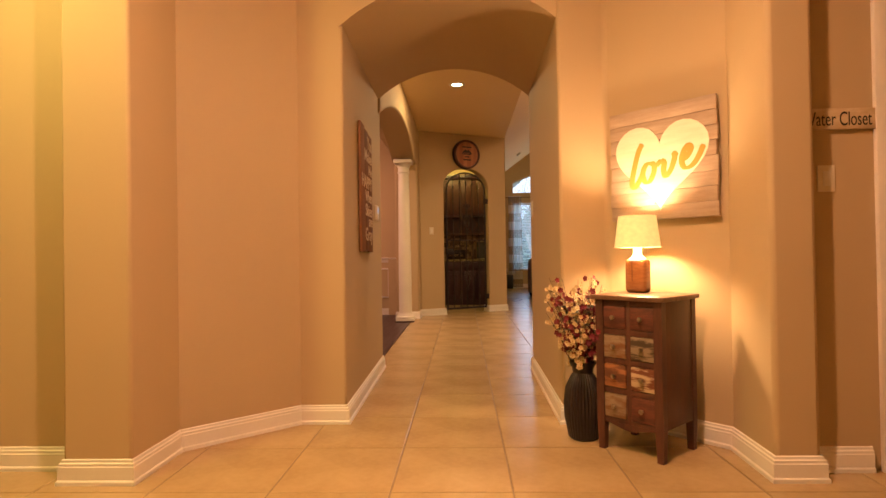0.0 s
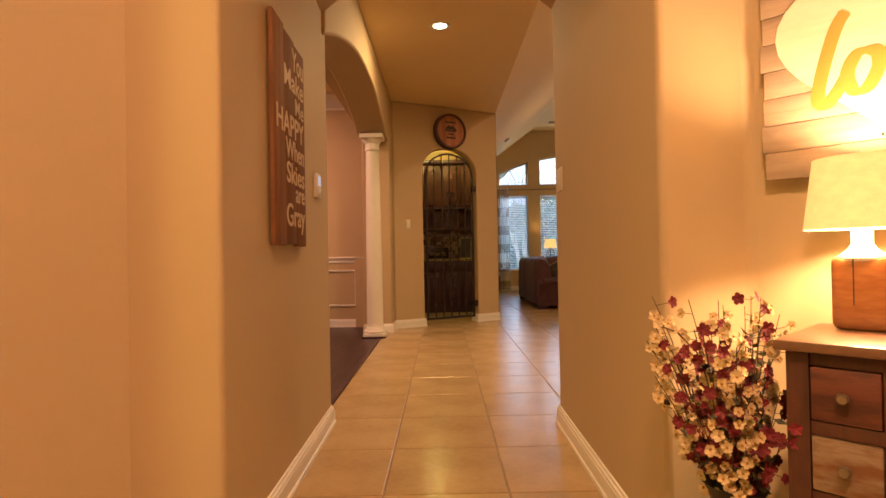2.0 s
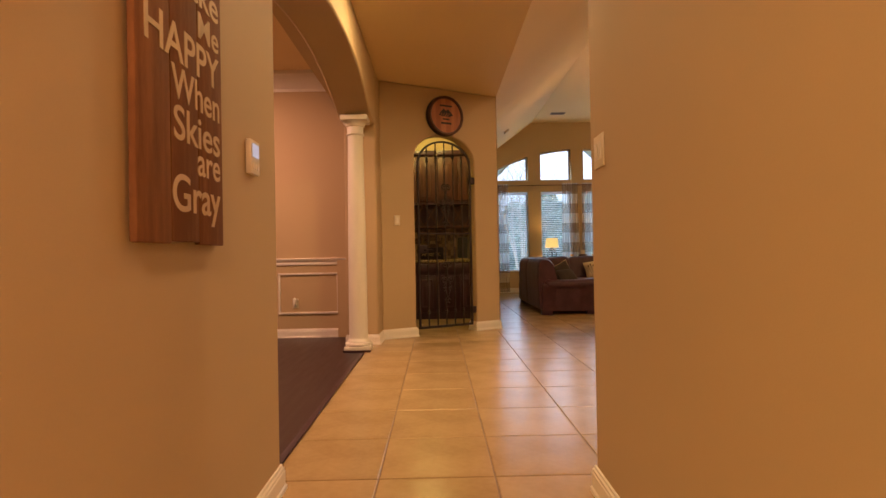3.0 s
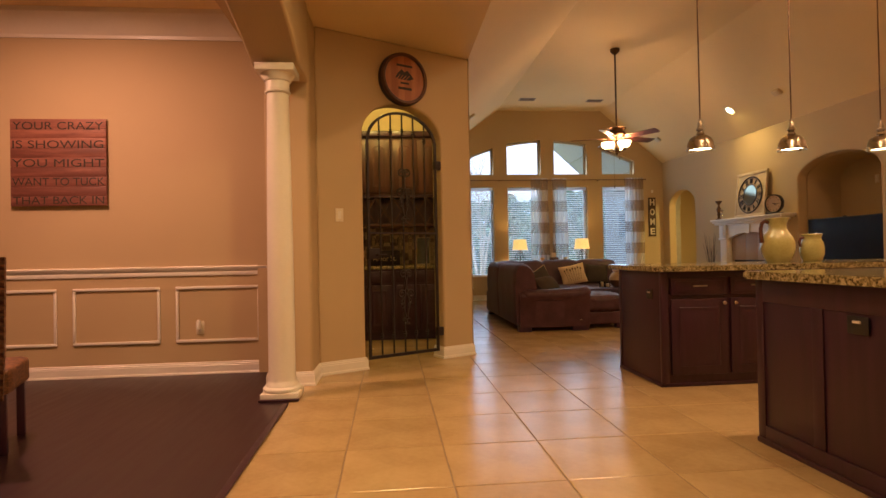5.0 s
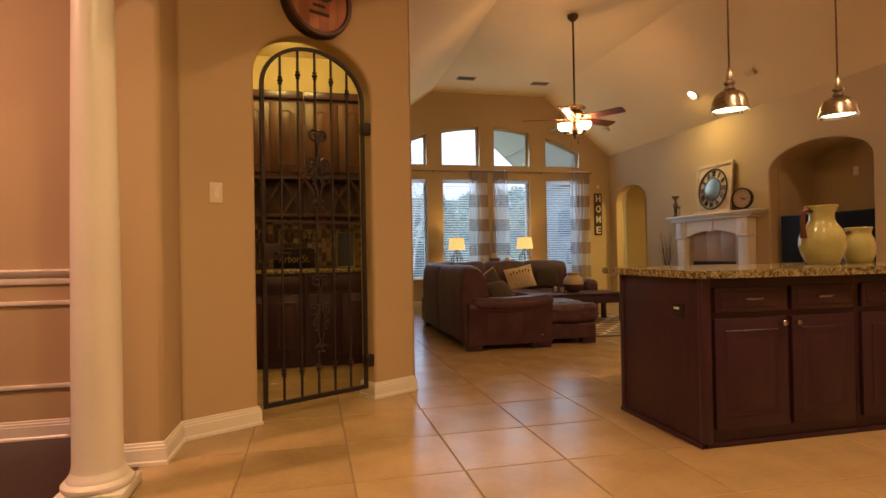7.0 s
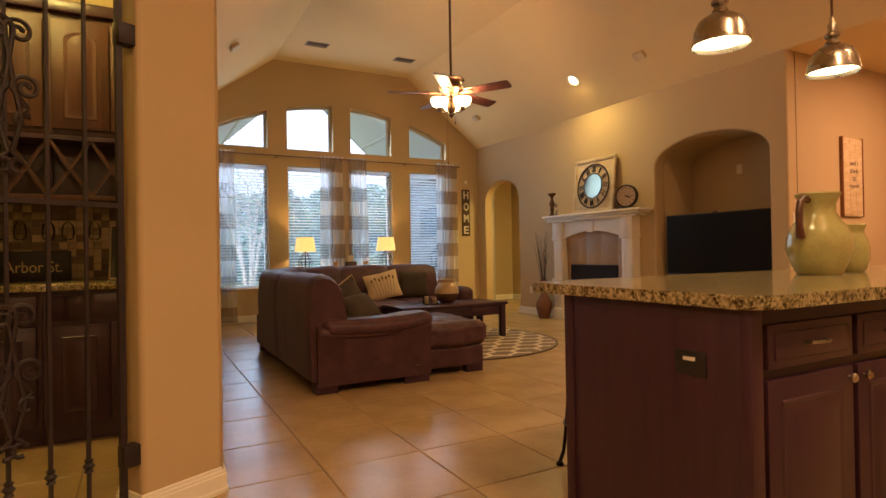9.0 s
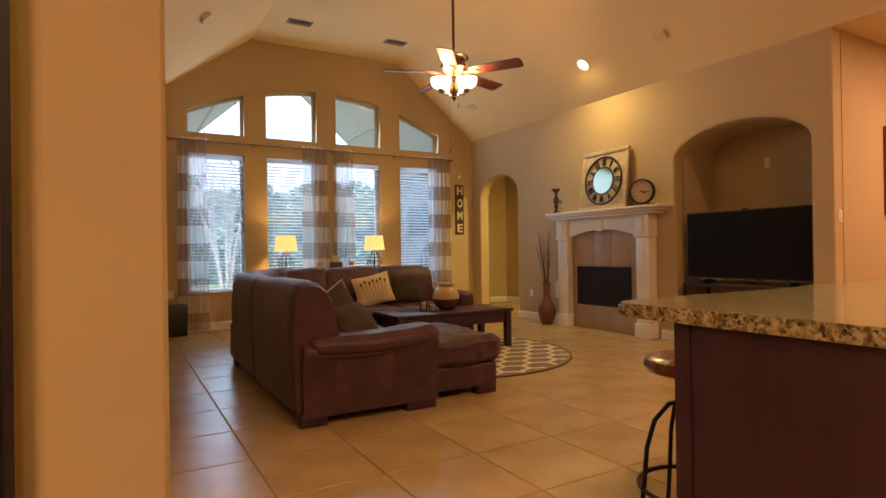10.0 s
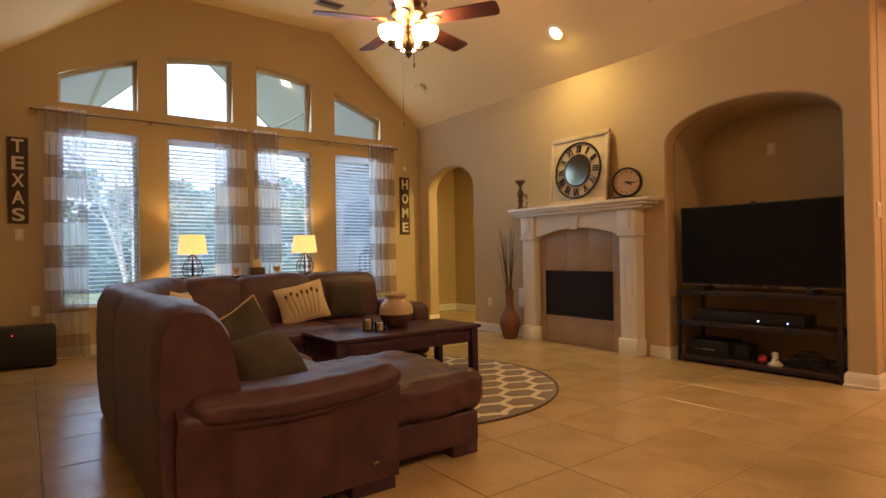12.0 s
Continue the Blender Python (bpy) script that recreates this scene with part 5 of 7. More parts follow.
def stool(x, y):
    o = thing("bar_stool", "round red-brown wooden bar stool on a black iron screw base", "stool", x, y, 0, 20, "bar stools")
    o.scale = (1, 1, 0.965)
    part("seat", lathe([(0, 0.628), (0.13, 0.628), (0.165, 0.64), (0.178, 0.66), (0.172, 0.684), (0.15, 0.695), (0.08, 0.69), (0, 0.687)], 44), M["stool_wood"], o, "turned wooden seat")
    part("screw", lathe([(0.018, 0.2)] + [(0.018 + (0.004 if k % 2 else 0), 0.21 + 0.0125 * k) for k in range(34)], 14), M["iron"], o)
    part("collar", lathe([(0.024, 0.45), (0.05, 0.455), (0.052, 0.47), (0.045, 0.5), (0.052, 0.53), (0.05, 0.545), (0.024, 0.55)], 20), M["iron"], o)
    part("seat_plate", lathe([(0.02, 0.6), (0.09, 0.615), (0.09, 0.627), (0, 0.627)], 24), M["iron"], o)
    for k in range(4):
        a = radians(45 + 90 * k)
        c, s = math.cos(a), math.sin(a)
        part("leg", tube([(r * c, r * s, z) for r, z in ((0.045, 0.53), (0.1, 0.52), (0.155, 0.46), (0.185, 0.36), (0.2, 0.2), (0.215, 0.07), (0.235, 0.012))], 0.0085, 8), M["iron"], o)
        part("foot", lathe([(0, 0.0), (0.018, 0), (0.018, 0.01), (0.01, 0.02), (0, 0.02)], 12, m=Matrix.Translation((0.235 * c, 0.235 * s, 0))), M["iron"], o)
    part("foot_ring", tube([(0.2 * math.cos(2 * math.pi * k / 32), 0.2 * math.sin(2 * math.pi * k / 32), 0.2) for k in range(32)], 0.009, 8, closed=True), M["iron"], o)
    return o


stool(2.52, 8.66)
stool(3.2, 8.66)
stool(3.98, 8.66)

# breakfast nook
o = thing("nook_picture", "whitewashed plank sign with dark script on the nook wall", "wall sign", 7.385, 9.94, 1.365)
for k in range(3):
    part("plank", box(-0.19 + 0.127 * k, -0.065 + 0.127 * k, -0.03, -0.004, 0.0, 0.85, 0.003), M["cream_sign"], o)
part("edge_frame", box(-0.21, -0.192, -0.035, 0, -0.005, 0.86, 0.003), M["plank_brown"], o)
part("edge_frame", box(0.192, 0.21, -0.035, 0, -0.005, 0.86, 0.003), M["plank_brown"], o)
for k, (body, w) in enumerate((("and i", 0.16), ("think", 0.17), ("to", 0.07), ("myself", 0.2))):
    lettering(body, w, 0.05, M["ink"], o, face_m(0.02, 0.58 - 0.085 * k, 0.0305))
switch_plate(6.335, 9.94, 1.33, 0)
# ---- living room: sectional sofa ----


def sofa():
    o = thing("sectional_sofa", "dark brown leather sectional sofa with a chaise and worn soft cushions", "sofa")
    L = M["leather"]
    # plinth frames
    part("base", rounded(1.64, 2.60, 10.74, 13.2, 0.06, 0.40, 0.03, 6, wrinkle=0.003), L, o)
    part("base", rounded(2.0, 4.16, 12.95, 13.86, 0.06, 0.36, 0.03, 6, wrinkle=0.003), L, o)
    part("chaise_base", rounded(2.585, 3.17, 10.82, 11.64, 0.06, 0.235, 0.025, 8, wrinkle=0.004, seed=3), L, o)
    part("chaise_cushion", rounded(2.54, 3.195, 10.79, 11.66, 0.235, 0.435, 0.06, 30, puff=0.022, wrinkle=0.017, seed=1, wscale=6), L, o, "sagging chaise cushion")
    # seat cushions
    part("seat_cushion", rounded(1.92, 2.60, 10.93, 11.75, 0.30, 0.45, 0.05, 22, puff=0.02, wrinkle=0.016, seed=2, wscale=5), L, o)
    part("seat_cushion", rounded(1.92, 2.66, 11.76, 13.0, 0.30, 0.45, 0.05, 12, puff=0.02, wrinkle=0.008, seed=4, wscale=5), L, o)
    for k, (a, b) in enumerate(((2.1, 2.79), (2.795, 3.46), (3.465, 4.15))):
        part("seat_cushion", rounded(a, b, 12.93, 13.66, 0.30, 0.44, 0.05, 10, puff=0.015, wrinkle=0.007, seed=5 + k, wscale=5), L, o)
    # backrests: cross-section swept along a path
    sec = [(0.0, 0.10), (-0.012, 0.30), (-0.018, 0.60), (-0.004, 0.80), (0.03, 0.872), (0.09, 0.892), (0.16, 0.882), (0.215, 0.845), (0.25, 0.77), (0.275, 0.66), (0.305, 0.52), (0.33, 0.40), (0.34, 0.10)]

    def back(path, seed, name="backrest"):
        bm = bmesh.new()
        P = []
        for (a, b), (c, d) in zip(path, path[1:]):
            n = max(int(math.hypot(c - a, d - b) / 0.06), 2)
            P += [Vector((a + (c - a) * k / n, b + (d - b) * k / n)) for k in range(n)]
        P.append(Vector(path[-1]))
        rows = []
        for k, p in enumerate(P):
            d = (P[min(k + 1, len(P) - 1)] - P[max(k - 1, 0)]).normalized()
            nrm = Vector((d.y, -d.x))
            t = k / (len(P) - 1)
            e = min(t, 1 - t) * len(P) * 0.06
            pinch = 1 - 0.5 * math.exp(-e / 0.03)
            row = []
            for i, (off, z) in enumerate(sec):
                off2 = 0.16 + (off - 0.16) * (0.86 + 0.14 * pinch)
                z2 = z - 0.03 * math.exp(-e / 0.035) if z > 0.5 else z
                q = Vector((p.x + nrm.x * off2, p.y + nrm.y * off2, z2))
                w = 0.014 * (noise.noise(q * 5 + Vector((seed, 0, 0))) + 0.6 * noise.noise(q * 14 + Vector((0, seed, 0))))
                q.z += w if z > 0.5 else 0
                q.x += nrm.x * w * 0.6
                q.y += nrm.y * w * 0.6
                row.append(bm.verts.new(q))
            rows.append(row)
        m = len(sec)
        for a, b in zip(rows, rows[1:]):
            for i in range(m - 1):
                bm.faces.new((a[i], a[i + 1], b[i + 1], b[i]))
            bm.faces.new((a[m - 1], a[0], b[0], b[m - 1]))
        bm.faces.new(rows[0])
        bm.faces.new(rows[-1][::-1])
        part(name, bm, L, o, smooth=1.0)
    back([(1.615, 10.735), (1.61, 11.9)], 1.0)
    back([(1.61, 11.905), (1.612, 12.75), (1.66, 13.05), (1.85, 13.5), (2.1, 13.82), (2.3, 13.9)], 2.0, "corner_backrest")
    back([(2.305, 13.9), (2.785, 13.9)], 3.0)
    back([(2.79, 13.9), (3.455, 13.9)], 4.0)
    back([(3.46, 13.9), (4.17, 13.9)], 5.0)
    # arms
    arm = [(-0.0, 0.06), (0.0, 0.405), (-0.02, 0.435), (-0.025, 0.48), (0.01, 0.51), (0.08, 0.525), (0.17, 0.52), (0.21, 0.49), (0.225, 0.46), (0.225, 0.39), (0.22, 0.06)]
    bm = bmesh.new()
    rows = []
    for k in range(25):
        t = k / 24
        x = 1.66 + 0.93 * t
        dip = -0.035 * math.sin(math.pi * t) + 0.02 * t
        row = []
        for off, z in arm:
            q = Vector((x, 10.705 + off, z + (dip if z > 0.42 else 0)))
            w = 0.006 * noise.noise(q * 7) + 0.005 * noise.noise(q * 30) if z > 0.5 else 0.0
            q.z += w if z > 0.45 else 0
            end = math.exp(-(1 - t) * 24 / 1.2)
            if z > 0.43:
                q.z -= 0.03 * end
            row.append(bm.verts.new(q))
        rows.append(row)
    for a, b in zip(rows, rows[1:]):
        for i in range(len(arm) - 1):
            bm.faces.new((a[i], a[i + 1], b[i + 1], b[i]))
        bm.faces.new((a[-1], a[0], b[0], b[-1]))
    bm.faces.new(rows[0])
    bm.faces.new(rows[-1][::-1])
    part("arm_panel", bm, L, o, smooth=1.0)
    bm = rounded(1.70, 2.615, 10.672, 10.965, 0.425, 0.56, 0.066, 26, puff=0.008, wrinkle=0.008, seed=14, wscale=5)
    for v in bm.verts:
        t = (v.co.x - 1.7) / 0.915
        v.co.z += -0.03 * math.sin(math.pi * t) + 0.012 * t + 0.004 * noise.noise(v.co * 16)
    part("armrest", bm, L, o, "puffy wrinkled arm pad", smooth=1.0)
    part("armrest", rounded(4.16, 4.38, 12.95, 13.95, 0.09, 0.585, 0.07, 8, puff=0.01, wrinkle=0.006, seed=8), L, o)
    for x, y, w, d in ((1.645, 10.72, 0.17, 0.12), (2.36, 10.715, 0.22, 0.10), (3.0, 10.83, 0.165, 0.10), (1.66, 13.0, 0.15, 0.12), (4.2, 13.0, 0.15, 0.12), (2.2, 13.78, 0.15, 0.1)):
        part("foot", box(x, x + w, y, y + d, 0.0, 0.084, 0.006), M["wood_dark"], o, "dark wooden foot block")
    part("badge", box(2.455, 2.485, 10.6985, 10.703, 0.135, 0.148, 0.002), M["steel"], o, "small metal badge")


sofa()

M["pillow_dark"] = mat("dark_grey_pillow_cloth", (0.055, 0.040, 0.030), (0.035, 0.025, 0.020), 0.9, 8, 200, 0.3)
M["pillow_cream"] = mat("cream_pillow_cloth", (0.62, 0.50, 0.33), (0.54, 0.42, 0.26), 0.9, 8, 200, 0.3)
M["piping"] = mat("tan_piping", (0.42, 0.31, 0.18), None, 0.8, 30, 120)


def cushion(x, y, z, rx, ry, rz, w, h, t, material, label, seed=0, piping=None):
    o = new("throw_pillow")
    o.matrix_world = pose(x, y, z, rx, ry, rz)
    tagged(o, label, "pillow")
    part("cover", pillow(w, h, t, 12, seed), material, o)
    if piping:
        pts = []
        for k in range(48):
            s = k / 12
            i, f = int(s), s - int(s)
            u, v = [(-1 + 2 * f, -1), (1, -1 + 2 * f), (1 - 2 * f, 1), (-1, 1 - 2 * f)][i]
            pin = 1 - 0.07 * (1 - abs(u * v)) * max(abs(u), abs(v)) ** 3
            pts.append((u * w / 2 * pin, 0, v * h / 2 * pin))
        part("piping", tube(pts, 0.006, 6, closed=True), piping, o)
    return o


cushion(2.17, 11.50, 0.605, -18, -20, 34, 0.40, 0.40, 0.15, M["pillow_dark"], "dark grey square pillow with tan piping on the sofa", 1, M["piping"])
cushion(2.13, 11.13, 0.545, -38, -4, 30, 0.44, 0.36, 0.22, M["pillow_dark"], "plump dark grey pillow leaning on the sofa back", 2)
cushion(2.12, 12.75, 0.65, -10, 5, 60, 0.38, 0.36, 0.13, M["pillow_cream"], "cream pillow in the sofa corner", 3)
o = cushion(3.29, 13.47, 0.625, -14, -11, 0, 0.47, 0.36, 0.14, M["pillow_cream"], "cream pillow with printed dark seed pods", 4)
M["print"] = mat("brown_print", (0.10, 0.065, 0.035), (0.06, 0.04, 0.02), 0.9, 20, 120)
for k in range(7):
    x = -0.155 + 0.05 * k
    zt = (0.065, 0.085, 0.06, 0.08, 0.07, 0.085, 0.06)[k]

    def yy(x, z):
        u, v = x / 0.235, z / 0.18
        return -0.07 * max((1 - u * u) * (1 - v * v), 0) ** 0.45 - 0.006
    part("stem_print", tube([(x * (0.75 + 0.25 * t), yy(x, -0.12 + (zt + 0.12) * t), -0.12 + (zt + 0.12) * t) for t in (0, 0.25, 0.5, 0.75, 1)], 0.0022, 5), M["print"], o)
    bm = lathe([(0, -0.022), (0.008, -0.015), (0.013, 0.0), (0.009, 0.016), (0, 0.024)], 10)
    moved(bm, Matrix.Translation((x, yy(x, zt) + 0.001, zt + 0.015)) @ Matrix.Diagonal((1, 0.25, 1, 1)))
    part("pod_print", bm, M["print"], o)
cushion(3.74, 13.50, 0.62, -14, 5, 3, 0.44, 0.36, 0.15, M["pillow_dark"], "dark grey pillow on the sofa", 6)

# round trellis rug
M["rug"] = mat("grey_brown_rug_pile", (0.24, 0.185, 0.145), (0.18, 0.135, 0.105), 0.95, 6, 160, 0.5)
M["rug_line"] = mat("cream_rug_pile", (0.70, 0.61, 0.46), (0.60, 0.51, 0.37), 0.95, 10, 160, 0.5)
RC, RR = (3.72, 12.35), 1.18
o = thing("round_rug", "round grey-brown rug with a cream trellis pattern", "rug", RC[0], RC[1], 0)
part("rug_field", lathe([(0, 0.012), (RR - 0.02, 0.012), (RR, 0.006), (RR, 0.0005), (0, 0.0005)], 72), M["rug"], o)
part("binding", tube([(RR * math.cos(2 * math.pi * k / 72), RR * math.sin(2 * math.pi * k / 72), 0.007) for k in range(72)], 0.007, 6, closed=True), M["print"], o)
bm = bmesh.new()


def ribbon(pts, w, z):
    vs = []
    for k, p in enumerate(pts):
        d = Vector(pts[min(k + 1, len(pts) - 1)]) - Vector(pts[max(k - 1, 0)])
        n = Vector((-d.y, d.x)).normalized() * w / 2
        vs.append((bm.verts.new((p[0] + n.x, p[1] + n.y, z)), bm.verts.new((p[0] - n.x, p[1] - n.y, z))))
    for a, b in zip(vs, vs[1:]):
        if all(math.hypot(v.co.x, v.co.y) < RR - 0.02 for v in (*a, *b)):
            bm.faces.new((a[0], b[0], b[1], a[1]))


CW, CH = 0.30, 0.36
for i in range(-5, 6):
    for s in (-1, 1):
        pts = []
        for k in range(280):
            y = -1.4 + 2.8 * k / 279
            ph = 2 * math.pi * y / CH
            x = CW * i + s * (CW / 4 + CW / 4 * math.tanh(2.2 * math.sin(ph)) / 0.976)
            pts.append((x, y))
        ribbon(pts, 0.046, 0.0155 + 0.0025 * (s > 0))
for v in [v for v in bm.verts if not v.link_faces]:
    bm.verts.remove(v)
part("trellis", bm, M["rug_line"], o, "cream trellis lines", smooth=0)

# coffee table
o = thing("coffee_table", "dark brown wooden coffee table with a panelled apron", "coffee table", 3.75, 12.61, 0)
part("tabletop", box(-0.70, 0.70, -0.31, 0.31, 0.405, 0.435, 0.006), M["wood_dark"], o)
for sx in (-1, 1):
    for sy in (-1, 1):
        x, y = sx * 0.645, sy * 0.26
        part("leg", box(x - 0.032, x + 0.032, y - 0.032, y + 0.032, 0.0165, 0.404, 0.004), M["wood_dark"], o)
for sy in (-1, 1):
    ap = part("apron", box(-0.612, 0.612, sy * 0.262 - 0.012, sy * 0.262 + 0.012, 0.285, 0.404, 0.003), M["wood_dark"], o)
    for k in range(3):
        x0 = -0.58 + k * 0.395
        d = part("drawer", box(x0, x0 + 0.37, sy * 0.276 - 0.004, sy * 0.276 + 0.004, 0.30, 0.39, 0.003), M["wood_dark"], ap)
for sx in (-1, 1):
    part("apron", box(sx * 0.648 - 0.012, sx * 0.648 + 0.012, -0.228, 0.228, 0.285, 0.404, 0.003), M["wood_dark"], o)
M["pot_cream"] = mat("cream_crackle_glaze", (0.55, 0.44, 0.27), (0.42, 0.30, 0.16), 0.3, 6, 50, 0.1)
M["pot_brown"] = mat("brown_unglazed_clay", (0.13, 0.06, 0.035), (0.08, 0.035, 0.02), 0.6, 8, 60, 0.2)
o = thing("clay_pot", "round two-tone clay pot, cream above and brown below", "pot", 3.80, 12.66, 0.435)
low = [(0, 0), (0.07, 0), (0.085, 0.008), (0.12, 0.045), (0.14, 0.085), (0.147, 0.115)]
part("lower_body", lathe(low, 36), M["pot_brown"], o, "brown clay lower half")
part("upper_body", lathe([(0.147, 0.115), (0.145, 0.155), (0.128, 0.2), (0.095, 0.235), (0.08, 0.245), (0.085, 0.262), (0.098, 0.272), (0.098, 0.285), (0.085, 0.287), (0.07, 0.25), (0, 0.24)], 36), M["pot_cream"], o, "cream glazed upper half")
part("handle", tube([(0.13, 0.05, 0.19), (0.165, 0.06, 0.17), (0.16, 0.06, 0.13), (0.135, 0.05, 0.11)], 0.012, 8), M["pot_brown"], o)
M["wax"] = mat("ivory_wax", (0.72, 0.6, 0.4), None, 0.5, 20, 80)
for x, y, h, g in ((3.50, 12.62, 0.10, "glass jar candle on the coffee table"), (3.56, 12.53, 0.075, "short glass candle on the coffee table")):
    o = thing("jar_candle", g, "candle", x, y, 0.435)
    part("jar", lathe([(0, 0.001), (0.038, 0.001), (0.041, 0.006), (0.041, h), (0.038, h), (0.038, 0.008), (0, 0.008)], 20), M["clear"], o, "clear glass jar")
    part("wax", lathe([(0, 0.01), (0.036, 0.01), (0.036, h * 0.9), (0, h * 0.9)], 20), M["wax"], o)

# console behind the sofa with two lamps
o = thing("console_table", "narrow dark wooden console table under the windows", "console table", 3.52, 15.55, 0)
part("tabletop", box(-1.1, 1.1, -0.16, 0.16, 0.80, 0.835, 0.005), M["wood_dark"], o)
part("apron", box(-1.04, 1.04, -0.13, 0.13, 0.72, 0.80, 0.003), M["wood_dark"], o)
for sx in (-1, 1):
    for sy in (-1, 1):
        part("leg", box(sx * 1.05 - 0.025, sx * 1.05 + 0.025, sy * 0.12 - 0.025, sy * 0.12 + 0.025, 0.0, 0.72, 0.003), M["wood_dark"], o)
M["shade2"] = shade_material("lit_ivory_shade", (0.78, 0.64, 0.36), 0.55)
for x in (2.815, 4.2):
    o = thing("wire_lamp", "lamp with a black wire cage base and lit ivory shade", "table lamp", x, 15.57, 0.835, group="console lamps")
    for k in range(10):
        a = 2 * math.pi * k / 10
        part("wire", tube([(r * math.cos(a), r * math.sin(a), z) for r, z in ((0.085, 0.006), (0.112, 0.05), (0.115, 0.09), (0.095, 0.15), (0.06, 0.21), (0.035, 0.24), (0.02, 0.26))], 0.0035, 5), M["iron"], o)
    for r, z in ((0.086, 0.006), (0.115, 0.085), (0.096, 0.15), (0.062, 0.206)):
        part("hoop", tube([(r * math.cos(2 * math.pi * k / 24), r * math.sin(2 * math.pi * k / 24), z) for k in range(24)], 0.0035, 5, closed=True), M["iron"], o)
    part("stem", lathe([(0.009, 0.004), (0.009, 0.3), (0.014, 0.3), (0.014, 0.34), (0, 0.34)], 12), M["iron"], o)
    part("shade", lathe([(0.165, 0.265), (0.135, 0.49), (0.133, 0.49), (0.163, 0.265), (0.165, 0.265)], 36), M["shade2"], o, "ivory shade lit from inside")
M["amber_glow"] = mat("amber_candle_cup", (0.65, 0.36, 0.09), (0.5, 0.25, 0.05), 0.4, 15, 60)
for x in (3.29, 3.80):
    o = thing("candle_cup", "small golden footed candle cup on the console", "candle holder", x, 15.5, 0.835)
    part("cup", lathe([(0, 0), (0.035, 0), (0.012, 0.015), (0.012, 0.035), (0.04, 0.05), (0.048, 0.09), (0.044, 0.09), (0.036, 0.055), (0, 0.05)], 20), M["amber_glow"], o)
o = thing("wooden_block", "small brown wooden box with a cream card on the console", "box", 3.55, 15.52, 0.835)
part("block", box(-0.09, 0.09, -0.05, 0.05, 0.0, 0.09, 0.006), M["pot_brown"], o)
part("card", box(-0.05, 0.05, -0.01, 0.004, 0.091, 0.19, 0.002), M["wax"], o, "cream card")

# signs, speaker, small wall things
M["letter_white"] = mat("white_letter", (0.72, 0.66, 0.54), (0.6, 0.53, 0.42), 0.6, 12, 60)
M["sign_dark"] = mat("dark_sign_board", (0.07, 0.035, 0.022), (0.04, 0.02, 0.014), 0.6, 8, 50, 0.1, stretch=(5, 1, 0.7))
for body, x, z0, z1, w in (("TEXAS", 1.185, 1.45, 2.35, 0.175), ("HOME", 5.965, 1.36, 2.24, 0.17)):
    o = thing("letter_sign", "tall dark board with white block letters spelling " + body, "wall sign", x, WY, z0)
    part("board", box(-w / 2, w / 2, -0.022, 0, 0, z1 - z0, 0.004), M["sign_dark"], o)
    n = len(body)
    for k, c in enumerate(body):
        lettering(c, 0.105, 0.135 if n > 4 else 0.145, M["letter_white"], o, face_m(0, (z1 - z0) * (1 - (k + 0.5) / n), 0.0225), "letter", extrude=0.01, bold=0.02)
o = thing("subwoofer", "black box subwoofer with a red indicator on the floor", "speaker", 1.24, 15.55, 0)
part("cabinet", box(-0.24, 0.24, -0.17, 0.2, 0.015, 0.40, 0.008), M["black"], o)
part("grille", box(-0.22, 0.22, -0.178, -0.171, 0.03, 0.385, 0.004), M["black"], o)
for sx in (-1, 1):
    part("foot", box(sx * 0.2 - 0.02, sx * 0.2 + 0.02, -0.14, 0.17, 0.0, 0.0149), M["black"], o)
M["red_led"] = mat("red_indicator", (1, 0.1, 0.05), rough=0.4, emit=(1.0, 0.08, 0.03, 0.8))
part("led", box(-0.12, -0.105, -0.181, -0.1785, 0.33, 0.34), M["red_led"], o)
outlet(1.32, WY, 0.52, 0)
outlet(WX, 14.21, 0.40, -90)
switch_plate(1.19, WY, 1.33, 0)
switch_plate(0.83, 14.6, 1.48, 90)
switch_plate(5.98, WY, 2.38, 0, 0.05, 0.05, 1, "small ivory wall sensor")

# ---- fireplace ----
M["surround"] = mat("beige_stone_surround", (0.42, 0.30, 0.19), (0.34, 0.235, 0.145), 0.45, 3, 40, 0.1, rand=0.15)
M["firebox_black"] = mat("matte_black_firebox", (0.012, 0.010, 0.009), None, 0.9, 6, 40)
f = thing("fireplace", "white painted wooden mantel round a beige tiled fireplace", "fireplace")
FX = 6.10
T_ = M["trim"]
part("shelf", box(5.985, 6.238, 11.63, 13.57, 1.54, 1.575, 0.006), T_, f)
part("shelf_moulding", box(6.01, 6.238, 11.67, 13.55, 1.51, 1.5395, 0.012), T_, f)
part("shelf_moulding", box(6.04, 6.238, 11.74, 13.53, 1.475, 1.5095, 0.012), T_, f)
frieze = [(12.06, 1.474), (12.06, 1.22)] + arc(12.06, 13.24, 1.22, 0.10, 16)[1:-1] + [(13.24, 1.22), (13.24, 1.474)]
part("frieze", prism(frieze, (6.12, 0, 0), (0, 1, 0), (1, 0, 0), 0.118), T_, f)
part("keystone", prism([(12.60, 1.30), (12.70, 1.30), (12.72, 1.45), (12.58, 1.45)], (6.10, 0, 0), (0, 1, 0), (1, 0, 0), 0.02), T_, f)
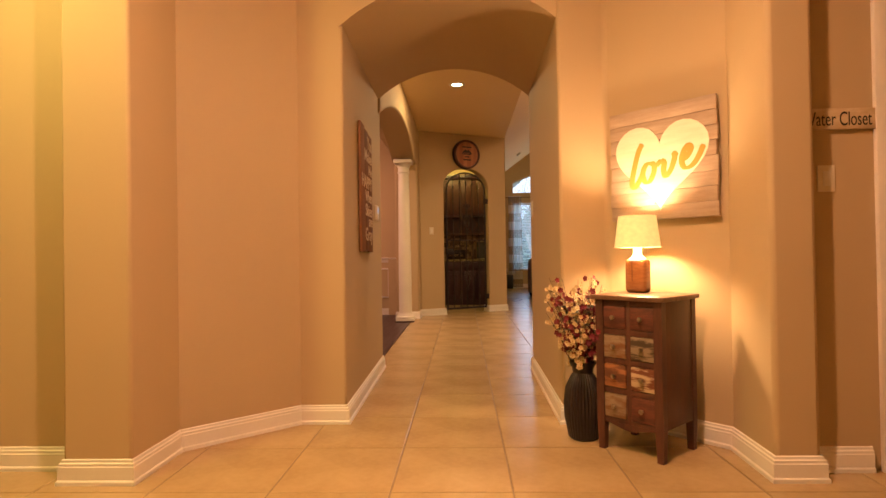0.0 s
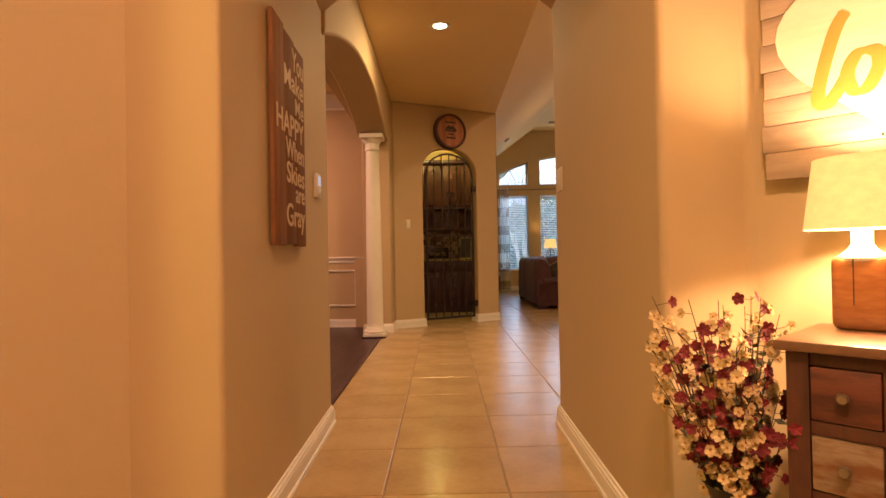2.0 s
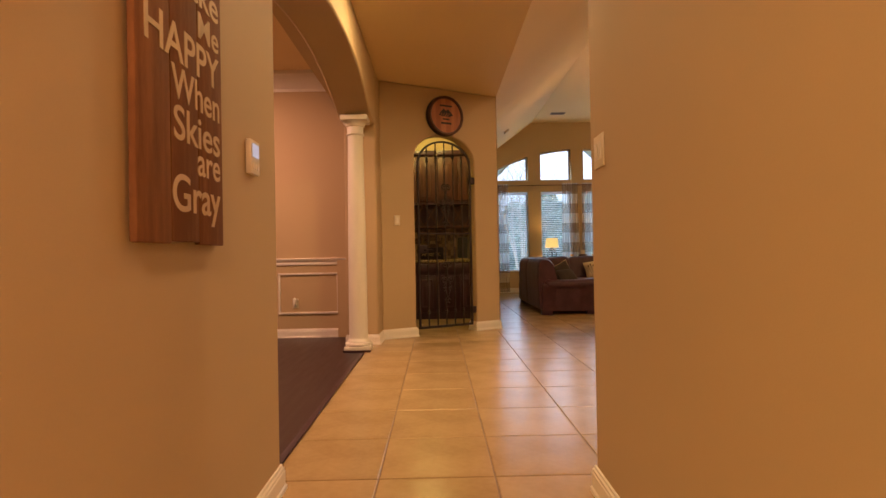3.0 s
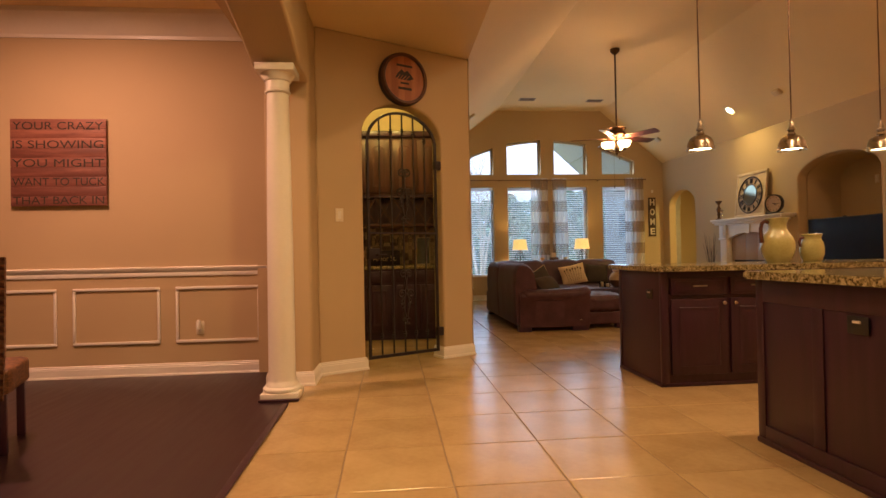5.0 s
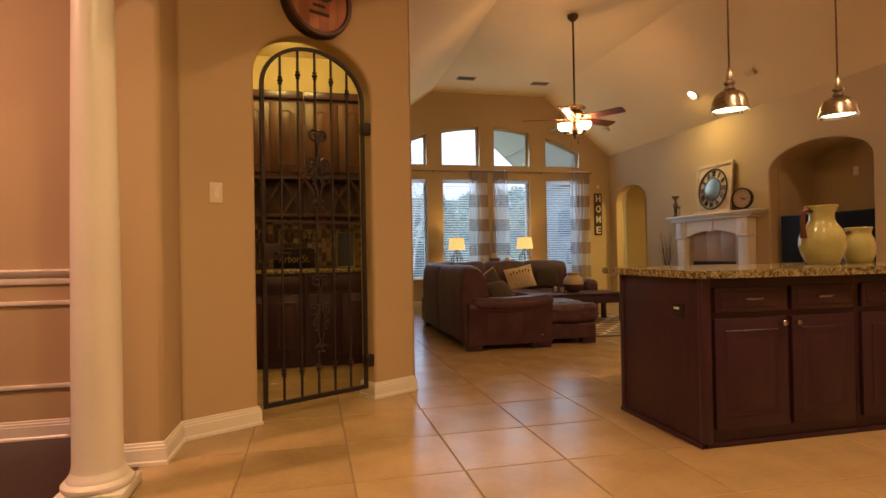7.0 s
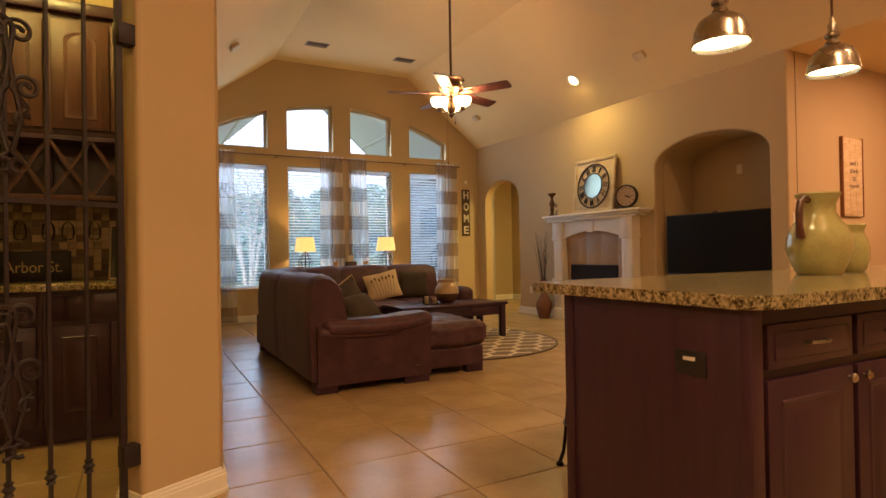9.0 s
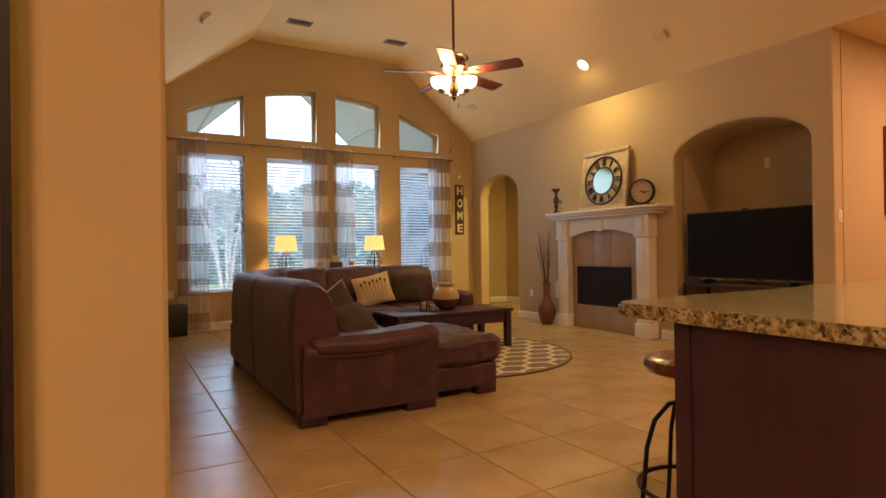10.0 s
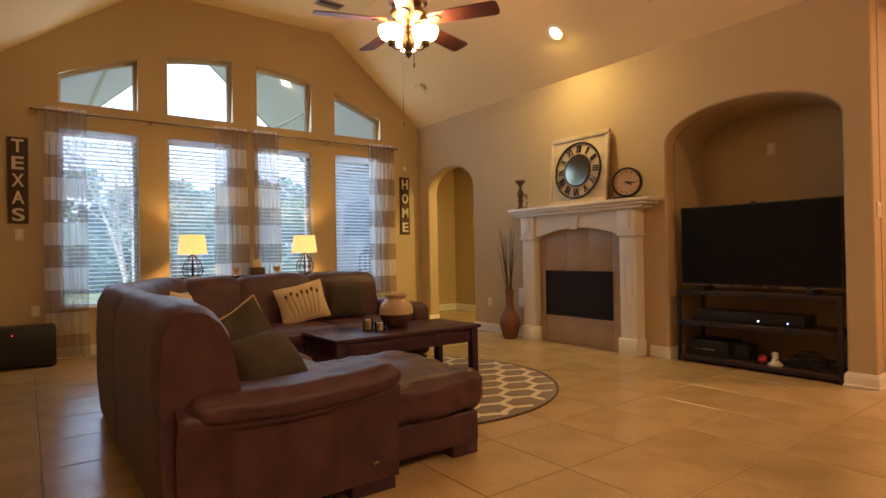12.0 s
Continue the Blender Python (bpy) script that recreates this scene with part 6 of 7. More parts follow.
for y0, y1 in ((11.845, 12.065), (13.235, 13.455)):
    part("pilaster_base", box(6.075, 6.238, y0 - 0.0, y1 + 0.0, 0.0, 0.17, 0.005), T_, f)
    sh = part("pilaster", box(6.10, 6.238, y0 + 0.015, y1 - 0.015, 0.171, 1.2, 0.004), T_, f)
    for k in range(3):
        yy0 = y0 + 0.05 + 0.045 * k
        part("flute", box(6.0975, 6.1005, yy0, yy0 + 0.03, 0.25, 1.12, 0.0012), T_, sh)
    part("pilaster_cap", box(6.075, 6.238, y0 - 0.005, y1 + 0.005, 1.2005, 1.235, 0.006), T_, f)
    bk = part("corner_block", box(6.085, 6.238, y0 + 0.006, y1 - 0.006, 1.2355, 1.474, 0.004), T_, f)
    part("block_panel", box(6.078, 6.0855, y0 + 0.065, y1 - 0.065, 1.28, 1.45, 0.004), T_, bk)
# stone surround in slabs round the firebox
B0, B1, BZ0, BZ1 = 12.21, 13.145, 0.325, 0.83
for a, b, c, d in ((12.066, 12.208, 0.004, 0.5), (12.066, 12.208, 0.503, 0.98), (13.147, 13.234, 0.004, 0.5), (13.147, 13.234, 0.503, 0.98), (12.21, 12.52, 0.004, 0.322), (12.523, 12.83, 0.004, 0.322), (12.833, 13.145, 0.004, 0.322), (12.21, 12.52, 0.833, 1.33), (12.523, 12.83, 0.833, 1.33), (12.833, 13.145, 0.833, 1.33), (12.066, 12.208, 0.983, 1.33), (13.147, 13.234, 0.983, 1.33)):
    part("stone_slab", box(6.195, 6.236, a, b, c, d, 0.002), M["surround"], f)
# one flat black panel fills the firebox opening
part("firebox", box(6.205, 6.237, B0 + 0.001, B1 - 0.001, BZ0, BZ1), M["firebox_black"], f, "flat black firebox panel")
part("screen_frame", tube([(6.19, B0, BZ0), (6.19, B1, BZ0), (6.19, B1, BZ1), (6.19, B0, BZ1)], 0.009, 6, closed=True), M["iron"], f)
bm = bmesh.new()
for k in range(60):
    y = B0 + (B1 - B0) * (k + 0.5) / 60
    box(6.196, 6.199, y - 0.0035, y + 0.0035, BZ0, BZ1, bm=bm)
part("mesh_screen", bm, M["iron"], f, "black mesh fire screen", smooth=0)
o = thing("wall_vent", "small white wall register beside the mantel", "vent", WX, 13.56, 0.49, -90)
part("frame", box(-0.09, 0.09, -0.012, 0, -0.12, 0.12, 0.004), T_, o)
for k in range(7):
    part("louvre", box(-0.07, 0.07, -0.016, -0.0115, -0.09 + 0.028 * k, -0.075 + 0.028 * k, 0.002), T_, o)

# mirror clock board leaning on the mantel
M["mirror"] = mat("mirror_glass", (0.26, 0.28, 0.23), (0.22, 0.24, 0.19), 0.10, 3, 20, metal=1.0, rough_var=0.005)
M["board_white"] = mat("distressed_white_board", (0.58, 0.49, 0.35), (0.40, 0.31, 0.20), 0.65, 5, 40, 0.2, stretch=(1, 1, 2), amount=0.9)
o = thing("mirror_clock", "square distressed board with a round Roman numeral mirror", "wall clock")
o.matrix_world = pose(6.115, 12.61, 1.576, -6, 0, -90)
part("board", box(-0.385, 0.385, 0.0, 0.02, 0.0, 0.765, 0.003), M["board_white"], o)
for a, b, c, d in ((-0.40, 0.40, 0.725, 0.775), (-0.40, 0.40, 0.0, 0.045), (-0.40, -0.355, 0.046, 0.724), (0.355, 0.40, 0.046, 0.724)):
    part("frame", box(a, b, -0.012, 0.024, c, d, 0.004), M["board_white"], o)
disc = Matrix.Translation((0, -0.004, 0.375)) @ Matrix.Rotation(radians(90), 4, "X")
part("outer_ring", lathe([(0.302, 0.0), (0.302, 0.012), (0.306, 0.016), (0.314, 0.016), (0.318, 0.01), (0.318, 0.0)], 56, m=disc), M["iron"], o)
part("inner_ring", lathe([(0.168, 0.0), (0.168, 0.010), (0.171, 0.014), (0.178, 0.014), (0.181, 0.008), (0.181, 0.0)], 48, m=disc), M["iron"], o)
part("mirror_disc", lathe([(0, 0.008), (0.169, 0.008), (0.169, 0.0), (0, 0.0)], 48, m=disc), M["mirror"], o, "round mirror glass")
for k, num in enumerate(("XII", "I", "II", "III", "IV", "V", "VI", "VII", "VIII", "IX", "X", "XI")):
    a = -2 * math.pi * k / 12
    lettering(num, {"I": 0.014, "II": 0.036, "III": 0.056, "V": 0.05, "X": 0.05}.get(num, 0.066 if num != "VIII" else 0.082), 0.082, M["iron"], o, disc @ Matrix.Rotation(a, 4, "Z") @ Matrix.Translation((0, 0.24, 0.004)), "numeral", extrude=0.006, bold=-0.004)
for k in range(48):
    a = 2 * math.pi * k / 48
    bm = box(-0.003, 0.003, 0.291, 0.302, 0.002, 0.008)
    part("tick", moved(bm, disc @ Matrix.Rotation(a, 4, "Z")), M["iron"], o)
# small mantel clock
M["dial"] = mat("aged_clock_dial", (0.58, 0.44, 0.31), (0.46, 0.33, 0.22), 0.5, 5, 40)
o = thing("mantel_clock", "round black desk clock with an aged dial on the mantel", "clock", 6.10, 11.94, 1.576, -72)
part("foot", box(-0.14, 0.14, -0.035, 0.035, 0.0, 0.022, 0.006), M["iron"], o)
d2 = Matrix.Translation((0, 0, 0.165)) @ Matrix.Rotation(radians(90), 4, "X")
part("case", lathe([(0.0, -0.04), (0.135, -0.04), (0.148, -0.025), (0.15, 0.02), (0.146, 0.034), (0.134, 0.036), (0.128, 0.026)], 44, m=d2), M["iron"], o)
part("dial", lathe([(0, 0.0245), (0.129, 0.0245), (0.129, 0.02)], 40, m=d2), M["dial"], o, "aged brown dial")
for k in range(12):
    part("hour_mark", moved(box(-0.003, 0.003, 0.095, 0.118, 0.025, 0.0265), d2 @ Matrix.Rotation(2 * math.pi * k / 12, 4, "Z")), M["iron"], o)
for a, l, w in ((118, 0.06, 0.006), (95, 0.09, 0.004)):
    part("hand", moved(box(-w, w, -0.015, l, 0.0268, 0.028), d2 @ Matrix.Rotation(radians(-a), 4, "Z")), M["iron"], o)
# candlesticks
o = thing("tall_candlestick", "tall dark turned candlestick on the mantel", "candlestick", 6.09, 13.45, 1.576)
part("body", lathe([(0, 0), (0.055, 0), (0.055, 0.015), (0.03, 0.03), (0.022, 0.06), (0.034, 0.1), (0.024, 0.13), (0.04, 0.17), (0.042, 0.2), (0.022, 0.24), (0.018, 0.28), (0.03, 0.3), (0.062, 0.335), (0.062, 0.35), (0.05, 0.35), (0, 0.33)], 24), M["bronze"], o)
o = thing("short_candlestick", "short brass candlestick on the mantel", "candlestick", 6.08, 13.34, 1.576)
part("body", lathe([(0, 0), (0.04, 0), (0.036, 0.012), (0.014, 0.025), (0.014, 0.05), (0.026, 0.07), (0.014, 0.09), (0.013, 0.14), (0.024, 0.155), (0.03, 0.18), (0.024, 0.182), (0, 0.17)], 20), M["steel"], o)
# floor vase with twigs
M["terracotta"] = mat("dark_terracotta_wicker", (0.19, 0.075, 0.04), (0.11, 0.04, 0.022), 0.55, 14, 60, 0.3, stretch=(1, 1, 4))
o = thing("twig_vase", "tall brown floor vase beside the mantel holding bare twigs", "vase", 6.02, 13.60, 0)
part("body", lathe([(0, 0), (0.075, 0), (0.082, 0.012), (0.105, 0.09), (0.125, 0.17), (0.122, 0.24), (0.085, 0.31), (0.055, 0.36), (0.046, 0.42), (0.047, 0.5), (0.058, 0.585), (0.055, 0.6), (0.048, 0.59), (0.038, 0.45), (0, 0.4)], 32), M["terracotta"], o)
tw = thing("twig_bunch", "bunch of thin bare brown twigs", "twigs", 6.02, 13.60, 0)
rt = random.Random(11)
for k in range(16):
    a, s = rt.uniform(0, 6.28), rt.uniform(0.03, 0.15)
    hgt = rt.uniform(1.0, 1.36)
    cx, cy = math.cos(a) * s, math.sin(a) * s
    if cx > 0.1:
        cx = 0.08
    pts = [(0.02 * math.cos(a) + cx * t ** 1.5 + 0.01 * math.sin(6 * t + k), 0.02 * math.sin(a) + cy * t ** 1.5, 0.45 + (hgt - 0.45) * t) for t in (0, 0.2, 0.4, 0.6, 0.8, 1)]
    part("twig", tube(pts, [0.005, 0.0045, 0.004, 0.0035, 0.003, 0.002], 5), M["stem"], tw)

# ---- television niche ----
M["screen"] = mat("dark_tv_screen", (0.010, 0.010, 0.012), (0.008, 0.008, 0.010), 0.3, 3, 20, rough_var=0.01, spec=0.1)
o = thing("television", "large flat black television, switched off, on a low stand", "television", 6.32, 10.835, 0, -90)
part("bezel", box(-0.67, 0.67, 0.0, 0.05, 0.72, 1.455, 0.006), M["black"], o)
part("screen", box(-0.657, 0.657, -0.003, 0.001, 0.745, 1.443), M["screen"], o)
part("chin_strip", box(-0.66, 0.66, -0.004, -0.0005, 0.722, 0.732), M["steel"], o, "thin silver strip")
part("camera_bump", box(-0.02, 0.02, 0.005, 0.04, 1.4551, 1.47, 0.003), M["black"], o)
for sx in (-0.45, 0.45):
    part("foot", box(sx - 0.03, sx + 0.03, -0.06, 0.14, 0.676, 0.7195, 0.004), M["black"], o)
M["stand_wood"] = mat("grey_brown_shelf_wood", (0.10, 0.065, 0.042), (0.06, 0.038, 0.025), 0.5, 5, 50, 0.1, stretch=(5, 0.7, 1))
o = thing("tv_stand", "low media stand with dark metal posts and wooden shelves", "media stand", 6.25, 10.835, 0, -90)
for z in (0.03, 0.36, 0.645):
    part("shelf", box(-0.66, 0.66, 0.005, 0.43, z, z + 0.028, 0.003), M["stand_wood"], o)
for sx in (-0.665, 0.665):
    for y in (0.005, 0.43):
        part("post", box(sx - 0.015, sx + 0.015, y - 0.015, y + 0.015, 0.0, 0.675, 0.002), M["iron"], o)
for z in (0.02, 0.35, 0.635):
    part("rail", box(-0.65, 0.65, -0.008, 0.004, z, z + 0.038, 0.002), M["iron"], o)
o = thing("sound_bar", "black amplifier with two tiny lit indicators on the shelf", "amplifier", 6.33, 10.95, 0.389, -90)
part("body", box(-0.42, 0.5, 0.0, 0.25, 0.0, 0.105, 0.004), M["black"], o)
M["white_led"] = mat("white_indicator", (1, 1, 1), rough=0.4, emit=(0.8, 0.9, 1.0, 3))
part("led", box(0.13, 0.145, -0.002, 0.0005, 0.03, 0.04), M["white_led"], o)
part("led", box(0.37, 0.38, -0.002, 0.0005, 0.03, 0.04), M["blue_led"], o)
o = thing("media_player", "black disc player with a silver tray line on the bottom shelf", "media player", 6.33, 11.25, 0.059, -90)
part("body", box(-0.2, 0.18, 0.0, 0.26, 0.0, 0.15, 0.004), M["black"], o)
part("tray_line", box(-0.14, 0.05, -0.002, 0.0005, 0.06, 0.07), M["steel"], o, "silver tray line")
o = thing("router_box", "black router standing on the bottom shelf", "router", 6.36, 10.98, 0.059, -90)
part("body", box(-0.09, 0.07, 0.0, 0.16, 0.0, 0.14, 0.006), M["black"], o)
o = thing("toy_figure", "small white plastic ornament with a red ball on the shelf", "ornament", 6.33, 10.68, 0.059, -90)
bm = lathe([(0, 0), (0.055, 0), (0.06, 0.015), (0.035, 0.035), (0.022, 0.07), (0.028, 0.1), (0.018, 0.115), (0, 0.12)], 16)
part("body", bm, T_, o)
M["red_plastic"] = mat("red_plastic", (0.45, 0.03, 0.025), None, 0.4, 10, 50)
o = thing("red_ball", "small red ball on the bottom shelf", "ball", 6.34, 10.785, 0.059)
part("sphere", lathe([(0, 0), (0.02, 0.005), (0.034, 0.02), (0.04, 0.04), (0.034, 0.06), (0.02, 0.075), (0, 0.08)], 18), M["red_plastic"], o)
o = thing("cable_bundle", "tangle of thin black cables on the media stand", "cables", 6.4, 10.45, 0.06)
rc = random.Random(3)
for k in range(5):
    pts = [(0.12 * math.sin(2.1 * t + k), 0.22 * math.cos(1.7 * t * (1 + 0.1 * k)) * (1 - t / 9), 0.006 + 0.02 * k * t / 6 + 0.06 * abs(math.sin(t * 0.9 + k))) for t in [i * 0.3 for i in range(20)]]
    part("cable", tube(pts, 0.004, 5), M["black"], o)
outlet(6.95, 10.94, 2.0, -90)

# ---- ceiling things ----
M["blade"] = mat("dark_walnut_blade", (0.10, 0.026, 0.014), (0.055, 0.014, 0.008), 0.5, 3, 40, 0.05, stretch=(0.6, 7, 1))
M["opal"] = mat("lit_opal_glass", (0.95, 0.85, 0.6), rough=0.4, emit=(1.0, 0.76, 0.36, 7))
FC = (3.57, 12.05)
o = thing("ceiling_fan", "bronze ceiling fan with five walnut blades and three lit glass bowls", "ceiling fan", FC[0], FC[1], 0)
part("canopy", lathe([(0, 4.212), (0.075, 4.21), (0.07, 4.17), (0.03, 4.13), (0.014, 4.12)], 28), M["bronze"], o)
part("downrod", lathe([(0.013, 2.95), (0.013, 4.13)], 12), M["bronze"], o)
part("motor", lathe([(0.02, 2.985), (0.1, 2.98), (0.145, 2.965), (0.15, 2.95), (0.12, 2.935), (0.115, 2.90), (0.135, 2.88), (0.135, 2.85), (0.11, 2.82), (0.09, 2.80), (0.06, 2.79), (0.045, 2.77), (0.0, 2.77)], 36), M["bronze"], o)
for k in range(5):
    a = radians(16 + 72 * k)
    rot = Matrix.Rotation(a, 4, "Z")
    bl = [(0.17, -0.045), (0.2, -0.062), (0.45, -0.073), (0.66, -0.078), (0.69, -0.07), (0.70, -0.04), (0.70, 0.04), (0.69, 0.07), (0.66, 0.078), (0.45, 0.073), (0.2, 0.062), (0.17, 0.045)]
    bm = slab(bl, -0.004, 0.004)
    moved(bm, rot @ Matrix.Translation((0, 0, 2.81)) @ Matrix.Rotation(radians(-13), 4, "X"))
    b = part("blade", bm, M["blade"], o, "walnut blade")
    bm = slab([(0.1, -0.02), (0.16, -0.016), (0.24, -0.035), (0.27, 0.0), (0.24, 0.035), (0.16, 0.016), (0.1, 0.02)], -0.004, 0.004)
    moved(bm, rot @ Matrix.Translation((0, 0, 2.80)) @ Matrix.Rotation(radians(-13), 4, "X"))
    part("blade_iron", bm, M["bronze"], b, "bronze blade bracket")
part("light_hub", lathe([(0.04, 2.77), (0.05, 2.745), (0.035, 2.72), (0.045, 2.68), (0.05, 2.64), (0.03, 2.60), (0.018, 2.585), (0.028, 2.57), (0.018, 2.555), (0.0, 2.53)], 24), M["bronze"], o)
for k in range(3):
    a = radians(58 + 120 * k)
    c, s = math.cos(a), math.sin(a)
    part("light_arm", tube([(r * c, r * s, z) for r, z in ((0.03, 2.62), (0.07, 2.59), (0.11, 2.585), (0.14, 2.60), (0.145, 2.615))], 0.008, 8), M["bronze"], o)
    part("cup", lathe([(0, 2.595), (0.022, 2.6), (0.03, 2.615), (0.024, 2.625), (0.034, 2.635), (0, 2.637)], 16, m=Matrix.Translation((0.145 * c, 0.145 * s, 0))), M["bronze"], o)
    part("glass_bowl", lathe([(0.015, 2.637), (0.05, 2.645), (0.08, 2.665), (0.095, 2.70), (0.097, 2.735), (0.093, 2.735), (0.09, 2.70), (0.075, 2.67), (0.045, 2.651), (0.0, 2.648)], 28, m=Matrix.Translation((0.145 * c, 0.145 * s, 0))), M["opal"], o, "lit opal glass bowl")
part("pull_chain", tube([(0.03, -0.03, 2.57), (0.03, -0.03, 2.50)], 0.002, 5), M["bronze"], o)
part("pull_fob", lathe([(0, 2.46), (0.006, 2.465), (0.007, 2.49), (0.002, 2.502)], 8, m=Matrix.Translation((0.03, -0.03, 0))), M["bronze"], o)
part("pull_chain", tube([(-0.04, 0.02, 2.57), (-0.04, 0.02, 2.06)], 0.0015, 5), M["bronze"], o)
part("pull_fob", lathe([(0, 2.02), (0.006, 2.025), (0.007, 2.05), (0.002, 2.062)], 8, m=Matrix.Translation((-0.04, 0.02, 0))), M["bronze"], o)
M["vent"] = mat("grey_vent_metal", (0.30, 0.25, 0.22), None, 0.5, 10, 50)
for x, y in ((2.88, 14.93), (4.34, 15.0)):
    o = thing("ceiling_vent", "white louvred air vent on the flat ceiling", "vent", x, y, 4.213, group="ceiling vents")
    part("frame", box(-0.17, 0.17, -0.09, 0.09, -0.008, 0.0, 0.003), M["vent"], o)
    # black plate paints the shade inside the vent opening
    part("slot_shade_plate", box(-0.145, 0.145, -0.066, 0.066, -0.0095, -0.0075), M["black"], o)
    for k in range(8):
        bm = box(-0.145, 0.145, -0.006, 0.006, -0.001, 0.001)
        moved(bm, Matrix.Translation((0, -0.058 + 0.0165 * k, -0.014)) @ Matrix.Rotation(radians(35 if k < 4 else -35), 4, "X"))
        part("slat", bm, M["vent"], o)
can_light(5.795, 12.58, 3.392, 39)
M["sensor"] = mat("aged_white_plastic", (0.66, 0.54, 0.33), None, 0.5, 10, 50)
for x, y in ((5.81, 11.41), (5.76, 15.07), (1.5, 13.6)):
    slope = (VZ[3] - VZ[2]) / (VX[3] - VX[2]) if x > 4 else (VZ[1] - VZ[0]) / (VX[1] - VX[0])
    o = new("ceiling_speaker")
    o.matrix_world = pose(x, y, vault_z(x) - 0.002, 0, math.degrees(-math.atan(slope)), 0)
    tagged(o, "small cream surround speaker on the sloped ceiling", "speaker")
    part("body", box(-0.05, 0.05, -0.075, 0.075, -0.045, 0.0, 0.01), M["sensor"], o)
# ---- windows ----
M["vinyl"] = mat("white_vinyl", (0.62, 0.60, 0.56), (0.57, 0.55, 0.51), 0.4, 5, 40)
M["slat"] = mat("white_blind_slat", (0.84, 0.84, 0.84), (0.78, 0.78, 0.78), 0.5, 5, 40)
_n, _l = M["slat"].node_tree.nodes, M["slat"].node_tree.links
_t, _x = _n.new("ShaderNodeBsdfTranslucent"), _n.new("ShaderNodeMixShader")
_t.inputs["Color"].default_value, _x.inputs[0].default_value = (0.85, 0.88, 0.92, 1), 0.7
_l.new(_n["Principled BSDF"].outputs[0], _x.inputs[1])
_l.new(_t.outputs[0], _x.inputs[2])
_l.new(_x.outputs[0], _n["Material Output"].inputs["Surface"])


def haze_veil_material():
    """Window haze put into a thin sheet: mostly clear, slightly translucent."""
    m = bpy.data.materials.new("window_haze_veil")
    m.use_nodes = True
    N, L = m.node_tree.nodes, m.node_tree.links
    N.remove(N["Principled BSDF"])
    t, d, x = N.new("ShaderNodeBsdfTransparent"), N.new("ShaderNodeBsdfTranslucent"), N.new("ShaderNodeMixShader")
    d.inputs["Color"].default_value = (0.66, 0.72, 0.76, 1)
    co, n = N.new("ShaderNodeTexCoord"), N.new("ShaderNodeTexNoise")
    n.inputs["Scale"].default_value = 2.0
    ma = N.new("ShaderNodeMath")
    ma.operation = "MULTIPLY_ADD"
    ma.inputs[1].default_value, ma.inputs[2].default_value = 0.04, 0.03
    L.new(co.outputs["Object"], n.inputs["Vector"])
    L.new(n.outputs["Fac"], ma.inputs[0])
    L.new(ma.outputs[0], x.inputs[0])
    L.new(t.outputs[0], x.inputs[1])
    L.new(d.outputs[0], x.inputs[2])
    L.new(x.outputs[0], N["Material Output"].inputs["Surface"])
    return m


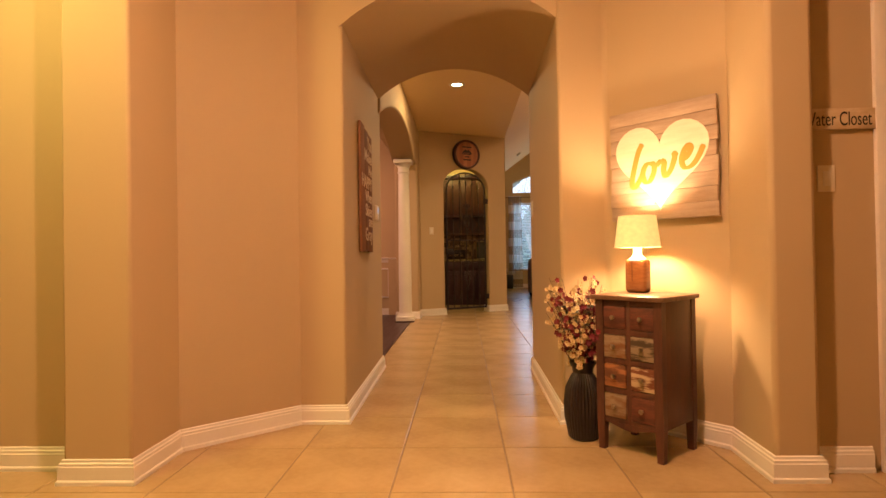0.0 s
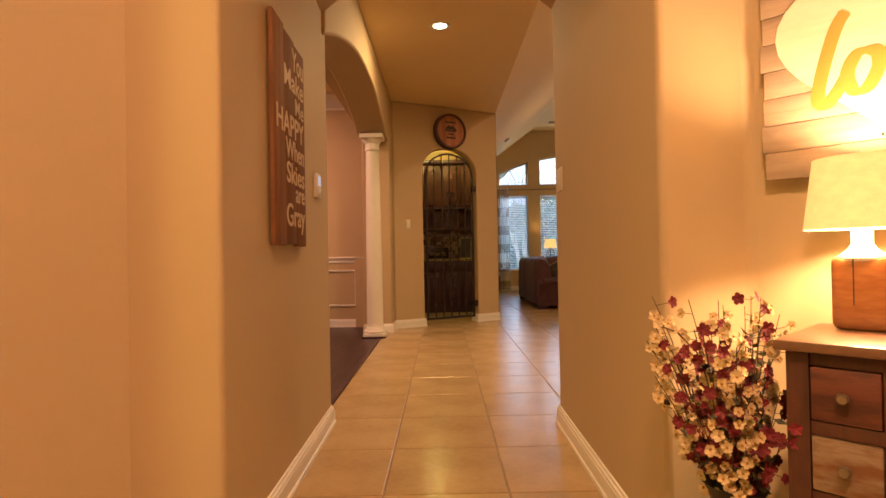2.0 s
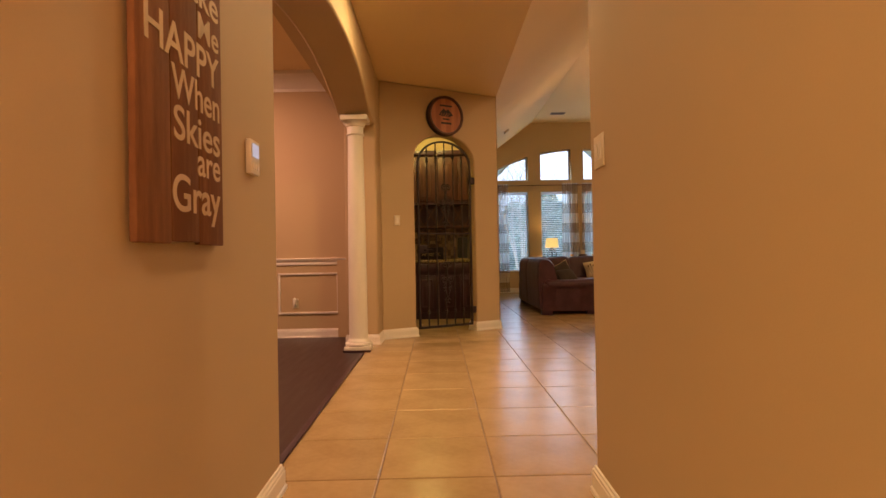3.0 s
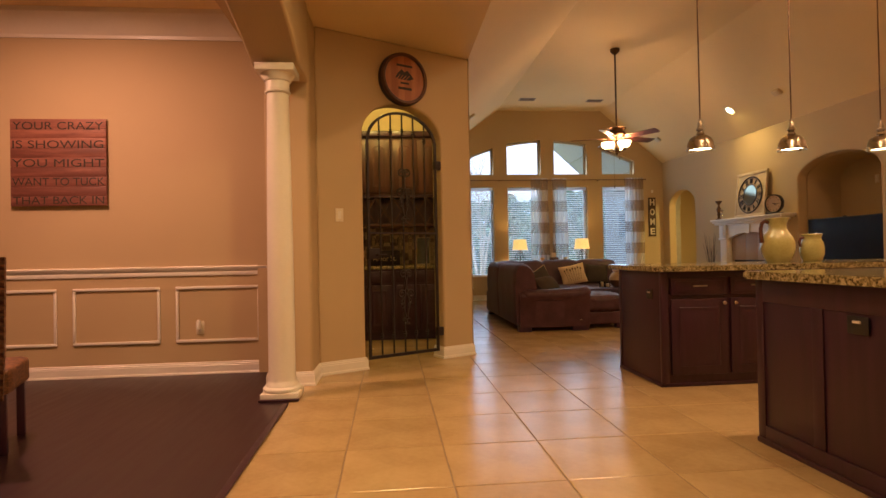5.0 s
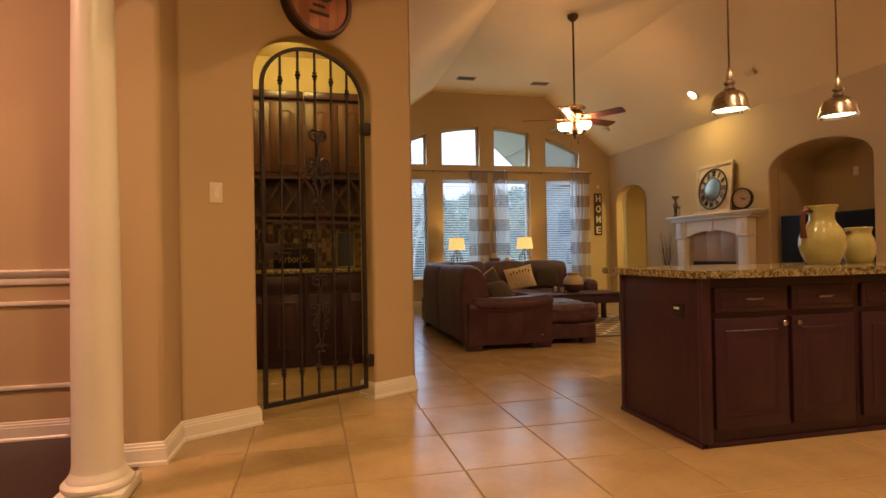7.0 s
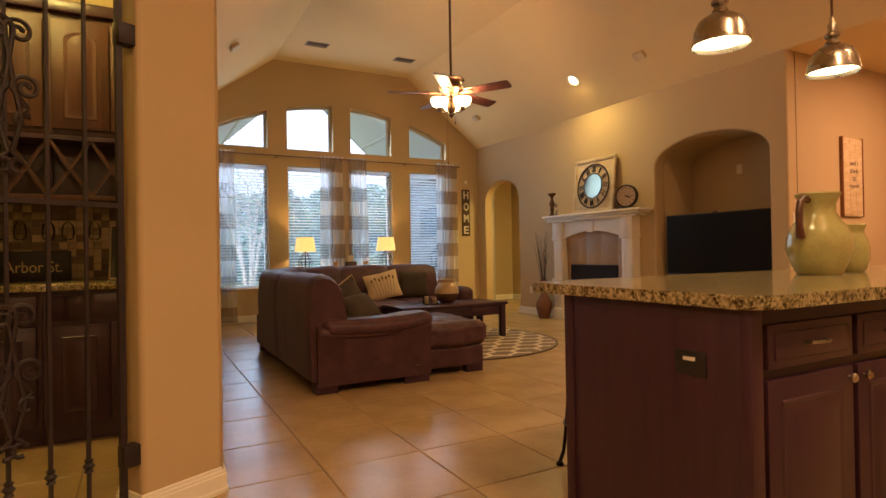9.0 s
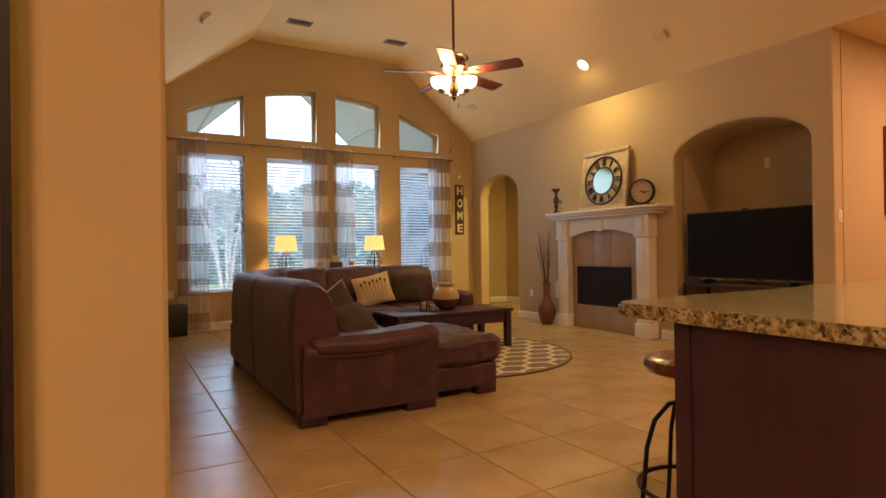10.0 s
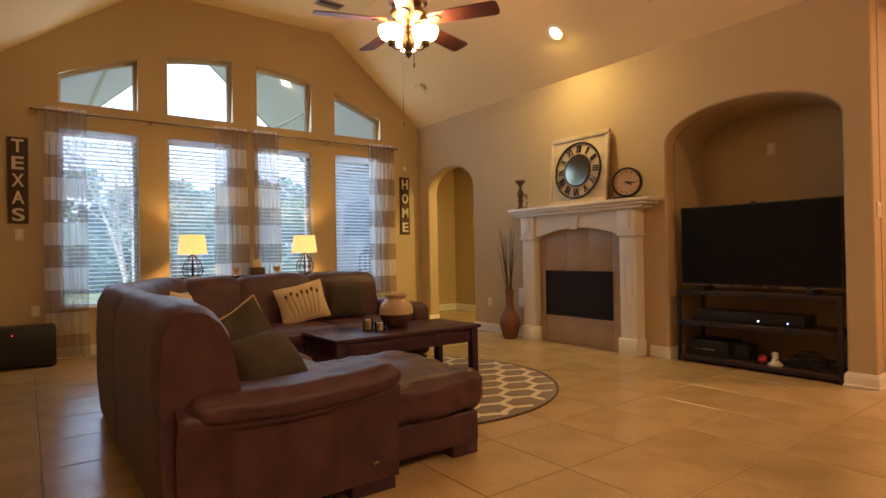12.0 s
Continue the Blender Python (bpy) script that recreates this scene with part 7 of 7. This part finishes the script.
M["haze_veil"] = haze_veil_material()
for k, (x0, x1) in enumerate(WINS):
    w = thing("window_%d" % (k + 1), "tall white-framed window with a closed arched transom above", "window")
    w["kind"] = "structure"
    fr = 0.045
    yf = WY + 0.12
    bm = bmesh.new()
    for a, b, c, d in ((x0, x0 + fr, SILL, LTOP), (x1 - fr, x1, SILL, LTOP), (x0 + fr, x1 - fr, SILL, SILL + fr), (x0 + fr, x1 - fr, LTOP - fr, LTOP)):
        box(a, b, yf, yf + 0.06, c, d, 0.004, bm=bm)
    part("window_frame", bm, M["vinyl"], w)
    p = part("pane", box(x0 + fr, x1 - fr, yf + 0.028, yf + 0.032, SILL + fr, LTOP - fr), M["glass"], w)
    p.visible_shadow = False
    bm = bmesh.new()
    n = 12
    for a, b in ((0.0, fr),):
        box(x0, x1, yf, yf + 0.06, UBOT, UBOT + fr * 0.7, 0.004, bm=bm)
        box(x0, x0 + fr * 0.7, yf, yf + 0.06, UBOT + fr * 0.7, head_z(x0) - 0.01, 0.003, bm=bm)
        box(x1 - fr * 0.7, x1, yf, yf + 0.06, UBOT + fr * 0.7, head_z(x1) - 0.01, 0.003, bm=bm)
        up = [(x0 + (x1 - x0) * i / n, head_z(x0 + (x1 - x0) * i / n)) for i in range(n + 1)]
        prism(up + [(x, z - 0.03) for x, z in up[::-1]], (0, yf, 0), (1, 0, 0), (0, 1, 0), 0.06, bm)
    part("transom_frame", bm, M["vinyl"], w)
    p = part("transom_pane", prism([(x0 + 0.02, UBOT + 0.02), (x1 - 0.02, UBOT + 0.02)] + [(min(max(x, x0 + 0.02), x1 - 0.02), z - 0.02) for x, z in up[::-1]], (0, yf + 0.03, 0), (1, 0, 0), (0, 1, 0), 0.004), M["glass"], w)
    p.visible_shadow = False
    # added pale sheet that hazes the garden view, no part of the window
    p = part("haze_sheet", box(x0 + fr, x1 - fr, yf + 0.05, yf + 0.051, SILL + fr, LTOP - fr), M["haze_veil"], w, "thin pale sheet adding haze to the view")
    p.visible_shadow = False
    part("window_sill", box(x0 - 0.03, x1 + 0.03, WY - 0.03, WY + 0.12, SILL - 0.0, SILL + 0.02, 0.004), M["trim"], w)
    bl = thing("window_blind", "white horizontal slatted blind, slats open", "blind", (x0 + x1) / 2, WY + 0.075, 0, group="window blinds")
    ww = x1 - x0 - 0.02
    part("headrail", box(-ww / 2, ww / 2, -0.03, 0.03, LTOP - 0.075, LTOP - 0.004, 0.003), M["slat"], bl)
    bm = box(-ww / 2, ww / 2, -0.024, 0.024, -0.0013, 0.0013)
    moved(bm, Matrix.Rotation(radians(-13), 4, "X"))
    me = mesh_of(bm, "slat", M["slat"], 0)
    zz = SILL + 0.06
    while zz < LTOP - 0.09:
        s = new("slat", me)
        s.parent = bl
        s.location = (0, 0, zz)
        zz += 0.047
    part("bottom_rail", box(-ww / 2, ww / 2, -0.025, 0.025, SILL + 0.022, SILL + 0.042, 0.003), M["slat"], bl)
    for sx in (-0.28, 0.28):
        part("cord", box(sx - 0.002, sx + 0.002, -0.028, -0.0255, SILL + 0.03, LTOP - 0.07), M["slat"], bl)


def curtain_material():
    m = bpy.data.materials.new("sheer_banded_curtain")
    m.use_nodes = True
    N, L = m.node_tree.nodes, m.node_tree.links
    N.remove(N["Principled BSDF"])
    co = N.new("ShaderNodeTexCoord")
    sp = N.new("ShaderNodeSeparateXYZ")
    L.new(co.outputs["Object"], sp.inputs[0])
    ma = N.new("ShaderNodeMath")
    ma.operation = "MULTIPLY_ADD"
    ma.inputs[1].default_value, ma.inputs[2].default_value = 1 / 0.48, 0.96
    L.new(sp.outputs["Z"], ma.inputs[0])
    fr = N.new("ShaderNodeMath")
    fr.operation = "FRACT"
    L.new(ma.outputs[0], fr.inputs[0])
    gt = N.new("ShaderNodeMath")
    gt.operation = "GREATER_THAN"
    gt.inputs[1].default_value = 0.5
    L.new(fr.outputs[0], gt.inputs[0])
    mx = N.new("ShaderNodeMix")
    mx.data_type = "RGBA"
    mx.inputs["A"].default_value, mx.inputs["B"].default_value = (0.40, 0.31, 0.26, 1), (0.80, 0.78, 0.76, 1)
    L.new(gt.outputs[0], mx.inputs["Factor"])
    wv = N.new("ShaderNodeTexNoise")
    wv.inputs["Scale"].default_value = 300
    L.new(co.outputs["Object"], wv.inputs["Vector"])
    df, tl, tr = N.new("ShaderNodeBsdfDiffuse"), N.new("ShaderNodeBsdfTranslucent"), N.new("ShaderNodeBsdfTransparent")
    L.new(mx.outputs["Result"], df.inputs["Color"])
    L.new(mx.outputs["Result"], tl.inputs["Color"])
    m1, m2 = N.new("ShaderNodeMixShader"), N.new("ShaderNodeMixShader")
    m1.inputs[0].default_value = 0.5
    L.new(df.outputs[0], m1.inputs[1])
    L.new(tl.outputs[0], m1.inputs[2])
    op = N.new("ShaderNodeMath")
    op.operation = "MULTIPLY_ADD"
    op.inputs[1].default_value, op.inputs[2].default_value = 0.30, 0.36
    L.new(wv.outputs["Fac"], op.inputs[0])
    L.new(op.outputs[0], m2.inputs[0])
    L.new(tr.outputs[0], m2.inputs[1])
    L.new(m1.outputs[0], m2.inputs[2])
    L.new(m2.outputs[0], N["Material Output"].inputs["Surface"])
    return m


M["curtain"] = curtain_material()
M["rod"] = mat("bronze_rod", (0.18, 0.11, 0.06), (0.12, 0.07, 0.04), 0.4, 10, 50, metal=0.7)
RY, RZ0 = WY - 0.10, 2.645
for x0, x1 in ((1.30, 3.555), (3.585, 5.78)):
    o = thing("curtain_rod", "thin bronze curtain rod on wall brackets", "curtain rod", group="curtain rods")
    part("rod", tube([(x0, RY, RZ0), (x1, RY, RZ0)], 0.010, 10), M["rod"], o)
    for x in (x0, x1):
        part("finial", lathe([(0, -0.02), (0.016, -0.012), (0.018, 0), (0.012, 0.014), (0, 0.02)], 12, m=Matrix.Translation((x, RY, RZ0)) @ Matrix.Rotation(radians(90), 4, "Y")), M["rod"], o)
    for x in (x0 + 0.04, (x0 + x1) / 2, x1 - 0.04):
        part("bracket", box(x - 0.008, x + 0.008, RY, WY, RZ0 - 0.02, RZ0 - 0.009), M["rod"], o)
rcn = random.Random(9)
for x0, x1 in ((1.39, 1.80), (3.11, 3.535), (3.605, 3.96), (5.27, 5.735)):
    o = thing("curtain", "sheer curtain panel with wide white and taupe bands", "curtain", (x0 + x1) / 2, RY, 0, group="curtains")
    bm = bmesh.new()
    nx, nz = 60, 26
    ph = rcn.uniform(0, 6)
    rows = []
    for j in range(nz + 1):
        z = 0.02 + (RZ0 + 0.02) * j / nz
        t = j / nz
        row = []
        for i in range(nx + 1):
            u = i / nx - 0.5
            wv = math.sin(u * 2 * math.pi * 6.5 + ph + 0.5 * math.sin(4 * t)) + 0.4 * math.sin(u * 2 * math.pi * 11 + 2 * t)
            amp = 0.030 - 0.014 * t
            spread = 0.94 + 0.06 * (1 - t) + 0.03 * math.sin(3.3 * t + ph)
            row.append(bm.verts.new((u * (x1 - x0) * spread + 0.006 * math.sin(9 * t + i), amp * wv - 0.012, z)))
        rows.append(row)
    for a, b in zip(rows, rows[1:]):
        for i in range(nx):
            bm.faces.new((a[i], a[i + 1], b[i + 1], b[i]))
    part("cloth", bm, M["curtain"], o, smooth=3)

# ---- outside ----
M["grass"] = mat("lawn_grass", (0.27, 0.33, 0.15), (0.19, 0.24, 0.10), 0.9, 0.6, 12, 0.4)
M["concrete"] = mat("patio_concrete", (0.55, 0.53, 0.50), (0.46, 0.44, 0.41), 0.8, 1.5, 30, 0.1)
M["soffit"] = mat("patio_soffit", (0.86, 0.87, 0.87), (0.82, 0.83, 0.83), 0.7, 2, 40)
M["brick"] = mat("grey_brown_brick", (0.52, 0.49, 0.47), (0.34, 0.32, 0.31), 0.85, 3, 60, 0.3, amount=1.2)
M["mortar"] = mat("pale_mortar", (0.45, 0.43, 0.40), None, 0.9, 10, 80)
bm = bmesh.new()
q = [bm.verts.new(p) for p in ((-300, 16.06, -0.16), (300, 16.06, -0.16), (300, 600, -0.16), (-300, 600, -0.16))]
bm.faces.new(q)
structure("ground", bm, M["grass"], "green back lawn", "lawn")
structure("pavement_patio", box(0.2, 6.9, 16.06, 20.3, -0.159, -0.04), M["concrete"], "pale concrete patio slab", "patio")
AX, AZ = 3.87, 5.2
o = thing("patio_roof", "gabled patio roof with a pale boarded soffit", "patio roof")
for s, xe in ((-1, 0.7), (1, 6.75)):
    ze = AZ - abs(xe - AX) * 0.92
    bm = prism([(AX, AZ), (xe, ze), (xe, ze + 0.14), (AX, AZ + 0.14)], (0, 16.08, 0), (1, 0, 0), (0, 1, 0), 4.1)
    part("soffit", bm, M["soffit"], o)
    part("fascia", prism([(AX, AZ - 0.02), (xe, ze - 0.02), (xe, ze + 0.16), (AX, AZ + 0.16)], (0, 20.181, 0), (1, 0, 0), (0, 1, 0), 0.04), M["vinyl"], o)
    for k in range(3):
        f = 0.3 + 0.25 * k
        x, z = AX + (xe - AX) * f, AZ + (ze - AZ) * f
        part("batten", box(x - 0.02, x + 0.02, 16.09, 20.17, z - 0.03, z - 0.005), M["vinyl"], o)
part("patio_can", lathe([(0, 0), (0.07, 0), (0.08, 0.01)], 20, m=Matrix.Translation((5.02, 18.2, AZ - 1.15 * 0.92 - 0.03))), M["glow"], o, "lit patio can light")
for x in (0.75, 6.7):
    part("eave_beam", box(x - 0.07, x + 0.07, 16.08, 20.18, 2.1, 2.42), M["vinyl"], o)
part("post", box(0.68, 0.82, 20.0, 20.14, -0.04, 2.1), M["vinyl"], o)
# brick side wall
o = structure("wall_patio_brick", box(6.52, 6.75, 16.07, 20.1, -0.15, 3.2), M["mortar"], "grey-brown brick patio wall", "wall")
V, F = [], []
bx = mesh_of(box(-0.012, 0.0, -0.097, 0.097, -0.031, 0.031, 0.003, 1), "brick", M["brick"], 0)
sv, sf = [v.co.copy() for v in bx.vertices], [list(p.vertices) for p in bx.polygons]
rb = random.Random(4)
for j in range(44):
    for i in range(21):
        y = 16.17 + 0.2 * i + (0.1 if j % 2 else 0)
        if y > 20.0:
            continue
        k = len(V)
        dx = rb.uniform(-0.003, 0.002)
        V += [(6.52 + c.x + dx, y + c.y, -0.1 + 0.0735 * j + c.z) for c in sv]
        F += [[a + k for a in f] for f in sf]
me = bpy.data.meshes.new("brick_courses")
me.from_pydata(V, [], F)
me.materials.append(M["brick"])
bo = new("brick_courses", me)
bo.parent = o
tagged(bo, kind="stuff")
o = thing("patio_screen", "black covered television mounted on the patio brick wall", "television", 6.5, 18.2, 1.75, -90)
part("body", box(-0.55, 0.55, -0.12, 0.0, -0.33, 0.33, 0.01), M["black"], o)
o = thing("patio_lantern", "black metal lantern standing on the patio ledge", "lantern", 6.15, 17.4, -0.04)
part("pedestal", box(-0.14, 0.14, -0.14, 0.14, 0.0, 0.78, 0.01), M["concrete"], o)
part("base", box(-0.11, 0.11, -0.11, 0.11, 0.781, 0.82, 0.004), M["iron"], o)
for sx in (-0.1, 0.1):
    for sy in (-0.1, 0.1):
        part("corner_post", box(sx - 0.01, sx + 0.01, sy - 0.01, sy + 0.01, 0.82, 1.1), M["iron"], o)
part("cap", lathe([(0.155, 1.1), (0.13, 1.13), (0.05, 1.2), (0.03, 1.24), (0, 1.25)], 4), M["iron"], o)
part("ring", tube([(0.03 * math.cos(a), 0, 1.28 + 0.03 * math.sin(a)) for a in [2 * math.pi * i / 12 for i in range(12)]], 0.005, 5, closed=True), M["iron"], o)

# hedge and trees
M["foliage"] = mat("evergreen_foliage", (0.20, 0.34, 0.24), (0.10, 0.20, 0.14), 0.8, 0.8, 9, amount=1.3)
M["bark_pale"] = mat("pale_smooth_bark", (0.62, 0.58, 0.52), (0.38, 0.34, 0.29), 0.8, 3, 40, 0.2)
M["twig_leaf"] = mat("sparse_tan_leaves", (0.25, 0.24, 0.15), (0.17, 0.17, 0.10), 0.8, 3, 40)


def leaf_cloud(centres, count, size, seed, flat=0.8):
    rl = np.random.RandomState(seed)
    C = np.array(centres)
    pick = rl.randint(0, len(C), count)
    d = rl.normal(size=(count, 3))
    d /= np.linalg.norm(d, axis=1)[:, None]
    r = rl.uniform(0.55, 1.05, count)[:, None]
    P = C[pick, :3] + d * r * C[pick, 3:4] * np.array([1, 1, flat])
    a = rl.normal(size=(count, 3))
    a /= np.linalg.norm(a, axis=1)[:, None]
    b = np.cross(a, rl.normal(size=(count, 3)))
    b /= np.linalg.norm(b, axis=1)[:, None]
    s = rl.uniform(0.6, 1.4, count)[:, None] * size
    verts = np.stack([P - a * s, P - b * s * 0.55, P + a * s, P + b * s * 0.55], 1).reshape(-1, 3)
    faces = np.arange(count * 4).reshape(-1, 4)
    return verts.tolist(), faces.tolist()


rh = random.Random(21)
cent = []
for k in range(360):
    x = rh.uniform(-16, 26)
    top = 3.7 + 0.7 * noise.noise(Vector((x * 0.35, 0, 0))) + 0.3 * noise.noise(Vector((x * 1.3, 4, 0)))
    cent.append((x, rh.uniform(31, 33.5), rh.uniform(-0.2, max(top, 0.6)), rh.uniform(0.45, 0.95)))
v, f = leaf_cloud(cent, 70000, 0.16, 1)
me = bpy.data.meshes.new("hedge")
me.from_pydata(v, [], f)
me.materials.append(M["foliage"])
tagged(new("hedge", me), "tall dense evergreen hedge along the back lawn", "hedge", kind="stuff")
cent = [(rh.uniform(-30, 45), rh.uniform(46, 54), rh.uniform(0, 4.2), rh.uniform(1.2, 2.2)) for k in range(170)]
v, f = leaf_cloud(cent, 16000, 0.3, 2)
me = bpy.data.meshes.new("far_woods")
me.from_pydata(v, [], f)
me.materials.append(M["foliage"])
tagged(new("far_woods", me), "line of distant woods behind the lawn", "woods", kind="stuff")


def bare_tree(x, y, h, seed, stems=5):
    rt = random.Random(seed)
    o = thing("crepe_myrtle", "pale multi-stemmed tree with a fine bare crown", "tree", x, y, -0.16)
    tips = []
    for k in range(stems):
        a = 2 * math.pi * k / stems + rt.uniform(-0.3, 0.3)
        pts, p, d = [], Vector((0.08 * math.cos(a), 0.08 * math.sin(a), 0)), Vector((0.16 * math.cos(a), 0.16 * math.sin(a), 1))
        for i in range(9):
            pts.append(p.copy())
            d += Vector((rt.uniform(-0.10, 0.10), rt.uniform(-0.10, 0.10), 0))
            p = p + d.normalized() * h * 0.62 / 8
            if i > 2:
                for b in range(2):
                    e = Vector((rt.uniform(-1, 1), rt.uniform(-1, 1), rt.uniform(0.5, 1.3))).normalized()
                    q = [p + e * t * h * 0.22 + Vector((0, 0, 0.1 * t * t)) for t in (0, 0.33, 0.66, 1)]
                    tips.append((q, 0.016))
                    for c in range(3):
                        e2 = (e + Vector((rt.uniform(-0.8, 0.8), rt.uniform(-0.8, 0.8), rt.uniform(-0.1, 0.7)))).normalized()
                        s = q[1 + c % 3]
                        tips.append(([s, s + e2 * h * 0.07, s + e2 * h * 0.14 + Vector((0, 0, 0.06))], 0.007))
        part("trunk", tube(pts, [0.065 - 0.005 * i for i in range(9)], 8), M["bark_pale"], o)
    bm = bmesh.new()
    for q, r in tips:
        tube(q, [r * (1 - 0.6 * i / (len(q) - 1)) for i in range(len(q))], 4, bm)
    part("branches", bm, M["bark_pale"], o)
    ends = [(*q[-1], 0.28) for q, r in tips]
    v, f = leaf_cloud(ends, 2600, 0.022, seed)
    me = bpy.data.meshes.new("crown")
    me.from_pydata(v, [], f)
    me.materials.append(M["twig_leaf"])
    c = new("crown", me)
    c.parent = o


bare_tree(3.5, 25.4, 5.6, 3)

# bright overcast sky beyond the woods
def overcast():
    m = bpy.data.materials.new("overcast_sky")
    m.use_nodes = True
    N, L = m.node_tree.nodes, m.node_tree.links
    N.remove(N["Principled BSDF"])
    co, no, rp, em = N.new("ShaderNodeTexCoord"), N.new("ShaderNodeTexNoise"), N.new("ShaderNodeValToRGB"), N.new("ShaderNodeEmission")
    no.inputs["Scale"].default_value, no.inputs["Detail"].default_value = 0.012, 4
    rp.color_ramp.elements[0].color, rp.color_ramp.elements[1].color = (0.66, 0.80, 0.96, 1), (0.84, 0.93, 1.0, 1)
    em.inputs["Strength"].default_value = 1.5
    L.new(co.outputs["Object"], no.inputs["Vector"])
    L.new(no.outputs["Fac"], rp.inputs["Fac"])
    L.new(rp.outputs["Color"], em.inputs["Color"])
    L.new(em.outputs[0], N["Material Output"].inputs["Surface"])
    return m


bm = bmesh.new()
rows = []
for i in range(25):
    a = radians(-80 + 160 * i / 24)
    rows.append([bm.verts.new((3 + 260 * math.sin(a), 16 + 260 * math.cos(a), z)) for z in (-0.5, 200)])
for a, b in zip(rows, rows[1:]):
    bm.faces.new((a[0], b[0], b[1], a[1]))
structure("backdrop", bm, overcast(), "pale overcast sky in the distance", "sky")
# ---- floor tiles ----
PX, PY, X0, Y0 = 0.5165, 0.5465, -0.262, 6.553


def tile_mesh(w, d):
    bm = bmesh.new()
    b = 0.004
    lo = [bm.verts.new((sx * w / 2, sy * d / 2, -0.006)) for sx, sy in ((-1, -1), (1, -1), (1, 1), (-1, 1))]
    mid = [bm.verts.new((v.co.x, v.co.y, -0.0025)) for v in lo]
    top = [bm.verts.new((v.co.x - math.copysign(b, v.co.x), v.co.y - math.copysign(b, v.co.y), 0)) for v in lo]
    for p, q in ((lo, mid), (mid, top)):
        for k in range(4):
            bm.faces.new((p[k], p[(k + 1) % 4], q[(k + 1) % 4], q[k]))
    bm.faces.new(top)
    return bm


floor_ob = bpy.data.objects["floor"]
tile_me = mesh_of(tile_mesh(PX - 0.006, PY - 0.006), "tile", M["tile"], 0)
far_bm = []
count = 0
for i in range(-7, 19):
    for j in range(-18, 20):
        x, y = X0 + (i + 0.5) * PX, Y0 + (j + 0.5) * PY
        x0, x1, y0, y1 = x - PX / 2, x + PX / 2, y - PY / 2, y + PY / 2
        if y1 < -2.8 or y0 > 17 or x1 < -3 or x0 > 9:
            continue
        if x0 < -0.8 and 4.15 < y < 8.75:
            continue
        near = (-1.3 < x < 1.9 and 0.4 < y < 9.3) or (0.8 < x < 5.4 and 8.6 < y < 13.4)
        if near and count < 300:
            count += 1
            ob = new("tile", tile_me)
            ob.location = (x, y, 0)
            ob.parent = floor_ob
        else:
            far_bm.append((x, y))
V, F = [], []
src = tile_me
sv, sf = [v.co.copy() for v in src.vertices], [list(p.vertices) for p in src.polygons]
for x, y in far_bm:
    k = len(V)
    V += [(c.x + x, c.y + y, c.z) for c in sv]
    F += [[a + k for a in f] for f in sf]
me = bpy.data.meshes.new("far_tiles")
me.from_pydata(V, [], F)
me.materials.append(M["tile"])
ob = new("far_tiles", me)
ob.parent = floor_ob
tagged(ob, kind="stuff")
